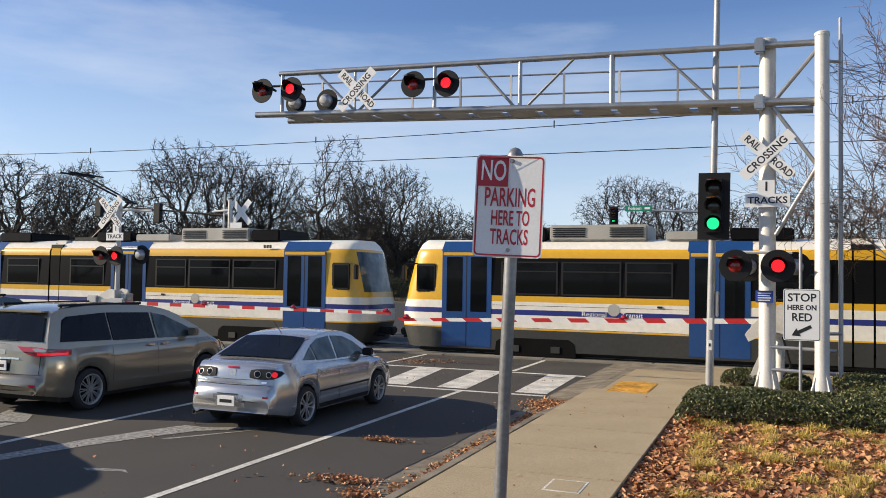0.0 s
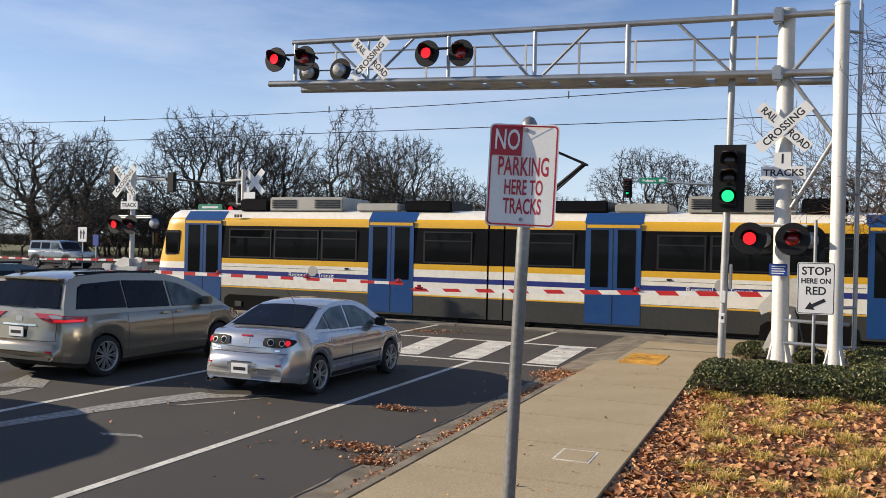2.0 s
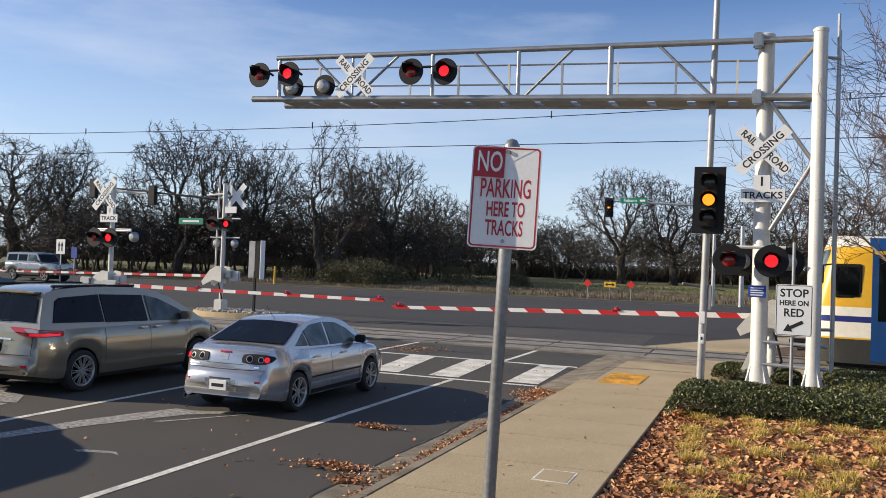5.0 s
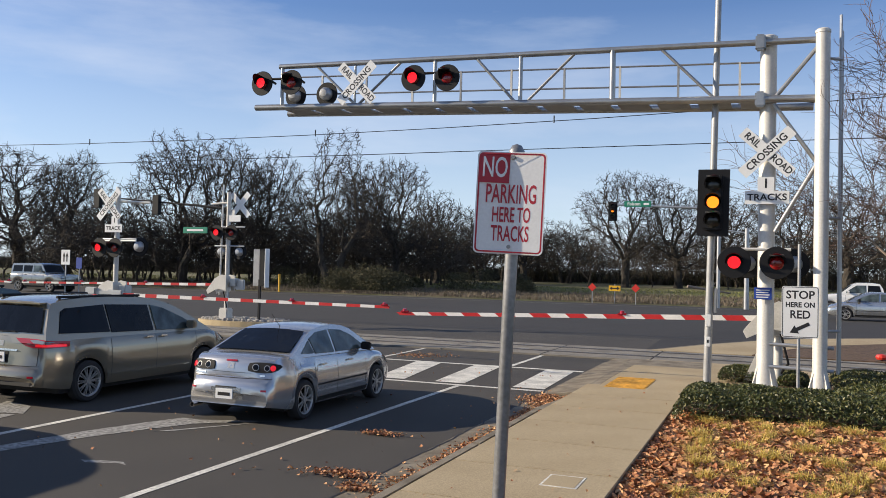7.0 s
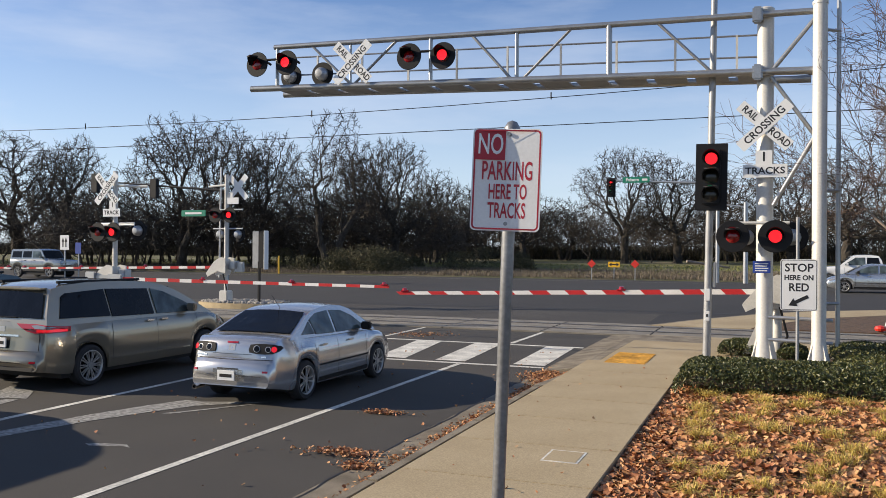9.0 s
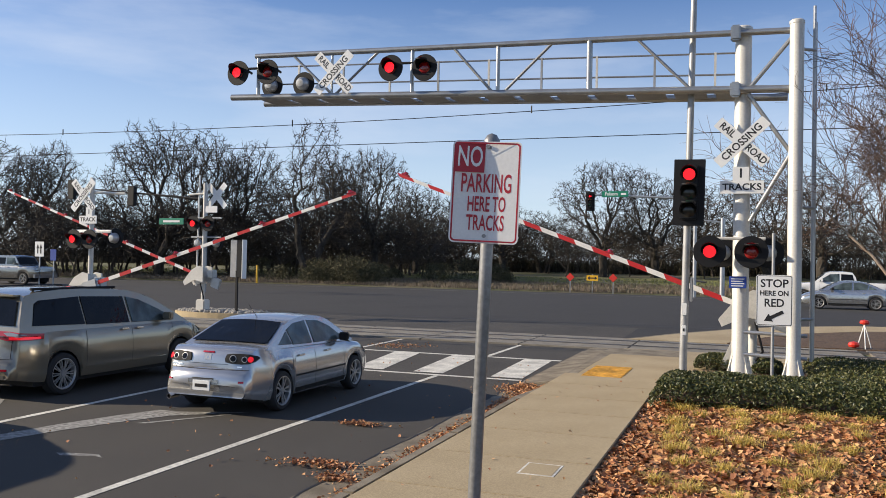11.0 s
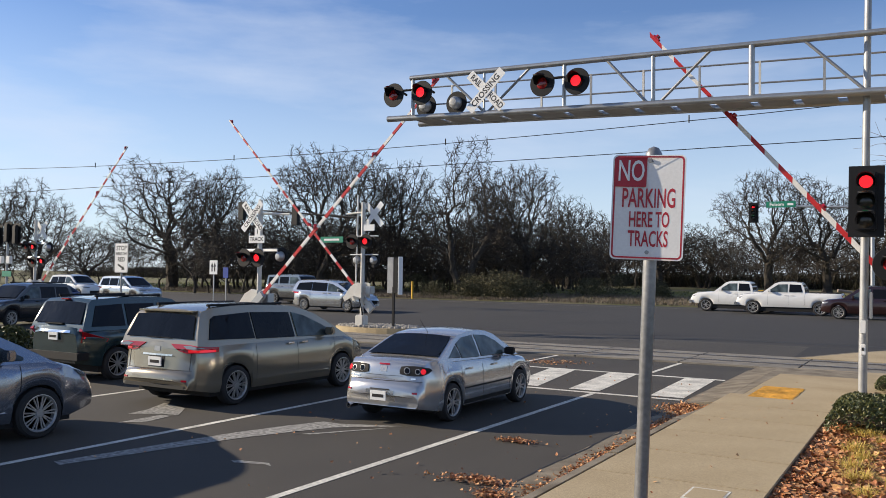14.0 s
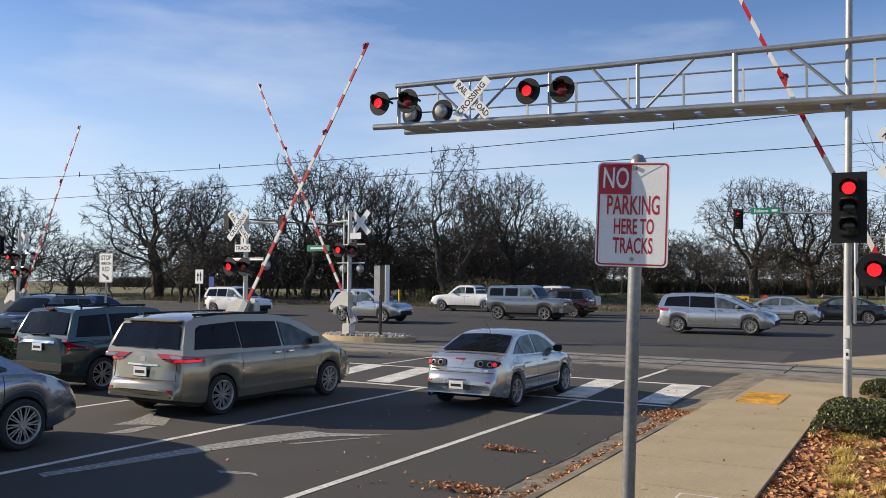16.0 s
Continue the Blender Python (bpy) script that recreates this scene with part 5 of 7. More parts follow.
def build_cantilever():
    g = thing("crossing_cantilever", pose(0, 0, 0), "silver steel cantilever with flashing crossing lights over the street", "crossing signal")
    for (x, y), r, top in ((P1, 0.155, 7.03), (P2, 0.128, 6.97)):
        bm = lathe([(r * 1.5, 0.14), (r * 1.45, 0.2), (r * 1.25, 0.45), (r, 0.62), (r, top - 0.03), (r * 0.99, top - 0.03)], 32, None, Matrix.Translation((x, y, 0)))
        post = part("post", bm, POST_PAINT, g, "tall silver round post with gusseted foot", 40)
        part("cap", lathe([(0.0, top + 0.045), (r * 0.8, top + 0.03), (r * 1.08, top), (r * 1.08, top - 0.05), (r, top - 0.05)], 32, None, Matrix.Translation((x, y, 0))), POST_PAINT, post, "", 40)
        for k in range(4):
            fin = slab([(r * 0.98, 0.16), (r + 0.13, 0.16), (r + 0.13, 0.24), (r * 0.98, 0.62)], 0.03, None, Matrix.Translation((x, y, 0)) @ pose(0, 0, 0, 0, 0, 35 + 90 * k) @ Matrix.Translation((0, -0.015, 0)))
            part("gusset", fin, POST_PAINT, post)
        part("base_plate", box(x - 0.36, x + 0.36, y - 0.36, y + 0.36, 0.10, 0.17, 0.01), STEEL, post)
    back = 0.62
    for dy, r, x_tip in ((0.0, 0.075, -11.75), (back, 0.075, -11.35)):
        y = P1[1] - 0.22 + dy if dy == 0 else P1[1] + back
        part("bottom_chord", rod((0.75, y, chord(0.75, False)), (x_tip, y, chord(x_tip, False)), r, sides=16), TRUSS, g, "silver tube chord", 40)
    yf, yb = P1[1] - 0.22, P1[1] + back
    part("top_chord", rod((0.75, yf, chord(0.75, True)), (-11.1, yf, chord(-11.1, True)), 0.062, sides=16), TRUSS, g, "silver tube chord", 40)
    xs = [-11.02, -9.05, -7.05, -5.06, -3.09]
    for x in xs:
        r = 0.062 if x in (-3.09,) else 0.045
        if x == -9.05:
            r = 0.028
        part("upright", rod((x, yf, chord(x, False)), (x, yf, chord(x, True)), r, sides=12), TRUSS, g, "", 40)
    for a, b in (((-10.1, True), (-9.0, False)), ((-9.0, False), (-7.85, True)), ((-6.1, True), (-5.15, False)), ((-4.95, False), (-3.85, True)), ((-2.15, True), (-1.05, False))):
        part("brace", rod((a[0], yf, chord(*a)), (b[0], yf, chord(*b)), 0.032, sides=8), TRUSS, g, "", 40)
    # walkway grating and its handrail behind
    x = -11.0
    while x < -0.4:
        part("grating_bar", box(x, x + 0.62, yf + 0.08, yb - 0.08, chord(x, False) - 0.05, chord(x, False) - 0.02), STEEL_DARK, g)
        x += 0.8
    for h in (0.48, 0.92):
        part("handrail", rod((-0.25, yb, chord(-0.25, False) + h), (-11.0, yb, chord(-11.0, False) + h), 0.02, sides=8), TRUSS, g, "", 40)
    for k in range(9):
        x = -10.4 + 1.22 * k
        part("handrail_post", box(x - 0.022, x + 0.022, yb - 0.022, yb + 0.022, chord(x, False), chord(x, False) + 0.94), STEEL_DARK if k % 2 else POST_PAINT, g)
    # braces between the two posts and ladder
    z0, z1 = chord(0, False), chord(0, True)
    for a, b in (((P1[0] + 0.1, z0 - 0.0), (P2[0], z1 - 0.05)), ((P1[0] + 0.1, z0 - 0.1), (P2[0] - 0.1, 4.55)), ((P2[0] - 0.1, 4.45), (P1[0] + 0.15, 3.2))):
        part("brace", rod((a[0], 17.25, a[1]), (b[0], 17.25, b[1]), 0.04, sides=10), TRUSS, g, "", 40)
    part("collar", box(P1[0] - 0.24, P1[0] - 0.05, yf - 0.1, yf + 0.1, z0 - 0.15, z0 + 0.15, 0.03), TRUSS, g)
    part("collar", box(P1[0] - 0.24, P1[0] - 0.05, yf - 0.1, yf + 0.1, z1 - 0.15, z1 + 0.15, 0.03), TRUSS, g)
    for z in (1.05, 0.62):
        part("cross_bar", rod((P1[0], 17.35, z), (P2[0] + 0.25, 17.2, z - 0.02), 0.035, sides=8), STEEL, g)
    lad = part("ladder", rod((1.18, 17.25, 0.55), (1.18, 17.25, 7.3), 0.03, sides=8), STEEL, g, "narrow steel ladder beside the post")
    part("ladder_rail", rod((1.24, 17.7, 0.55), (1.24, 17.7, 7.1), 0.025, sides=8), STEEL, lad)
    for k in range(22):
        part("rung", rod((1.18, 17.25, 0.8 + 0.3 * k), (1.24, 17.7, 0.8 + 0.3 * k), 0.014, sides=6), STEEL, lad)
    for z in (1.35, 3.45, 6.45):
        part("ladder_arm", rod((P2[0], 17.0, z), (1.2, 17.25, z), 0.03, sides=8), STEEL, lad)
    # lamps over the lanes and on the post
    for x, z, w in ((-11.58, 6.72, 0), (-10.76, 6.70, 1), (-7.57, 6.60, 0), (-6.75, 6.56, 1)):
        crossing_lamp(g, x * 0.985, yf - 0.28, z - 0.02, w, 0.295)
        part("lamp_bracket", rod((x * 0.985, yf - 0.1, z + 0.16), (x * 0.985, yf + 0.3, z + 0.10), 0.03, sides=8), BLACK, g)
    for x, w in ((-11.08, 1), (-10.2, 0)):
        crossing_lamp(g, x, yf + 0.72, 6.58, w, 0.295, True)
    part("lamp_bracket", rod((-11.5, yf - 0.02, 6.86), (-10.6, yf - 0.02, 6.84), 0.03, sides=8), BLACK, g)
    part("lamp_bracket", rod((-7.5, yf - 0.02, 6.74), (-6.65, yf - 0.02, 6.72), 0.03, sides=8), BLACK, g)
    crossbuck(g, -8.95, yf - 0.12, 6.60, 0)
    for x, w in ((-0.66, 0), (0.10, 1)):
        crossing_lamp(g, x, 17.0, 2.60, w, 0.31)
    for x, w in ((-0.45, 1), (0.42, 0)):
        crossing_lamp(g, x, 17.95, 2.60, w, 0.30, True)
    part("lamp_bracket", rod((-0.66, 17.12, 2.86), (0.35, 17.12, 2.86), 0.03, sides=8), POST_PAINT, g)
    crossbuck(g, -0.10, 17.22, 4.74, 0, True, 1.0, 43)
    n = part("track_count_plate", slab([(-0.15, 0), (0.15, 0), (0.15, 0.27), (-0.15, 0.27)], 0.006, None, Matrix.Translation((-0.11, 17.235, 3.99))), WHITE, g, "white plate with the number of tracks")
    lettering("1", 0.25, SIGN_BLACK, n, Matrix.Translation((-0.11, 17.233, 4.13)), 1.0, 0.006)
    t = part("tracks_plate", slab([(-0.40, 0), (0.40, 0), (0.40, 0.25), (-0.40, 0.25)], 0.006, None, Matrix.Translation((-0.09, 17.23, 3.74))), WHITE, g, "white plate below the crossbuck")
    lettering("TRACKS", 0.18, SIGN_BLACK, t, Matrix.Translation((-0.09, 17.228, 3.865)), 1.08, 0.004)
    b = part("notice_plate", box(-0.30, 0.02, 17.20, 17.235, 1.90, 2.13, 0.004), SIGN_BLUE, g, "small blue notice plate on the post")
    for k in range(4):
        part("notice_bar", box(-0.26, -0.04 + 0.02 * (k % 2), 17.196, 17.205, 1.935 + 0.045 * k, 1.955 + 0.045 * k), WHITE, b)


def build_gate_right():
    g = thing("crossing_gate", pose(0, 0, 0), "red and white striped crossing gate beside the pavement", "crossing gate", "crossing gates")
    part("mast", rod((0.15, 18.45, 0.12), (0.15, 18.45, 1.75), 0.09, sides=16), POST_PAINT, g, "", 40)
    gate_machine(g, 0.1, 18.45, 1.5)
    leg = slab([(-0.62, 0.2), (-0.42, 0.2), (-0.05, 1.15), (-0.2, 1.2)], 0.08, None, Matrix.Translation((0.12, 18.4, 0)))
    part("stay", leg, POST_PAINT, g, "slanting white stay")
    gate_arm(g, (-0.02, 18.25, 1.50), -1, 8.2, ((0.0, -1.6), (9.3, -1.6), (10.2, 9.5), (11.3, 23.1), (12.0, 28.9), (12.5, 34.3), (13.5, 44.2), (14.5, 53.5), (15.0, 57.5), (16.0, 65.4)), True)


def build_mast(base, z0, top, spin, xbuck, lamps, machine_z, arm_args, label, plates):
    """A crossing signal on a median, with its gate."""
    x, y = base
    g = thing("crossing_signal", pose(0, 0, 0), label, "crossing signal", "median crossing signals")
    part("mast", rod((x, y, z0), (x, y, top), 0.075, sides=16), POST_PAINT, g, "", 40)
    part("foot", box(x - 0.2, x + 0.2, y - 0.2, y + 0.2, z0 - 0.02, z0 + 0.5, 0.04), POST_PAINT, g, "white square foot")
    f = -1 if spin == 0 else 1
    crossbuck(g, x + xbuck[0], y + f * 0.14, xbuck[1], spin, spin == 0, 0.98, 48)
    if plates:
        q = part("track_count_plate", box(x - 0.12, x + 0.12, y - 0.13, y - 0.11, plates + 0.24, plates + 0.5), WHITE, g)
        lettering("1", 0.2, SIGN_BLACK, q, Matrix.Translation((x, y - 0.132, plates + 0.36)), 1.0, 0.005)
        q = part("tracks_plate", box(x - 0.36, x + 0.30, y - 0.14, y - 0.12, plates, plates + 0.24), WHITE, g, "white plate below the crossbuck")
        lettering("TRACK", 0.17, SIGN_BLACK, q, Matrix.Translation((x - 0.03, y - 0.142, plates + 0.12)), 1.05, 0.004)
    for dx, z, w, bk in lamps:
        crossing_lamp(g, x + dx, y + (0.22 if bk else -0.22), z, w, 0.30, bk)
    zs = sorted(set(l[1] for l in lamps))
    for z in zs:
        part("lamp_bracket", rod((x - 0.6, y, z + 0.22), (x + 0.75, y, z + 0.22), 0.028, sides=8), STEEL, g)
    gate_machine(g, x - 0.1, y, machine_z)
    pivot, sign, length, angles = arm_args
    gate_arm(g, pivot, sign, length, angles, False)
    return g


build_cantilever()
build_gate_right()
MX, MY = -18.94, 20.5
near_mast = build_mast((MX, MY), 0.15, 4.7, 0, (-0.22, 4.15), ((-0.48, 2.80, 0, False), (0.12, 2.80, 1, False), (0.72, 2.85, 1, True)), 1.45,
                       ((-18.77, 20.2, 1.37), 1, 9.35, ((0.0, -0.3), (9.3, -0.3), (10.2, 8.0), (11.3, 20.0), (12.0, 26.7), (12.5, 31.3), (13.5, 40.3), (14.5, 48.0), (15.0, 51.9), (15.5, 55.4), (16.0, 59.4))),
                       "white crossing signal with crossbuck and gate on the near median", 3.28)
part("side_arm", rod((MX, MY, 4.25), (MX + 1.15, MY + 0.1, 4.2), 0.04, sides=8), POST_PAINT, near_mast)
FX, FY = -19.70, 27.25
far_mast = build_mast((FX, FY), 0.2, 5.2, 180, (0.42, 4.72), ((-0.36, 3.62, 0, False), (0.30, 3.62, 1, False), (-0.40, 2.88, 0, True), (0.42, 2.88, 1, True)), 1.65,
                      ((-19.88, 27.3, 1.60), -1, 10.5, ((0.0, -1.0), (9.3, -1.0), (10.2, 10.0), (11.3, 22.0), (12.0, 29.0), (12.5, 32.0), (13.5, 41.4), (14.5, 49.8), (15.0, 53.6), (16.0, 62.6))),
                      "white crossing signal with gate on the cobbled median island", 0)
part("thin_pole", rod((FX - 0.35, FY + 0.05, 1.2), (FX - 0.3, FY + 0.05, 5.5), 0.035, sides=8), STEEL, far_mast)
part("side_arm", rod((FX - 0.8, FY, 4.75), (FX + 0.05, FY, 4.8), 0.04, sides=8), POST_PAINT, far_mast)
part("sign_back", box(FX + 0.1, FX + 0.62, FY - 0.1, FY - 0.08, 4.05, 4.3), WHITE, far_mast)
left_mast = build_mast((-41.0, 27.3), 0.2, 5.0, 180, (0.3, 4.4), ((-0.52, 3.55, 0, False), (0.16, 3.55, 1, False), (0.86, 3.5, 0, True), (-0.55, 2.75, 0, True), (0.12, 2.75, 0, False), (0.92, 2.8, 1, False)), 1.5,
                       ((-40.6, 27.3, 1.5), 1, 9.6, ((0.0, -0.5), (9.3, -0.5), (10.2, 9.0), (11.3, 20.0), (12.0, 26.0), (12.5, 31.0), (13.5, 41.0), (14.5, 50.9), (15.0, 55.2), (16.0, 63.8))),
                       "white crossing signal with gate beside the oncoming lanes", 0)


def build_island():
    def oval(cx, cy, rx, ry, z0, z1, bm=None, seg=28):
        bm = bm or bmesh.new()
        low = [bm.verts.new((cx + rx * math.cos(2 * math.pi * k / seg), cy + ry * math.sin(2 * math.pi * k / seg), z0)) for k in range(seg)]
        top = [bm.verts.new((cx + (rx - 0.03) * math.cos(2 * math.pi * k / seg), cy + (ry - 0.03) * math.sin(2 * math.pi * k / seg), z1)) for k in range(seg)]
        for k in range(seg):
            bm.faces.new((low[k], low[(k + 1) % seg], top[(k + 1) % seg], top[k]))
        bm.faces.new(top)
        return bm
    setting("median_island", oval(-19.0, 27.6, 2.15, 1.05, 0.0, 0.24), CONCRETE, "pale concrete kerb of a rounded median island", "median")
    bm = bmesh.new()
    rnd = random.Random(5)
    for k in range(700):
        a, q = rnd.uniform(0, 2 * math.pi), math.sqrt(rnd.random())
        own = bmesh.new()
        bmesh.ops.create_icosphere(own, subdivisions=1, radius=rnd.uniform(0.05, 0.11))
        merge(own, bm, Matrix.Translation((-19.0 + 1.95 * q * math.cos(a), 27.6 + 0.88 * q * math.sin(a), 0.25)) @ pose(0, 0, 0, rnd.uniform(0, 360), rnd.uniform(0, 360), 0) @ Matrix.Diagonal((1, 0.8, 0.55, 1)))
    tagged(finish("cobbles", bm, GRAVEL, None, "", 60), "pale rounded cobbles set in the median island", "cobbles", "", "stuff")
    # raised median between the two directions
    bm = box(-22.0, -17.2, -30, 21.6, -0.1, 0.15, 0.03)
    setting("median", bm, KERB, "concrete kerbed median between the two directions", "median")
    bm = box(-21.7, -17.5, -30, 18.0, 0.1, 0.17)
    setting("median_soil", bm, SOIL, "dark planted soil on the median", "soil")
    cab = thing("signal_cabinet", pose(-18.15, 27.2, 0.24), "tall narrow grey metal sign panel seen edge-on on the island", "sign")
    part("post", box(-0.04, 0.04, -0.04, 0.04, 0.0, 1.6), TRIM, cab)
    part("panel", box(-0.30, -0.02, -0.02, 0.02, 1.35, 2.75, 0.01), STEEL_DARK, cab, "grey back of a panel")
    part("panel", box(0.0, 0.22, -0.05, 0.20, 1.35, 2.75, 0.01), TRIM, cab)
    part("panel_edge", box(0.225, 0.27, -0.06, 0.22, 1.3, 2.78, 0.01), WHITE, cab, "white panel edge")


build_island()


# ---- signs and traffic signals ----
def build_no_parking():
    s = thing("no_parking_sign", pose(-1.165, 3.62, 0.15), "red and white no parking sign on a leaning steel pole", "sign")
    top = Vector((0.091, 0.0, 2.672))
    part("pole", rod((0, 0, -0.05), top, 0.029, sides=20), POLE_STEEL, s, "galvanised round pole", 40)
    part("pole_cap", lathe([(0.0, 0.045), (0.022, 0.036), (0.036, 0.012), (0.038, -0.03), (0.031, -0.03)], 20, None, Matrix.Translation(top)), POLE_STEEL, s, "domed pole cap", 40)
    at = Matrix.Translation((0.08, -0.038, 2.445)) @ pose(0, 0, 0, 0, 1.9, 5)
    plate_ob = part("sign_plate", slab(rounded(0.305, 0.457, 0.022), 0.003, None, at), WHITE, s, "white reflective plate with red border")
    rim = bmesh.new()
    outer, inner = rounded(0.293, 0.445, 0.019), rounded(0.279, 0.431, 0.014)
    a = [rim.verts.new((x, -0.0005, z)) for x, z in outer]
    b = [rim.verts.new((x, -0.0005, z)) for x, z in inner]
    for k in range(len(a)):
        rim.faces.new((a[k], a[(k + 1) % len(a)], b[(k + 1) % len(a)], b[k]))
    bmesh.ops.transform(rim, matrix=at, verts=rim.verts)
    part("border", rim, SIGN_RED, plate_ob)
    part("red_panel", slab([(-0.142, 0.088), (-0.012, 0.088), (-0.012, 0.218), (-0.142, 0.218)], 0.0004, None, at @ Matrix.Translation((0, -0.0006, 0))), SIGN_RED, plate_ob, "dark red corner panel")
    for txt, x, z, size, sq, mt in (("NO", -0.075, 0.154, 0.130, 0.54, WHITE), ("PARKING", 0.002, 0.036, 0.118, 0.455, SIGN_RED), ("HERE TO", 0.006, -0.056, 0.094, 0.45, SIGN_RED), ("TRACKS", 0.004, -0.140, 0.097, 0.465, SIGN_RED)):
        lettering(txt, size, mt, plate_ob, at @ Matrix.Translation((x, -0.0004 if txt != "NO" else -0.0010, z)), sq, 0.0014)
    # plate bent about the pole so its left side imitates a shadowed part
    back = at.inverted()
    cut = bmesh.new()
    cut.from_mesh(plate_ob.data)
    for x in (0.02, -0.01, -0.03):
        bmesh.ops.bisect_plane(cut, geom=cut.verts[:] + cut.edges[:] + cut.faces[:], plane_co=at @ Vector((x, 0, 0)), plane_no=at.to_3x3() @ Vector((1, 0, 0)))
    cut.to_mesh(plate_ob.data)
    cut.free()
    for ob in (plate_ob, *plate_ob.children):
        for v in ob.data.vertices:
            p = back @ v.co
            crease = 0.02 - 0.35 * max(0.0, p.z - 0.14)
            p.y -= 0.27 * max(0.0, crease - p.x)
            v.co = at @ p
        ob.data.update()
    for z in (0.205, -0.195):
        part("bolt", rod((at @ Vector((0.0, 0.0, z))), (at @ Vector((0.0, -0.008, z))), 0.009, sides=10), POLE_STEEL, plate_ob)


def build_stop_here(x, y, z0, top, zc, spin, arrow, label):
    s = thing("stop_here_sign", pose(x, y, z0, 0, 0, spin), label, "sign", "stop here signs")
    part("pole", rod((0, 0, -0.05), (0, 0, top - z0), 0.028, sides=12), STEEL_DARK, s, "", 40)
    c = zc - z0
    at = Matrix.Translation((0.02, -0.036, c))
    p = part("sign_plate", slab(rounded(0.61, 0.914, 0.04), 0.004, None, at), WHITE, s, "white reflective plate with black border")
    rim = bmesh.new()
    a = [rim.verts.new((u, -0.002, w)) for u, w in rounded(0.588, 0.892, 0.035)]
    b = [rim.verts.new((u, -0.002, w)) for u, w in rounded(0.568, 0.872, 0.028)]
    for k in range(len(a)):
        rim.faces.new((a[k], a[(k + 1) % len(a)], b[(k + 1) % len(a)], b[k]))
    bmesh.ops.transform(rim, matrix=at, verts=rim.verts)
    part("border", rim, SIGN_BLACK, p)
    for txt, z, size, sq in (("STOP", 0.30, 0.20, 0.98), ("HERE ON", 0.125, 0.125, 0.92), ("RED", -0.05, 0.20, 0.92)):
        lettering(txt, size, SIGN_BLACK, p, at @ Matrix.Translation((0, -0.001, z)), sq, 0.004)
    pts = [(0.17, 0.03), (-0.06, 0.03), (-0.06, 0.08), (-0.19, 0.0), (-0.06, -0.08), (-0.06, -0.03), (0.17, -0.03)]
    m = at @ Matrix.Translation((0, -0.003, -0.28)) @ pose(0, 0, 0, 0, -28 if arrow > 0 else -152, 0)
    part("arrow", slab(pts, 0.001, None, m), SIGN_BLACK, p, "black slanting arrow")


SIGNALS = []


def signal_head(parent, x, y, z, size, spin=0, arrow=False):
    """Three lenses in a black backplate, top red, then amber and green; each lit face is an added flap on a hinge that
    imitates switching.
    """
    h = new("signal_head")
    h.parent = parent
    h.matrix_basis = pose(x, y, z, 0, 0, spin) @ Matrix.Diagonal((size, size, size, 1))
    part("backplate", box(-0.30, 0.30, 0.0, 0.012, -0.66, 0.66, 0.005), BLACK, h, "black backplate")
    part("housing", box(-0.175, 0.175, -0.10, 0.16, -0.54, 0.54, 0.03), BLACK, h, "black signal housing")
    toward = pose(0, 0, 0, 90, 0, 0)
    for k, mt in enumerate((GLOW_RED, GLOW_AMBER, GLOW_GREEN)):
        zc = 0.35 - 0.35 * k
        part("lens", lathe([(0.0, 0.03), (0.1, 0.022), (0.15, 0.0)], 24, None, Matrix.Translation((0, -0.102, zc)) @ toward), LENS_OFF, h, "unlit dark lens", 60)
        v, rows = bmesh.new(), []
        for j in range(15):
            a = radians(-25 + 230 * j / 14)
            reach = 0.12 + 0.16 * max(0.0, math.sin(a))
            rows.append([v.verts.new((0.158 * math.cos(a), -0.10, zc + 0.158 * math.sin(a))), v.verts.new((0.163 * math.cos(a), -0.10 - reach, zc + 0.163 * math.sin(a)))])
        for a, b in zip(rows, rows[1:]):
            v.faces.new((a[0], b[0], b[1], a[1]))
        bmesh.ops.solidify(v, geom=v.faces[:], thickness=0.005)
        part("visor", v, BLACK, h, "", 40)
        own = lathe([(0.0, 0.004), (0.115, 0.004), (0.117, 0.026), (0.125, 0.026), (0.125, 0.0), (0.0, -0.002)], 24, None, pose(0, 0, -0.150) @ toward)
        if arrow:
            own.free()
            own = slab([(-0.10, 0.0), (-0.01, 0.09), (-0.01, 0.03), (0.10, 0.03), (0.10, -0.03), (-0.01, -0.03), (-0.01, -0.09)], 0.006, None, Matrix.Translation((0, -0.004, -0.150)))
        for f in own.faces:
            f.normal_update()
            f.material_index = 0 if abs(f.normal.y) > 0.97 and -0.015 < f.calc_center_median().y < -0.001 else 1
        flap = part("lit_flap", own, [mt, BLACK], h, "added glowing flap that stands in for the lit lens", 60)
        home = pose(0, -0.142, zc + 0.150)
        flap.matrix_basis = home
        SIGNALS.append((flap, home, k))
    return h


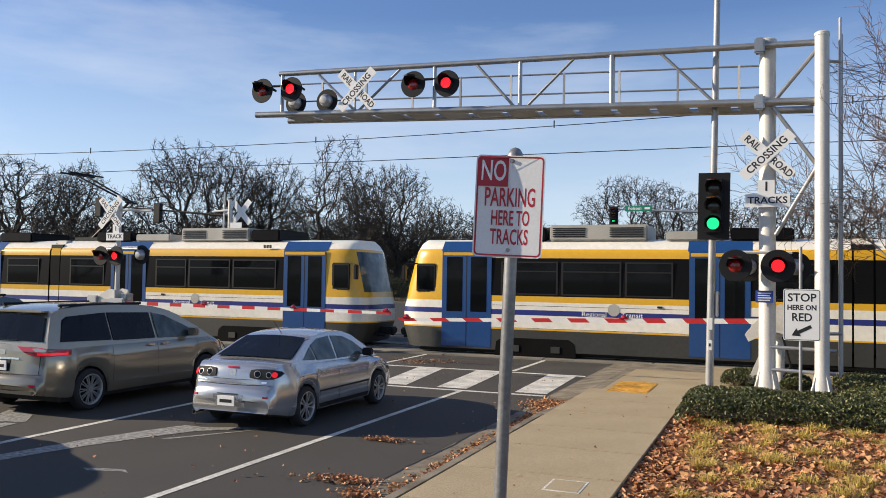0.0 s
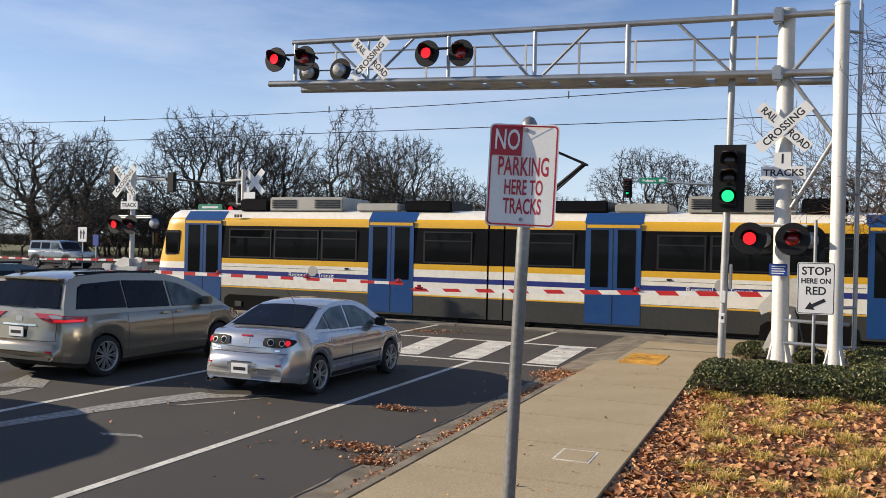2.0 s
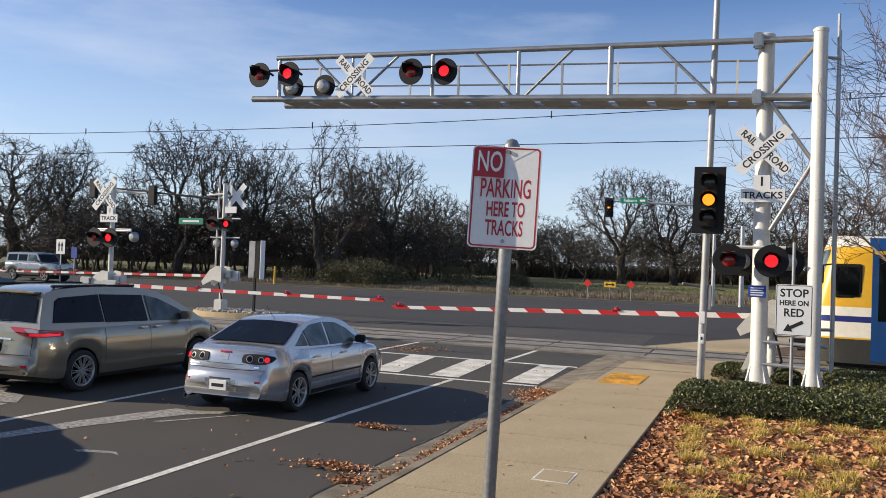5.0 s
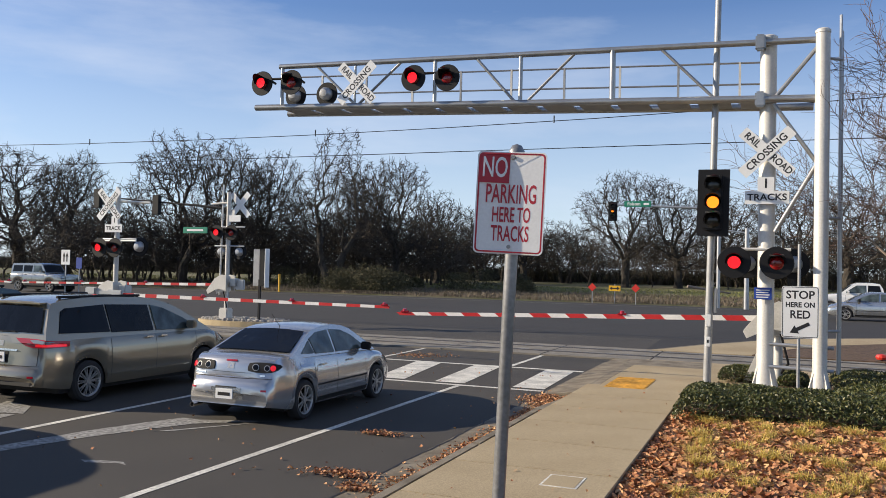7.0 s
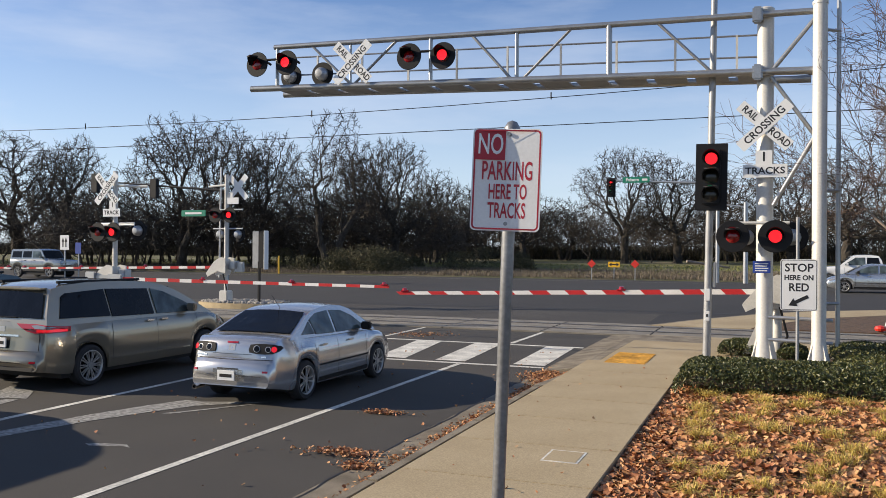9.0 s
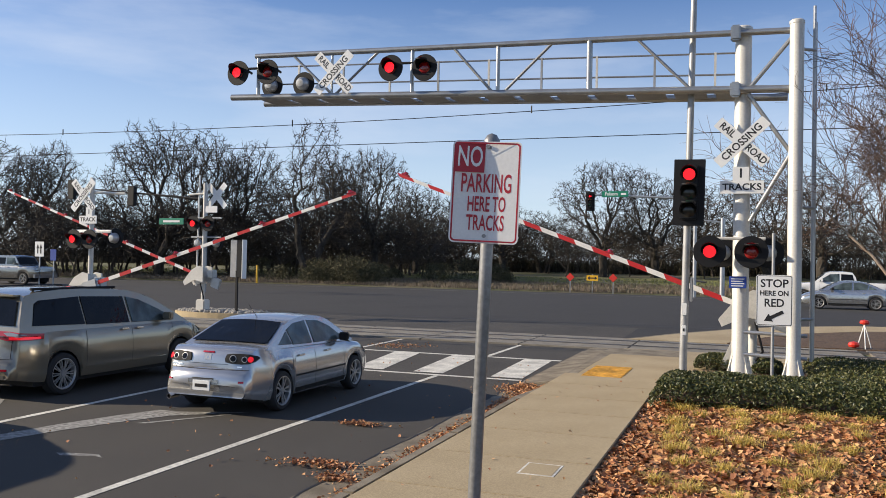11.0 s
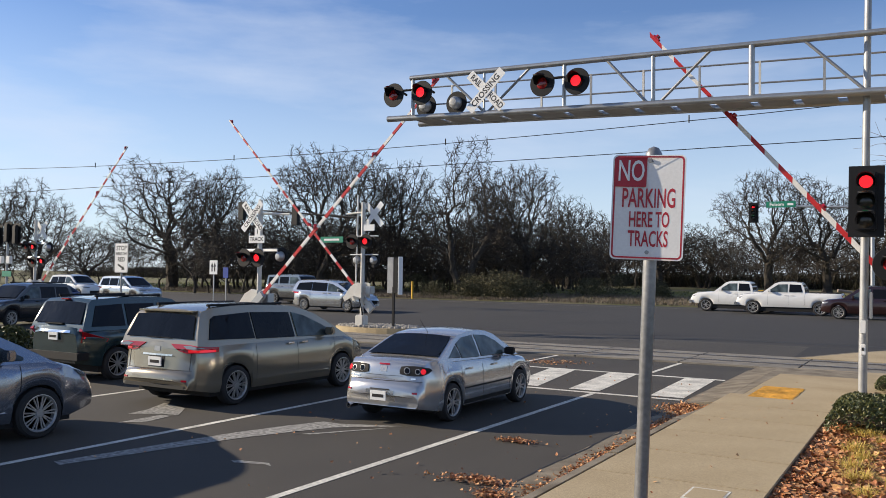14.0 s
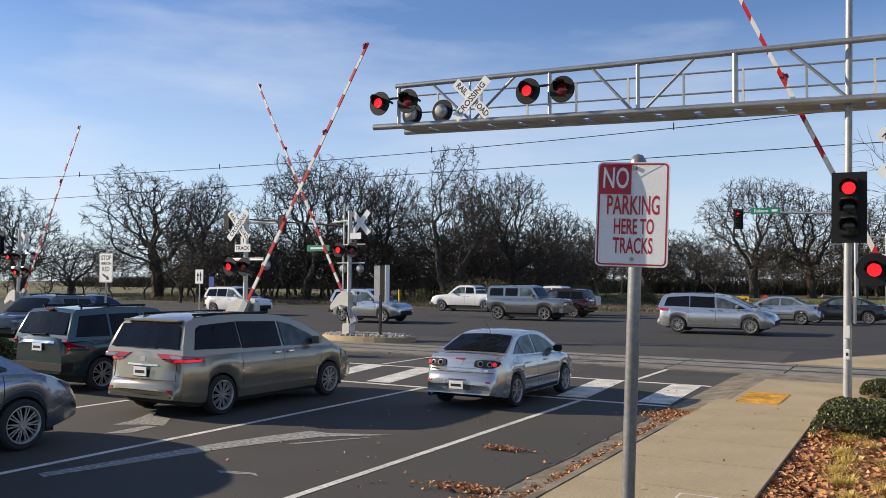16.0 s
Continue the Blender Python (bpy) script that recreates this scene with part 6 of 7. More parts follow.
def build_signal_pole():
    s = thing("traffic_signal", pose(-1.16, 17.45, 0.15, 0, 0.9, 0), "green-lit traffic signal on a tall galvanised lamp pole", "traffic signal")
    part("pole", rod((0, 0, -0.03), (0, 0, 10.0), 0.078, 0.055, 20), STEEL_DARK, s, "tall tapered galvanised pole", 40)
    part("foot", lathe([(0.13, -0.03), (0.13, 0.02), (0.09, 0.05)], 20), STEEL, s)
    signal_head(s, 0.03, -0.22, 3.62, 1.0)
    part("bracket", box(-0.05, 0.1, -0.2, 0.05, 2.98, 3.05), BLACK, s)
    b = part("push_button", box(-0.05, 0.05, -0.115, -0.07, 0.78, 0.98, 0.012), WHITE, s, "small white pedestrian push button plate")
    part("button_mark", box(-0.018, 0.018, -0.12, -0.11, 0.86, 0.92), SIGN_BLACK, b)
    part("sticker", box(-0.055, 0.045, -0.098, -0.07, 1.18, 1.42, 0.006), WHITE, s, "pale worn sticker")
    part("side_box", box(0.09, 0.15, -0.06, 0.06, 1.45, 1.95, 0.015), STEEL_DARK, s)


def build_far_signal():
    s = thing("mast_arm_signal", pose(-3.2, 57.5, 0.35), "far traffic signal and green street sign on a mast arm", "traffic signal")
    part("pole", rod((0, 0, 0), (0, 0, 7.4), 0.13, 0.10, 12), STEEL, s, "", 40)
    part("mast_arm", rod((0, 0, 6.5), (-7.4, 0, 6.85), 0.09, 0.05, 10), STEEL, s, "", 40)
    signal_head(s, -6.9, -0.2, 6.35, 1.0, 0, True)
    sg = part("street_sign", box(-6.15, -4.35, -0.12, -0.08, 6.65, 7.05, 0.03), SIGN_GREEN, s, "green street name sign")
    lettering("Folsom", 0.30, WHITE, sg, Matrix.Translation((-5.5, -0.123, 6.85)), 1.0, 0.006)
    part("suffix_bar", box(-4.85, -4.5, -0.124, -0.11, 6.78, 6.92), WHITE, sg)
    p = thing("street_lamp", pose(-1.45, 57.0, 0.35), "slim pale steel pole with a bracket arm at the far kerb", "pole")
    part("pole", rod((0, 0, 0), (0, 0, 5.2), 0.16, 0.13, 12), STEEL, p, "", 40)
    part("bracket", rod((0, 0, 4.9), (-1.6, 0, 5.1), 0.05, sides=8), STEEL, p)
    left = thing("mast_arm_signal", pose(-30.3, 42.0, 0.3), "dark traffic signals on a long mast arm over the boulevard", "traffic signal")
    part("pole", rod((0, 0, 0), (0, 0, 6.0), 0.12, 0.1, 12), STEEL_DARK, left, "", 40)
    part("mast_arm", rod((0, 0, 5.5), (-10.8, 0.0, 6.4), 0.07, 0.04, 10), TRIM, left, "", 40)
    for x, z in ((-10.1, 6.2), (-5.4, 5.75)):
        part("signal_back", box(x - 0.25, x + 0.25, -0.2, 0.1, z - 0.62, z + 0.62, 0.03), BLACK, left, "black back of a signal")
    g = part("street_sign", box(-3.3, -1.5, -0.1, -0.06, 4.0, 4.38, 0.03), SIGN_GREEN, left, "green street name sign with unreadable words")
    part("name_bars", box(-3.0, -1.8, -0.106, -0.09, 4.13, 4.25), WHITE, g)


def build_corner_signal():
    """Signal heads on a short pole beside the oncoming lanes, seen from behind."""
    s = thing("traffic_signal", pose(-43.0, 27.0, 0.1), "black traffic signal heads on a steel pole beside the oncoming lanes", "traffic signal")
    part("pole", rod((0, 0, 0), (0, 0, 4.6), 0.07, 0.06, 12), STEEL_DARK, s, "", 40)
    for x, z in ((-0.75, 4.05), (0.1, 4.2), (0.85, 4.1)):
        h = part("signal_back", box(x - 0.3, x + 0.3, -0.02, 0.02, z - 0.6, z + 0.6, 0.01), BLACK, s, "black back of a signal")
        part("housing", box(x - 0.17, x + 0.17, -0.22, -0.02, z - 0.5, z + 0.5, 0.04), BLACK, h)
    for x in (-0.45, 0.3):
        part("walk_signal", box(x - 0.17, x + 0.17, -0.16, 0.02, 2.55, 2.95, 0.03), WHITE_PAINT, s, "pale housing of a walk signal")
    part("street_sign", box(-0.3, 0.55, -0.1, -0.07, 1.85, 2.15, 0.02), SIGN_GREEN, s, "small green sign with unreadable words")


def build_field_signs():
    for x, y, kind in ((-12.1, 60.8, "d"), (-10.55, 61.2, "y"), (-9.0, 60.9, "d")):
        s = thing("diamond_sign" if kind == "d" else "arrow_sign", pose(x, y, -0.2), "small red diamond marker on a post by the field" if kind == "d" else "yellow double arrow sign on a post by the field", "sign", "field markers" if kind == "d" else "")
        part("post", box(-0.03, 0.03, -0.03, 0.03, -0.05, 1.9), STEEL_DARK, s)
        if kind == "d":
            part("plate", slab([(-0.31, 1.65), (0, 1.34), (0.31, 1.65), (0, 1.96)], 0.01, None, Matrix.Translation((0, -0.05, 0))), SIGN_ORANGE, s)
        else:
            p = part("plate", slab([(-0.42, 1.4), (0.42, 1.4), (0.42, 1.8), (-0.42, 1.8)], 0.01, None, Matrix.Translation((0, -0.05, 0))), SIGN_YELLOW, s)
            part("arrow", slab([(-0.36, 1.6), (-0.18, 1.73), (-0.18, 1.64), (0.18, 1.64), (0.18, 1.73), (0.36, 1.6), (0.18, 1.47), (0.18, 1.56), (-0.18, 1.56), (-0.18, 1.47)], 0.004, None, Matrix.Translation((0, -0.056, 0))), SIGN_BLACK, p)
    k = thing("lane_sign", pose(-44.5, 43.5, 0.3), "white lane arrow sign on a post across the boulevard", "sign")
    part("post", box(-0.03, 0.03, -0.03, 0.03, 0, 2.6), STEEL, k)
    p = part("plate", box(-0.38, 0.38, -0.06, -0.04, 1.9, 2.9, 0.02), WHITE, k)
    for dx in (-0.13, 0.13):
        part("arrow", slab([(dx - 0.05, 2.1), (dx + 0.05, 2.1), (dx + 0.05, 2.45), (dx + 0.12, 2.45), (dx, 2.75), (dx - 0.12, 2.45), (dx - 0.05, 2.45)], 0.004, None, Matrix.Translation((0, -0.066, 0))), SIGN_BLACK, p)
    b = thing("blue_sign", pose(-43.8, 44.0, 0.2), "small blue guide sign on a post across the boulevard", "sign")
    part("post", box(-0.03, 0.03, -0.03, 0.03, 0, 2.0), STEEL, b)
    part("plate", box(-0.25, 0.25, -0.06, -0.04, 1.75, 2.5, 0.02), SIGN_BLUE, b)
    y = thing("marker_post", pose(-38.7, 60.9, 0.3), "slim yellow marker post at the field edge", "post")
    part("post", rod((0, 0, 0), (0, 0, 1.5), 0.09, sides=10), SIGN_YELLOW, y)


def build_overhead_wires():
    for name, z_of, x0, x1, r in (("contact_wire", lambda x: 6.12, -150, 150, 0.012), ("messenger_wire", lambda x: 6.85 + 0.0009 * (x + 17) ** 2, -60, 60, 0.012)):
        bm = bmesh.new()
        n = 24
        for k in range(n):
            a, b = x0 + (x1 - x0) * k / n, x0 + (x1 - x0) * (k + 1) / n
            rod((a, TRACK_Y, z_of(a)), (b, TRACK_Y, z_of(b)), r, sides=6, bm=bm, caps=False)
        setting(name, bm, BLACK, "thin dark overhead wire above the track", "wire")
    for x in (-33.0, -24.4, -14.5, -6.2, 2.0):
        ob = setting("wire_dropper", rod((x, TRACK_Y, 6.8 + 0.0009 * (x + 17) ** 2), (x, TRACK_Y, 7.02 + 0.0009 * (x + 17) ** 2), 0.02, sides=6), BLACK, "small clip on the overhead wire", "wire")


def build_barricade():
    b = thing("warning_tripod", pose(3.2, 26.55, 0.02) @ Matrix.Diagonal((0.8, 0.8, 0.8, 1)), "small white tripod with orange warning discs on bare soil", "warning marker")
    for x in (-0.25, 0.25):
        part("leg", rod((x, 0.1, 0), (0, 0, 0.95), 0.02, sides=6), WHITE_PAINT, b)
    part("leg", rod((0, -0.3, 0), (0, 0, 0.95), 0.02, sides=6), WHITE_PAINT, b)
    part("head", lathe([(0.0, -0.1), (0.14, -0.06), (0.17, 0.0), (0.14, 0.06), (0.0, 0.1)], 12, None, pose(0, 0, 1.0)), SIGN_ORANGE, b, "orange plastic head")
    part("disc", lathe([(0.0, -0.12), (0.16, -0.08), (0.2, 0.0), (0.16, 0.08), (0.0, 0.12)], 12, None, pose(-0.35, -0.1, 0.2)), SIGN_ORANGE, b, "orange plastic weight")


def build_tactile_pad():
    base = thing("tactile_pad", pose(0, 0, 0), "yellow tactile warning pad set in the pavement ramp", "tactile paving", "", "structure")
    part("pad", box(-2.98, -2.2, 16.2, 17.9, 0.14, 0.154), YELLOW_PAD, base)
    for k in range(17):
        part("rib", box(-2.96, -2.22, 16.25 + 0.1 * k, 16.29 + 0.1 * k, 0.15, 0.166, 0.004), YELLOW_PAD, base)
    h = thing("utility_cover", pose(0, 0, 0), "square concrete utility box cover in the pavement", "utility cover", "", "structure")
    part("frame", box(-2.162, -1.778, 8.308, 8.812, 0.14, 0.1555), PAINT, h, "pale metal frame")
    part("lid", box(-2.14, -1.80, 8.335, 8.785, 0.14, 0.158, 0.003), CONCRETE, h)


build_no_parking()
build_stop_here(0.47, 16.2, 0.15, 2.93, 1.72, 0, 1, "white stop here on red sign standing in the hedge")
build_stop_here(-21.9, 17.5, 0.15, 3.3, 2.72, 0, -1, "white stop here on red sign on the planted median")
build_signal_pole()
build_far_signal()
build_corner_signal()
build_field_signs()
build_overhead_wires()
build_tactile_pad()
build_barricade()

# ---- trees, hedges, leaves ----
def tube(verts, faces, pts, radii, sides):
    """Adds a bent tapering tube through pts."""
    base = len(verts)
    n = len(pts)
    for i, p in enumerate(pts):
        d = (pts[min(i + 1, n - 1)] - pts[max(i - 1, 0)])
        d = d / max(1e-6, np.linalg.norm(d))
        a = np.cross(d, (0.3, 0.5, 0.81))
        a /= max(1e-6, np.linalg.norm(a))
        b = np.cross(d, a)
        for k in range(sides):
            t = 2 * math.pi * k / sides
            verts.append(p + radii[i] * (math.cos(t) * a + math.sin(t) * b))
    for i in range(n - 1):
        for k in range(sides):
            q = base + i * sides
            faces.append((q + k, q + (k + 1) % sides, q + sides + (k + 1) % sides, q + sides + k))


def grow(rnd, verts, faces, start, direction, length, radius, level, spec):
    """One limb and all that grows from it."""
    steps = spec["steps"][level]
    pts, radii = [np.array(start)], [radius]
    d = np.array(direction) / np.linalg.norm(direction)
    p = np.array(start, dtype=float)
    for s in range(steps):
        d = d + np.array([rnd.gauss(0, spec["bend"][level]), rnd.gauss(0, spec["bend"][level]), rnd.gauss(spec["rise"][level], spec["bend"][level] * 0.8)])
        d /= np.linalg.norm(d)
        p = p + d * length / steps
        pts.append(p.copy())
        radii.append(radius * (1 - (1 - spec["taper"][level]) * (s + 1) / steps))
    out = 0 if level < spec["thick"] else 1
    tube(verts[out], faces[out], pts, radii, spec["sides"][level])
    if level + 1 >= len(spec["steps"]):
        return
    kids = spec["kids"][level]
    for k in range(kids):
        f = spec["from"][level] + (1 - spec["from"][level]) * (k + rnd.random()) / kids if k else 1.0
        i = min(int(f * steps), steps - 1)
        q = pts[i] + (pts[i + 1] - pts[i]) * (f * steps - i) if f < 1 else pts[-1]
        ax = pts[min(i + 1, steps)] - pts[i]
        ax = ax / np.linalg.norm(ax)
        side = np.array([rnd.gauss(0, 1), rnd.gauss(0, 1), rnd.gauss(0, 0.8)])
        side -= ax * side.dot(ax)
        side /= max(1e-6, np.linalg.norm(side))
        spread = spec["spread"][level] * rnd.uniform(0.7, 1.25) * (0.6 if k == 0 else 1.0)
        nd = ax * math.cos(spread) + side * math.sin(spread)
        r = radii[min(i, steps - 1)] * spec["shrink"][level] * rnd.uniform(0.8, 1.1)
        grow(rnd, verts, faces, q, nd, length * spec["len"][level] * rnd.uniform(0.7, 1.25), max(r, spec["least"]), level + 1, spec)


MYRTLE = dict(steps=(5, 5, 4, 4, 3), bend=(0.07, 0.12, 0.18, 0.22, 0.25), rise=(0.06, 0.07, 0.06, 0.05, 0.03), taper=(0.6, 0.5, 0.5, 0.5, 0.4), sides=(8, 6, 4, 3, 3),
              kids=(4, 7, 8, 9), spread=(0.42, 0.55, 0.65, 0.7), shrink=(0.6, 0.5, 0.5, 0.6), len=(0.72, 0.62, 0.6, 0.5), thick=2, least=0.005)
MYRTLE["from"] = (0.5, 0.2, 0.15, 0.1)


def tree_meshes(seed, spec, trunk_len, trunk_r, stems=1):
    rnd = random.Random(seed)
    verts, faces = [[], []], [[], []]
    for s in range(stems):
        lean = (rnd.gauss(0, 0.08), rnd.gauss(0, 0.08), 1) if stems == 1 else (0.35 * math.cos(2.4 * s), 0.35 * math.sin(2.4 * s), 1)
        grow(rnd, verts, faces, (0.06 * math.cos(2.4 * s) * (stems > 1), 0.06 * math.sin(2.4 * s) * (stems > 1), -0.1), lean, trunk_len * rnd.uniform(0.85, 1.15), trunk_r, 0, spec)
    return [(np.array(v), f) for v, f in zip(verts, faces)]


def oak_skeleton(seed, height, half, fork, stems, lumps, per_lump, step, most):
    """Points, parents and radii of an oak whose limbs grow towards clumps of twigs on a broad dome."""
    rng = np.random.RandomState(seed)
    mid = height * 0.42
    goals = []
    for k in range(lumps):
        a = 2.4 * k + rng.uniform(-0.5, 0.5)
        up = rng.uniform(-0.3, 1.0)
        flat = math.sqrt(max(0.05, 1 - min(1.0, abs(up)) ** 2))
        q = rng.uniform(0.56, 0.9)
        c = np.array((half * q * flat * math.cos(a), half * q * flat * math.sin(a), mid + (height - mid) * q * up))
        r = height * rng.uniform(0.10, 0.165)
        v = rng.normal(size=(per_lump, 3))
        v *= (rng.uniform(0.25, 1, (per_lump, 1)) ** 0.5) / np.linalg.norm(v, axis=1)[:, None]
        goals.append(c + v * (r * 1.25, r * 1.25, r * 0.85))
    goals = np.vstack(goals)
    goals = goals[goals[:, 2] > fork * 0.8]
    at, parent = [], []
    for s in range(stems):
        lean = rng.uniform(-0.16, 0.16, 2) + (0 if stems == 1 else 0.28 * (1 if s else -1), 0)
        p, last = np.array((0.5 * s, 0.0, -0.2)), -1
        while p[2] < fork * rng.uniform(0.8, 1.0):
            at.append(p.copy())
            parent.append(last)
            last = len(at) - 1
            d = np.array((lean[0] + rng.normal(0, 0.12), lean[1] + rng.normal(0, 0.12), 1.0))
            p = p + d / np.linalg.norm(d) * step
    near = np.zeros(len(goals), int)
    gap = np.full(len(goals), 1e9)
    fresh = 0
    for turn in range(140):
        block = np.array(at[fresh:])
        if len(block):
            dist = np.linalg.norm(goals[:, None, :] - block[None], axis=2)
            best = dist.argmin(axis=1)
            close = dist[np.arange(len(goals)), best]
            better = close < gap
            gap[better], near[better] = close[better], best[better] + fresh
        fresh = len(at)
        keep = gap > step * 1.5
        goals, near, gap = goals[keep], near[keep], gap[keep]
        if not len(goals) or len(at) > most:
            break
        pulls = {}
        for g, n in zip(goals, near):
            v = g - at[n]
            pulls[n] = pulls.get(n, 0) + v / np.linalg.norm(v)
        for n, v in pulls.items():
            d = v / max(1e-6, np.linalg.norm(v))
            if parent[n] >= 0:
                b = at[n] - at[parent[n]]
                d = d + 0.45 * b / np.linalg.norm(b)
            d = d + rng.normal(0, 0.5, 3) + (0, 0, 0.05)
            at.append(at[n] + step * d / np.linalg.norm(d))
            parent.append(n)
    at, kids = np.array(at), [[] for _ in at]
    for i, p in enumerate(parent):
        if p >= 0:
            kids[p].append(i)
    radius = np.zeros(len(at))
    for i in range(len(at) - 1, -1, -1):
        radius[i] = 0.018 if not kids[i] else sum(radius[k] ** 2.1 for k in kids[i]) ** (1 / 2.1)
    radius = radius * (1 + 0.55 * np.minimum(1.0, radius / 0.2))
    return rng, at, parent, kids, radius


def oak_meshes(seed, height=13.0, half=6.2, fork=2.8, stems=1, lumps=22, per_lump=62, step=0.34, most=2900, twigs=3, twig_r=0.019, twig_len=0.68):
    """Trunk with limbs, and crown of thin branches and twigs."""
    rng, at, parent, kids, radius = oak_skeleton(seed, height, half, fork, stems, lumps, per_lump, step, most)
    verts, faces = [[], []], [[], []]
    starts = [i for i, p in enumerate(parent) if p < 0]
    while starts:
        i = starts.pop()
        line = [i] if parent[i] < 0 else [parent[i], i]
        while kids[i]:
            order = sorted(kids[i], key=lambda k: -radius[k])
            starts += order[1:]
            i = order[0]
            line.append(i)
        r = [radius[k] for k in line]
        if len(line) > 1 and parent[line[1]] >= 0 and line[0] == parent[line[1]]:
            r[0] = min(r[0], r[1] * 1.25)
        if parent[line[0]] < 0:
            r[0], r[1] = r[0] * 1.6, r[1] * 1.2
        cut = next((n for n, q in enumerate(r) if q < 0.07), len(line))
        if cut > 1:
            tube(verts[0], faces[0], [at[k] for k in line[:min(cut + 1, len(line))]], r[:min(cut + 1, len(line))], 8 if r[0] > 0.2 else 5)
        if cut < len(line) - 1:
            tube(verts[1], faces[1], [at[k] for k in line[cut:]], r[cut:], 3)
    # twigs in bent pairs of segments
    thin = np.array([i for i in range(len(at)) if radius[i] < 0.055 and parent[i] >= 0])
    foot = np.repeat(thin[rng.rand(len(thin)) < 0.85], twigs)
    base = at[foot]
    ahead = base - at[np.array(parent)[foot]]
    ahead /= np.linalg.norm(ahead, axis=1)[:, None]
    n = len(foot)

    def unit(v):
        return v / np.maximum(1e-6, np.linalg.norm(v, axis=1))[:, None]
    d1 = unit(ahead * 0.7 + rng.normal(0, 0.75, (n, 3)) + (0, 0, 0.04))
    d2 = unit(d1 + rng.normal(0, 0.65, (n, 3)) + (0, 0, 0.02))
    length = twig_len * rng.uniform(0.45, 1.2, (n, 1))
    p1 = base + d1 * length * 0.5
    p2 = p1 + d2 * length * 0.5
    a = unit(np.cross(d1, (0.3, 0.5, 0.81)))
    b = np.cross(d1, a)
    rings = []
    for p, r in ((base, twig_r), (p1, twig_r * 0.85), (p2, twig_r * 0.5)):
        for k in range(3):
            rings.append(p + r * (math.cos(2.0944 * k) * a + math.sin(2.0944 * k) * b))
    cloud = np.stack(rings, axis=1).reshape(-1, 3)
    off = len(verts[1])
    quads = np.array([(q + k, q + (k + 1) % 3, q + 3 + (k + 1) % 3, q + 3 + k) for q in (0, 3) for k in range(3)])
    more = (np.arange(n)[:, None, None] * 9 + quads[None] + off).reshape(-1, 4)
    crown = np.vstack([np.array(verts[1]), cloud]) if verts[1] else cloud
    return (np.array(verts[0]), faces[0]), (crown, faces[1] + more.tolist())


def mesh_of(name, v, f, mat):
    me = bpy.data.meshes.new(name)
    me.from_pydata(v.tolist() if hasattr(v, "tolist") else v, [], f)
    me.materials.append(mat)
    me.update()
    return me


# place, top above the street, width of crown
OAK_PLACES = ((-75.2, 67.0, 15.0, 13.9), (-68.1, 67.0, 14.1, 7.7), (-53.6, 67.0, 15.2, 12.6), (-48.4, 67.0, 14.3, 8.4), (-37.1, 67.0, 14.7, 9.0), (-35.0, 76.4, 13.6, 7.4), (-40.7, 80.3, 13.1, 7.3), (-37.3, 92.8, 11.9, 7.4), (-37.1, 108.9, 10.9, 8.5), (-28.8, 101.0, 9.6, 8.5), (-24.9, 107.2, 9.3, 8.2), (-15.4, 96.8, 14.4, 9.9), (-9.9, 99.5, 13.6, 10.1), (-4.9, 111.9, 12.9, 9.1), (2.1, 100.0, 12.7, 9.5), (7.3, 94.7, 12.6, 9.6), (-100.1, 67.0, 14.1, 9.8), (-90.5, 67.0, 7.8, 9.1), (-113.0, 67.0, 14.0, 13.3), (-46.1, 70.2, 13.9, 7.4))


def build_oaks():
    kinds = []
    for seed, half, fork, stems, lumps in ((3, 6.0, 2.6, 1, 28), (8, 5.0, 3.2, 1, 23), (14, 6.4, 2.2, 2, 30), (21, 4.4, 3.4, 1, 19), (33, 5.4, 2.8, 2, 25), (47, 6.6, 2.4, 1, 29)):
        trunk, crown = oak_meshes(seed, 13.0, half, fork, stems, lumps)
        both = np.vstack([trunk[0], crown[0]])
        height, wide = np.percentile(both[:, 2], 99), np.percentile(np.hypot(both[:, 0], both[:, 1]), 96)
        kinds.append((mesh_of("oak_trunk", *trunk, BARK), mesh_of("oak_crown", *crown, TWIG), height, wide))
    rnd = random.Random(4)
    for i, (x, y, top, width) in enumerate(OAK_PLACES):
        tm, cm, height, wide = kinds[i % len(kinds)]
        base = field(x, y) - 0.1
        sz = 0.97 * (top - base) / height
        sx = max(0.75 * sz, min(1.35 * sz, width / (2 * wide) * 1.15))
        t = thing("oak_tree", pose(x, y, base, 0, 0, rnd.uniform(0, 360)), "bare spreading oak tree with dark twisted limbs in the field", "tree", "bare oaks")
        t.scale = (sx, sx, sz)
        for nm, me in (("trunk", tm), ("crown", cm)):
            ob = new(nm, me)
            ob.parent = t
            if nm == "crown":
                tagged(ob, "dense crown of fine bare twigs")


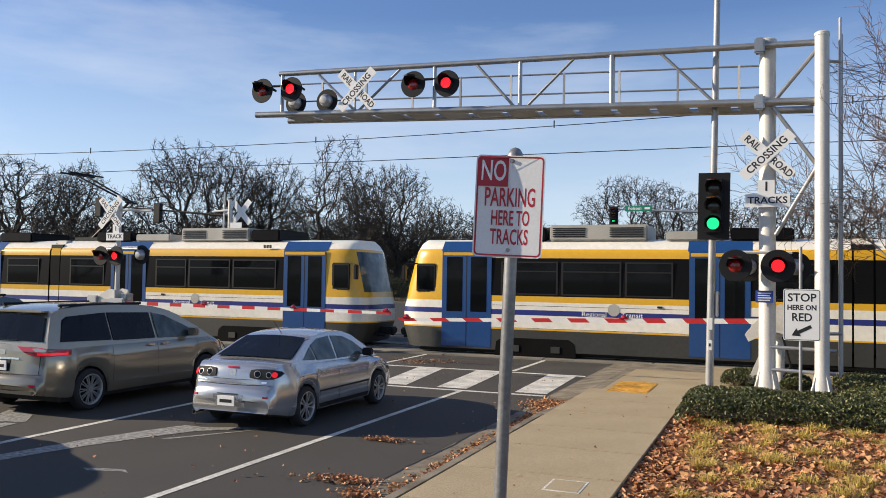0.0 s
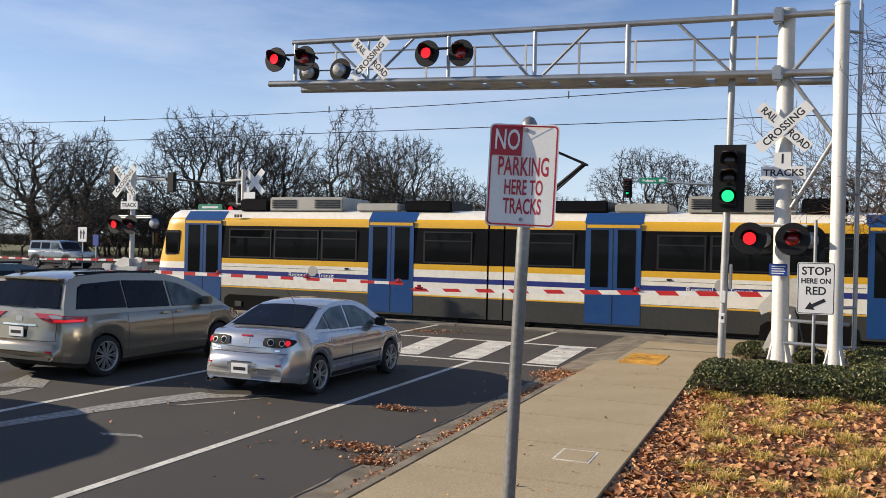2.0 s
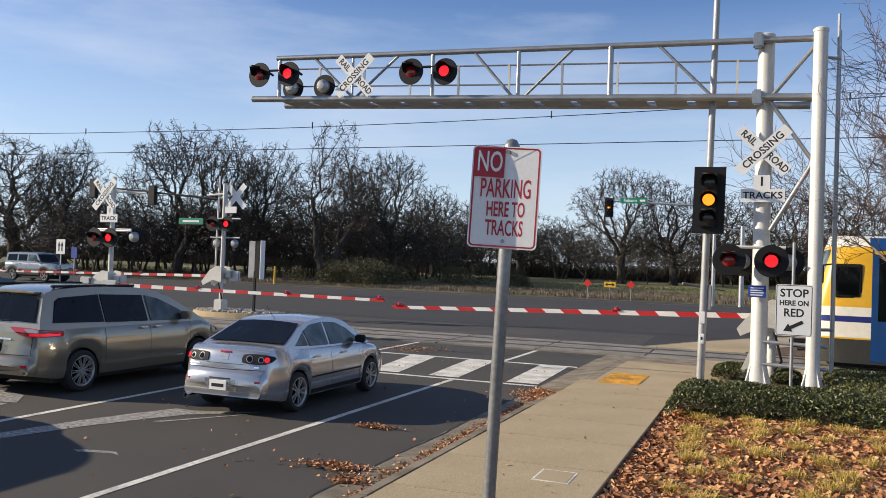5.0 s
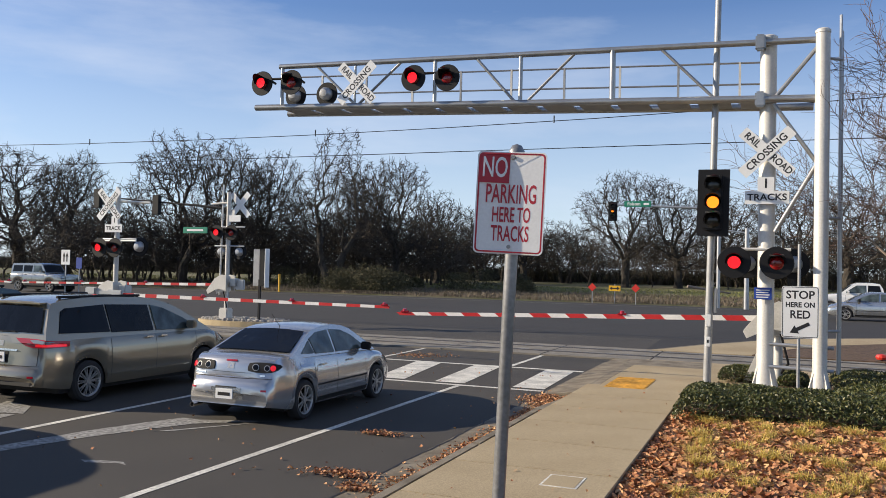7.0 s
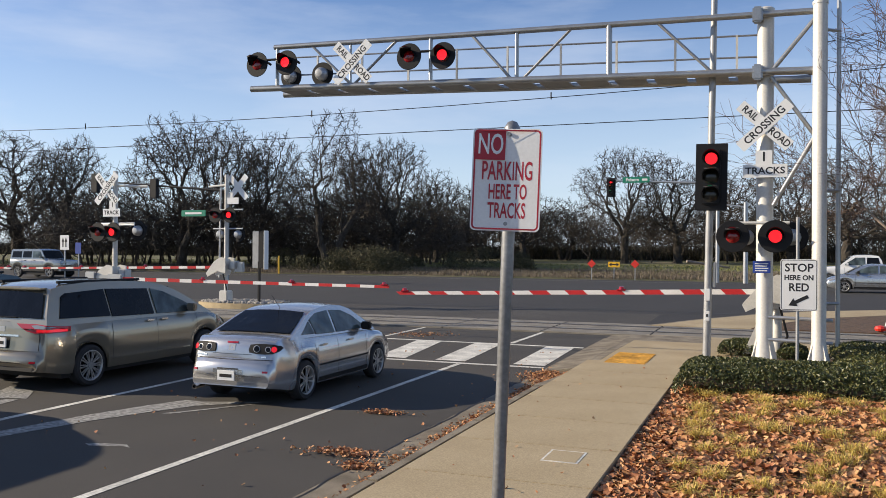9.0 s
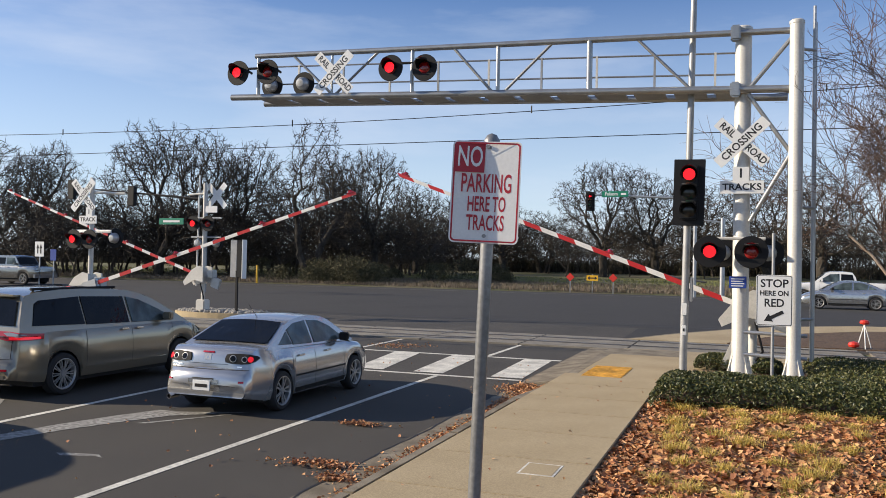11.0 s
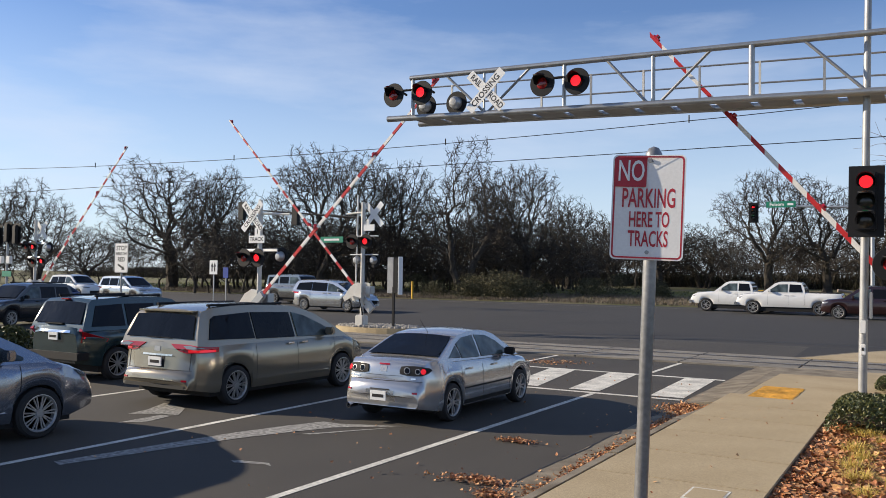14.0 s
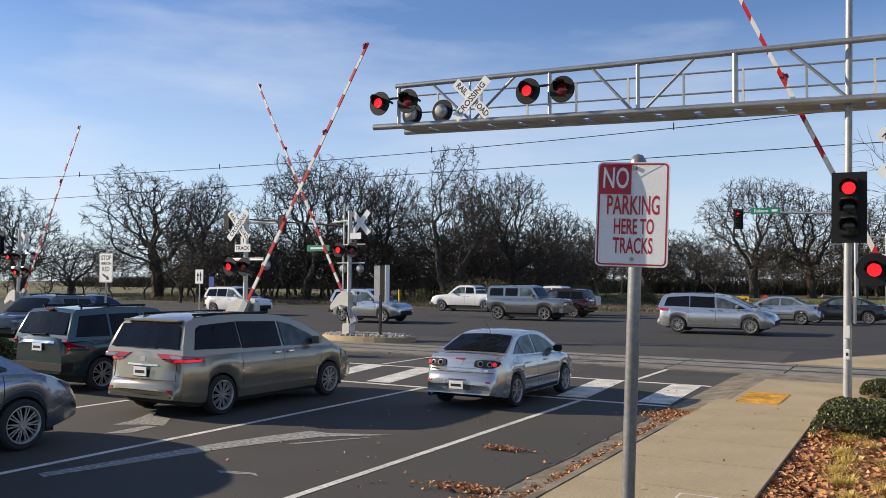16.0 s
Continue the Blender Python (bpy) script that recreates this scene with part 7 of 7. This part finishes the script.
def build_far_woods():
    sets = []
    for seed in (41, 52, 63, 71):
        parts = oak_meshes(seed, 11.0, 4.6, 2.4, 1, 14, 13, 0.6, 300, 2, 0.035, 1.5)
        sets.append((np.vstack([parts[0][0], parts[1][0]]), parts[0][1] + [tuple(i + len(parts[0][0]) for i in f) for f in parts[1][1]]))
    rnd = random.Random(9)
    # the first belt stands unseen behind the camera to darken reflections in the cars
    for name, count, near, far, tall in (("woods_behind", 14, 42, 70, (0.8, 1.1)), ("far_woods", 48, 118, 150, (0.55, 0.85)), ("far_thicket", 72, 96, 118, (0.36, 0.62)), ("woods_edge", 84, 84, 112, (0.58, 0.92)), ("woods_right", 54, 106, 128, (0.55, 0.85))):
        vs, fs, off = [], [], 0
        for k in range(count):
            a = radians(90 + 180 * (k + rnd.random()) / count if name == "woods_behind" else (20 + 27.5 * (k + rnd.random()) / count) if name == "woods_edge" else (-9 + 30 * (k + rnd.random()) / count) if name == "woods_right" else -24 + 90 * (k + rnd.random()) / count)
            d = rnd.uniform(near, far)
            x, y = -math.sin(a) * d, math.cos(a) * d
            v, f = sets[k % 4]
            s, c, r = rnd.uniform(*tall), 0, rnd.uniform(0, 6.28)
            rot = np.array([[math.cos(r), -math.sin(r), 0], [math.sin(r), math.cos(r), 0], [0, 0, 1]])
            vs.append((v * (s * 1.15, s * 1.15, s)) @ rot.T + (x, y, field(x, y) - 0.3))
            fs.extend([tuple(i + off for i in q) for q in f])
            off += len(v)
        ob = new(name, mesh_of(name, np.vstack(vs), fs, TWIG_HAZED))
        tagged(ob, "far belt of bare grey-brown trees and brush", "woods", "", "stuff")


def blades(rnd, n, place, size, droop, width, wind=0.0):
    """Thin bent blades; place() gives the foot of each."""
    vs, fs = [], []
    for k in range(n):
        x, y, z = place()
        a, h = rnd.uniform(0, 6.283), size * rnd.uniform(0.6, 1.25)
        w, o = width * rnd.uniform(0.7, 1.3), droop * rnd.uniform(0.3, 1.2) * h
        dx, dy = math.cos(a), math.sin(a)
        i = len(vs)
        vs += [(x - dy * w, y + dx * w, z), (x + dy * w, y - dx * w, z), (x + dx * o * 0.4 + dy * w * 0.7, y + dy * o * 0.4 - dx * w * 0.7, z + h * 0.62), (x + dx * o * 0.4 - dy * w * 0.7, y + dy * o * 0.4 + dx * w * 0.7, z + h * 0.62), (x + dx * o, y + dy * o, z + h * (1 - 0.35 * droop))]
        fs += [(i, i + 1, i + 2, i + 3), (i + 3, i + 2, i + 4)]
    return vs, fs


def leaf_cards(rnd, n, place, size, curl=0.3, flat=0.0):
    """Small pointed, folded leaves turned every way, or lying down where flat is 1."""
    vs, fs = [], []
    for k in range(n):
        c = Vector(place())
        s = size * rnd.uniform(0.6, 1.35)
        if rnd.random() < flat:
            e = Euler((rnd.gauss(0, 0.35), rnd.gauss(0, 0.35), rnd.uniform(0, 6.28)))
        else:
            e = Euler((rnd.uniform(-1.2, 1.2), rnd.uniform(-1.2, 1.2), rnd.uniform(0, 6.28)))
        m = e.to_matrix()
        u = curl * s * rnd.uniform(0.3, 1.4)
        i = len(vs)
        for p in ((-s, 0, 0), (-0.25 * s, -0.5 * s, u), (s, 0, 0.1 * s), (-0.25 * s, 0.5 * s, u)):
            vs.append(tuple(c + m @ Vector(p)))
        fs += [(i, i + 1, i + 2), (i, i + 2, i + 3)]
    return vs, fs


def ragged_leaves(rnd, n, place, size):
    """Dry lobed leaves lying about, each with a curled outline of seven points."""
    vs, fs = [], []
    for k in range(n):
        c = Vector(place())
        s = size * rnd.uniform(0.5, 1.4)
        m = Euler((rnd.gauss(0, 0.45), rnd.gauss(0, 0.45), rnd.uniform(0, 6.28))).to_matrix()
        i, fold = len(vs), rnd.uniform(0.0, 0.5)
        ring = [(math.cos(q * 0.8976) * (1.0 if q % 2 else 0.68), math.sin(q * 0.8976) * (0.85 if q % 2 else 0.6)) for q in range(7)]
        vs.append(tuple(c))
        for x, y in ring:
            vs.append(tuple(c + m @ Vector((x * s, y * s, fold * s * abs(y) + rnd.uniform(0, 0.12) * s))))
        fs += [(i, i + 1 + q, i + 1 + (q + 1) % 7) for q in range(7)]
    return vs, fs


def stuff(name, vf, mat, label, category):
    return tagged(new(name, mesh_of(name, vf[0], vf[1], mat)), label, category, "", "stuff")


def build_hedges():
    rnd = random.Random(11)
    for x0, x1, y0, y1, h, n in ((-1.35, 3.4, 13.0, 15.0, 0.48, 26000), (-1.0, 0.0, 18.3, 19.4, 0.36, 3500), (0.15, 0.75, 18.0, 19.4, 0.36, 2400), (1.15, 5.0, 15.0, 19.5, 0.40, 20000)):
        hedge = thing("hedge", pose(0, 0, 0.12), "low clipped dark green hedge with glossy leaves", "hedge", "low hedges")

        def top(x, y):
            e = min((x - x0) / 0.3, (x1 - x) / 0.3, (y - y0) / 0.3, (y1 - y) / 0.3, 1.0)
            return h * (0.45 + 0.55 * math.sqrt(max(e, 0.0))) * (0.88 + 0.22 * noise.noise(Vector((x * 1.6, y * 1.6, h))))

        def place():
            x, y = rnd.uniform(x0, x1), rnd.uniform(y0, y1)
            t = top(x, y)
            return (x, y, t * (1 - 0.75 * rnd.random() ** 2.2))
        leaves = new("leaves", mesh_of("leaves", *leaf_cards(rnd, int(n * 1.4), place, 0.028, 0.35), SHRUB_LEAF))
        leaves.parent = hedge
        tagged(leaves, "small glossy dark green leaves", "", "", "stuff")
        core, rows = bmesh.new(), []
        nx, ny = max(3, int((x1 - x0) / 0.25)), max(3, int((y1 - y0) / 0.25))
        for i in range(nx + 1):
            rows.append([core.verts.new((x0 + 0.06 + (x1 - x0 - 0.12) * i / nx, y0 + 0.06 + (y1 - y0 - 0.12) * j / ny, 0.6 * top(x0 + 0.06 + (x1 - x0 - 0.12) * i / nx, y0 + 0.06 + (y1 - y0 - 0.12) * j / ny))) for j in range(ny + 1)])
        for a, b in zip(rows, rows[1:]):
            for j in range(ny):
                core.faces.new((a[j], a[j + 1], b[j + 1], b[j]))
        part("branchwork", core, SOIL, hedge, "dark tangle of twigs")
    # shrubs on the median
    for x, y, r in ((-19.8, 15.8, 0.75), (-19.2, 14.2, 0.7), (-20.2, 12.8, 0.8), (-19.0, 11.2, 0.7), (-20.0, 9.6, 0.75)):
        sh = thing("shrub", pose(x, y, 0.15), "round dark green shrub on the median", "shrub", "median shrubs")

        def ball():
            a, b, q = rnd.uniform(0, 6.28), rnd.uniform(0, 1.5), r * rnd.random() ** 0.35
            return (q * math.cos(a) * math.cos(b), q * math.sin(a) * math.cos(b), 0.05 + 0.85 * q * math.sin(b))
        ob = new("leaves", mesh_of("leaves", *leaf_cards(rnd, 2200, ball, 0.06, 0.3), SHRUB_LEAF))
        ob.parent = sh
        part("stem", rod((0, 0, 0), (0, 0, r * 0.5), 0.05, sides=6), BARK, sh)


def build_leaf_bed():
    rnd = random.Random(17)
    bed = bmesh.new()
    rows = []
    for i in range(41):
        x = WALK_X + 0.02 + 6.4 * i / 40
        rows.append([bed.verts.new((x, -6 + 25.6 * j / 80, 0.035 + 0.03 * noise.noise(Vector((x * 1.3, j * 0.4, 0))) + min(0.11, 0.08 * (x - WALK_X)))) for j in range(81)])
    for a, b in zip(rows, rows[1:]):
        for j in range(80):
            bed.faces.new((a[j], a[j + 1], b[j + 1], b[j]))
    setting("planting_bed", bed, SOIL, "dark soil bed beside the pavement under dry leaves", "soil", 60)

    def height(x):
        return 0.04 + min(0.11, 0.08 * (x - WALK_X))

    def spot():
        while True:
            x, y = rnd.uniform(WALK_X + 0.02, 4.2), rnd.uniform(6.0, 14.2)
            if rnd.random() < 0.55 + 0.45 * noise.noise(Vector((x * 1.1, y * 1.1, 3))):
                return (x, y, height(x) + rnd.uniform(0.01, 0.08))
    stuff("fallen_leaves", ragged_leaves(rnd, 34000, spot, 0.042), DRY_LEAF, "thick litter of dry brown lobed leaves on the bed", "leaves")

    def rim():
        return (WALK_X + abs(rnd.gauss(0, 0.25)) + 0.02, rnd.uniform(5.0, 19.0), 0.07 + rnd.uniform(0.0, 0.05))
    stuff("fallen_leaves", ragged_leaves(rnd, 2200, rim, 0.036), DRY_LEAF, "dry brown leaves along the pavement edge", "leaves")
    vs, fs = [], []
    centres = []
    for k in range(1500):
        c = (rnd.uniform(WALK_X + 0.6, 4.2), rnd.uniform(6.3, 13.0))
        if all((c[0] - q[0]) ** 2 + (c[1] - q[1]) ** 2 > 0.23 for q in centres):
            centres.append(c)
    for cx, cy in centres:
        r = rnd.uniform(0.06, 0.14)
        v, f = blades(rnd, int(1700 * r), lambda: (cx + rnd.gauss(0, r * 0.55), cy + rnd.gauss(0, r * 0.55), height(cx)), 0.16 + 0.6 * r, 1.25, 0.0028)
        n = len(vs)
        vs += v
        fs += [tuple(i + n for i in q) for q in f]
    stuff("grass_tufts", (vs, fs), GRASS_TUFT, "yellow-green tufts of ornamental grass among dry leaves", "grass")

    drifts = [(-3.6, 8.6, 0.10, 1.3), (-3.6, 10.4, 0.10, 0.9), (-3.58, 12.2, 0.10, 1.1), (-3.6, 13.8, 0.13, 0.9), (-3.8, 14.9, 0.2, 0.35), (-4.42, 8.28, 0.26, 0.09), (-4.35, 8.35, 0.12, 0.07), (-4.0, 7.85, 0.12, 0.1), (-5.0, 10.6, 0.14, 0.06), (-8.8, 20.9, 0.45, 0.35)]
    drifts += drifts[:5] * 2

    def drift():
        x, y, sx, sy = rnd.choice(drifts)
        x = min(rnd.gauss(x, sx), -3.52)
        return (x, rnd.gauss(y, sy), 0.015 + rnd.uniform(0, 0.03))
    stuff("fallen_leaves", ragged_leaves(rnd, 5200, drift, 0.024), DRY_LEAF, "drifts of dry brown leaves in the gutter", "leaves")

    def loose():
        x, y = rnd.uniform(-9, -1.5), rnd.uniform(6.5, 19)
        return (x, y, (0.158 if x > -3.35 else 0.015) + 0.004)
    stuff("fallen_leaves", ragged_leaves(rnd, 220, loose, 0.022), DRY_LEAF, "single dry leaves scattered on pavement and road", "leaves")


def build_field():
    rnd = random.Random(23)

    def verge():
        y = 61.0 + 14.0 * rnd.random() ** 1.3
        x = rnd.uniform(-75, 30)
        return (x, y, field(x, y) - 0.02)
    vs, fs = blades(rnd, 52000, verge, 0.36, 1.0, 0.016)
    stuff("dry_grass", (vs, fs), DRY_GRASS, "tall dry winter grass at the edge of the field", "grass")
    # leafy thicket below the oaks
    clumps = [(-rnd.uniform(20, 45), rnd.uniform(70, 78), rnd.uniform(0.8, 1.8)) for k in range(14)] + [(-rnd.uniform(28.5, 39.5), rnd.uniform(62.5, 67), rnd.uniform(0.9, 2.2)) for k in range(14)]

    def bush():
        x, y, r = rnd.choice(clumps)
        a, b, q = rnd.uniform(0, 6.28), rnd.uniform(0, 1.5), r * rnd.random() ** 0.4
        return (x + 1.3 * q * math.cos(a) * math.cos(b), y + q * math.sin(a) * math.cos(b), field(x, y) + 1.25 * q * math.sin(b))
    stuff("thicket", leaf_cards(rnd, 34000, bush, 0.085, 0.3), BUSH_FAR, "olive-brown leafy thicket under the oaks", "bushes")

    def green():
        x, y = rnd.uniform(-95, 40), rnd.uniform(67, 92)
        return (x, y, field(x, y) - 0.02)
    stuff("green_grass", blades(rnd, 22000, green, 0.18, 0.9, 0.04), GREEN_GRASS, "short green winter grass between the trees", "grass")
    def brush():
        while True:
            x, y = rnd.uniform(-150, 45), rnd.uniform(110, 126)
            if rnd.random() < 0.5 + 0.9 * noise.noise(Vector((x * 0.11, y * 0.15, 7))):
                return (x, y, field(x, y) - 0.05)
    stuff("brush", blades(rnd, 36000, brush, 2.5, 0.9, 0.045), BRUSH, "tangled brown brush between the far trunks", "bushes")
    log = thing("fallen_branch", pose(-5.0, 76, field(-5, 76) + 0.5, 0, 12, 30), "pale fallen dead branch lying in the field", "branch")
    part("log", rod((-2, 0, 0), (2, 0, 0.3), 0.13, 0.07, 8), BARK_PALE, log)
    part("limb", rod((0, 0, 0.1), (0.8, 0.7, 1.0), 0.07, 0.03, 6), BARK_PALE, log)


def build_myrtle():
    trunk, crown = tree_meshes(77, MYRTLE, 2.1, 0.062, 5)
    t = thing("crape_myrtle", pose(3.55, 18.6, 0.1), "bare multi-stemmed ornamental tree with pale trunks and reddish twigs", "tree")
    t.scale = [6.7 / np.percentile(crown[0][:, 2], 99)] * 3
    for nm, vf, mt in (("trunk", trunk, BARK_PALE), ("crown", crown, TWIG_RED)):
        ob = new(nm, mesh_of(nm, *vf, mt))
        ob.parent = t


build_oaks()
build_far_woods()
build_hedges()
build_leaf_bed()
build_field()
build_myrtle()


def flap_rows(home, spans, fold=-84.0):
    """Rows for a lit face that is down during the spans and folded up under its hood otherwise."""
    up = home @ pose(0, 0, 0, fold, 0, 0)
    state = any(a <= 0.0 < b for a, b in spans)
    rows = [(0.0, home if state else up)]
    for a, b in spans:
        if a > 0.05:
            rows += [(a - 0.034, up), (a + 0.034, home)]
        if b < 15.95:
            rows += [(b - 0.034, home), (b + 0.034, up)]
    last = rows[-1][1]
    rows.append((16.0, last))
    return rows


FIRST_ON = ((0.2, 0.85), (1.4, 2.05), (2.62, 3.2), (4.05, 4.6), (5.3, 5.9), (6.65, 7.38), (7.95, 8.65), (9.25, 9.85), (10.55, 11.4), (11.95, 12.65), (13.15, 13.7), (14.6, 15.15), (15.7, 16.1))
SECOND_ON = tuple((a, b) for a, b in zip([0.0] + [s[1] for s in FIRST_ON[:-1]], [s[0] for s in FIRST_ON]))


def motions():
    # seconds and the middle of the rear car along the track; the front car runs 26.8 m ahead
    run = ((0.0, -24.66), (0.5, -20.3), (1.0, -16.15), (1.5, -11.95), (2.0, -7.95), (2.5, -3.95), (3.0, -0.2), (3.5, 3.55), (4.0, 7.05),
           (5.0, 13.9), (6.3, 22.6), (8.0, 34.0), (16.0, 88.0))
    for car, ahead in ((train_rear, 0.0), (train_front, 26.8)):
        walk(car, [(t, pose(x + ahead, TRACK_Y, lift(TRACK_Y) - 0.02)) for t, x in run])
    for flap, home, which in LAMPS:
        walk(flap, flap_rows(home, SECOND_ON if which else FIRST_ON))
    for flap, home, k in SIGNALS:
        walk(flap, flap_rows(home, (((7.15, 16.1),), ((3.75, 7.15),), ((0.0, 3.75),))[k]))
    for arm, pivot, sign, angles in GATES:
        walk(arm, [(t, pose(*pivot, 0, -sign * a, 0)) for t, a in angles])
    # the sedan rolls off once the gates rise
    start = ((0.0, 12.33), (13.2, 12.33), (13.5, 12.47), (14.0, 12.75), (14.5, 13.2), (15.0, 13.8), (15.5, 14.66), (16.0, 15.65))
    drive(sedan, [(t, -7.36, y, 0.0, 0.0) for t, y in start], 0.30)
    for thing_ob, rows in FAR_RUNS:
        drive(thing_ob, rows, 0.0)


def drive(car, rows, radius):
    """Key a vehicle along (seconds, x, y, z, heading) and roll its wheels."""
    walk(car, [(t, pose(x, y, z, 0, 0, h)) for t, x, y, z, h in rows])
    if radius <= 0:
        return
    for wheel in [o for o in car.children if o.name.startswith("wheel")]:
        place = wheel.location.copy()
        out, t = [], 0.0
        while t <= 16.0:
            y = curve_at([(r[0], r[2]) for r in rows], t)
            out.append((t, pose(*place, -math.degrees((y - rows[0][2]) / radius), 0, 0)))
            t = round(t + (0.1 if t >= 13.5 else 0.5), 2)
        walk(wheel, out)


def along(car, y, z, heading, run):
    return car, [(t, x, y, z, heading) for t, x in run]


FAR_RUNS = (
    along(silver_van, 38.0, 0.26, -90, ((0.0, -165.0), (11.5, -52.0), (12.0, -47.0), (12.5, -41.5), (13.0, -37.6), (13.5, -33.5), (14.0, -29.3), (14.5, -24.1), (15.0, -19.1), (15.5, -13.6), (16.0, -7.6))),
    along(boxy, 44.0, 0.3, -90, ((0.0, -46.8), (12.2, -46.8), (13.0, -44.5), (13.5, -41.0), (14.0, -36.9), (14.5, -32.6), (15.0, -28.3), (15.5, -24.1), (16.0, -19.2))),
    along(tan_suv, 37.5, 0.26, -90, ((0.0, -170.0), (12.5, -58.0), (13.5, -50.0), (14.5, -42.0), (15.0, -37.8), (15.5, -32.0), (16.0, -25.6))),
    along(white_suv, 40.0, 0.28, -90, ((0.0, -160.0), (12.5, -66.0), (13.5, -58.0), (14.5, -51.0), (15.0, -45.4), (16.0, -37.5))),
    along(blue_sedan, 30.0, 0.1, -90, ((0.0, -120.0), (12.5, -52.0), (13.5, -45.0), (14.5, -42.4), (15.0, -41.5), (16.0, -38.5))),
    along(truck_a, 55.5, 0.3, 90, ((0.0, 5.2), (11.8, 5.2), (12.3, 3.2), (13.0, -2.3), (13.5, -7.2), (14.0, -10.6), (14.5, -14.5), (15.0, -18.8), (16.0, -29.0))),
    along(truck_b, 53.0, 0.3, 90, ((0.0, 14.0), (12.0, 13.0), (13.0, 0.2), (13.5, -4.3), (14.0, -7.3), (14.5, -10.5), (15.0, -14.3), (16.0, -21.2))),
    along(maroon, 49.5, 0.3, 90, ((0.0, 40.0), (12.5, 12.0), (14.0, -3.0), (14.5, -6.7), (15.0, -10.9), (15.5, -15.6), (16.0, -19.6))),
    along(far_sedan, 48.0, 0.3, 90, ((0.0, 4.9), (12.2, 4.9), (14.0, 4.0), (15.0, 1.5), (15.5, -2.4), (16.0, -6.5))),
    along(black_sedan, 51.0, 0.3, 90, ((0.0, 60.0), (12.5, 34.0), (15.0, 8.0), (15.5, 2.0), (16.0, -3.5))),
    (dark_suv, [(0.0, -95.0, 31.5, 0.14, -90), (12.3, -48.0, 31.5, 0.14, -90), (13.0, -38.5, 29.5, 0.08, -125), (13.5, -35.2, 25.6, 0.03, -150), (14.0, -33.2, 21.5, 0.01, -168), (14.5, -32.0, 17.5, 0.0, -178), (16.0, -31.0, 7.0, 0.0, -180)]),
    (grey_suv, [(0.0, -130.0, 31.5, 0.14, -90), (14.3, -58.0, 31.5, 0.14, -90), (15.1, -38.0, 28.0, 0.06, -125), (15.5, -32.5, 24.0, 0.02, -150), (16.0, -29.4, 20.6, 0.0, -165)]),
)
build_pavement_slabs()
motions()
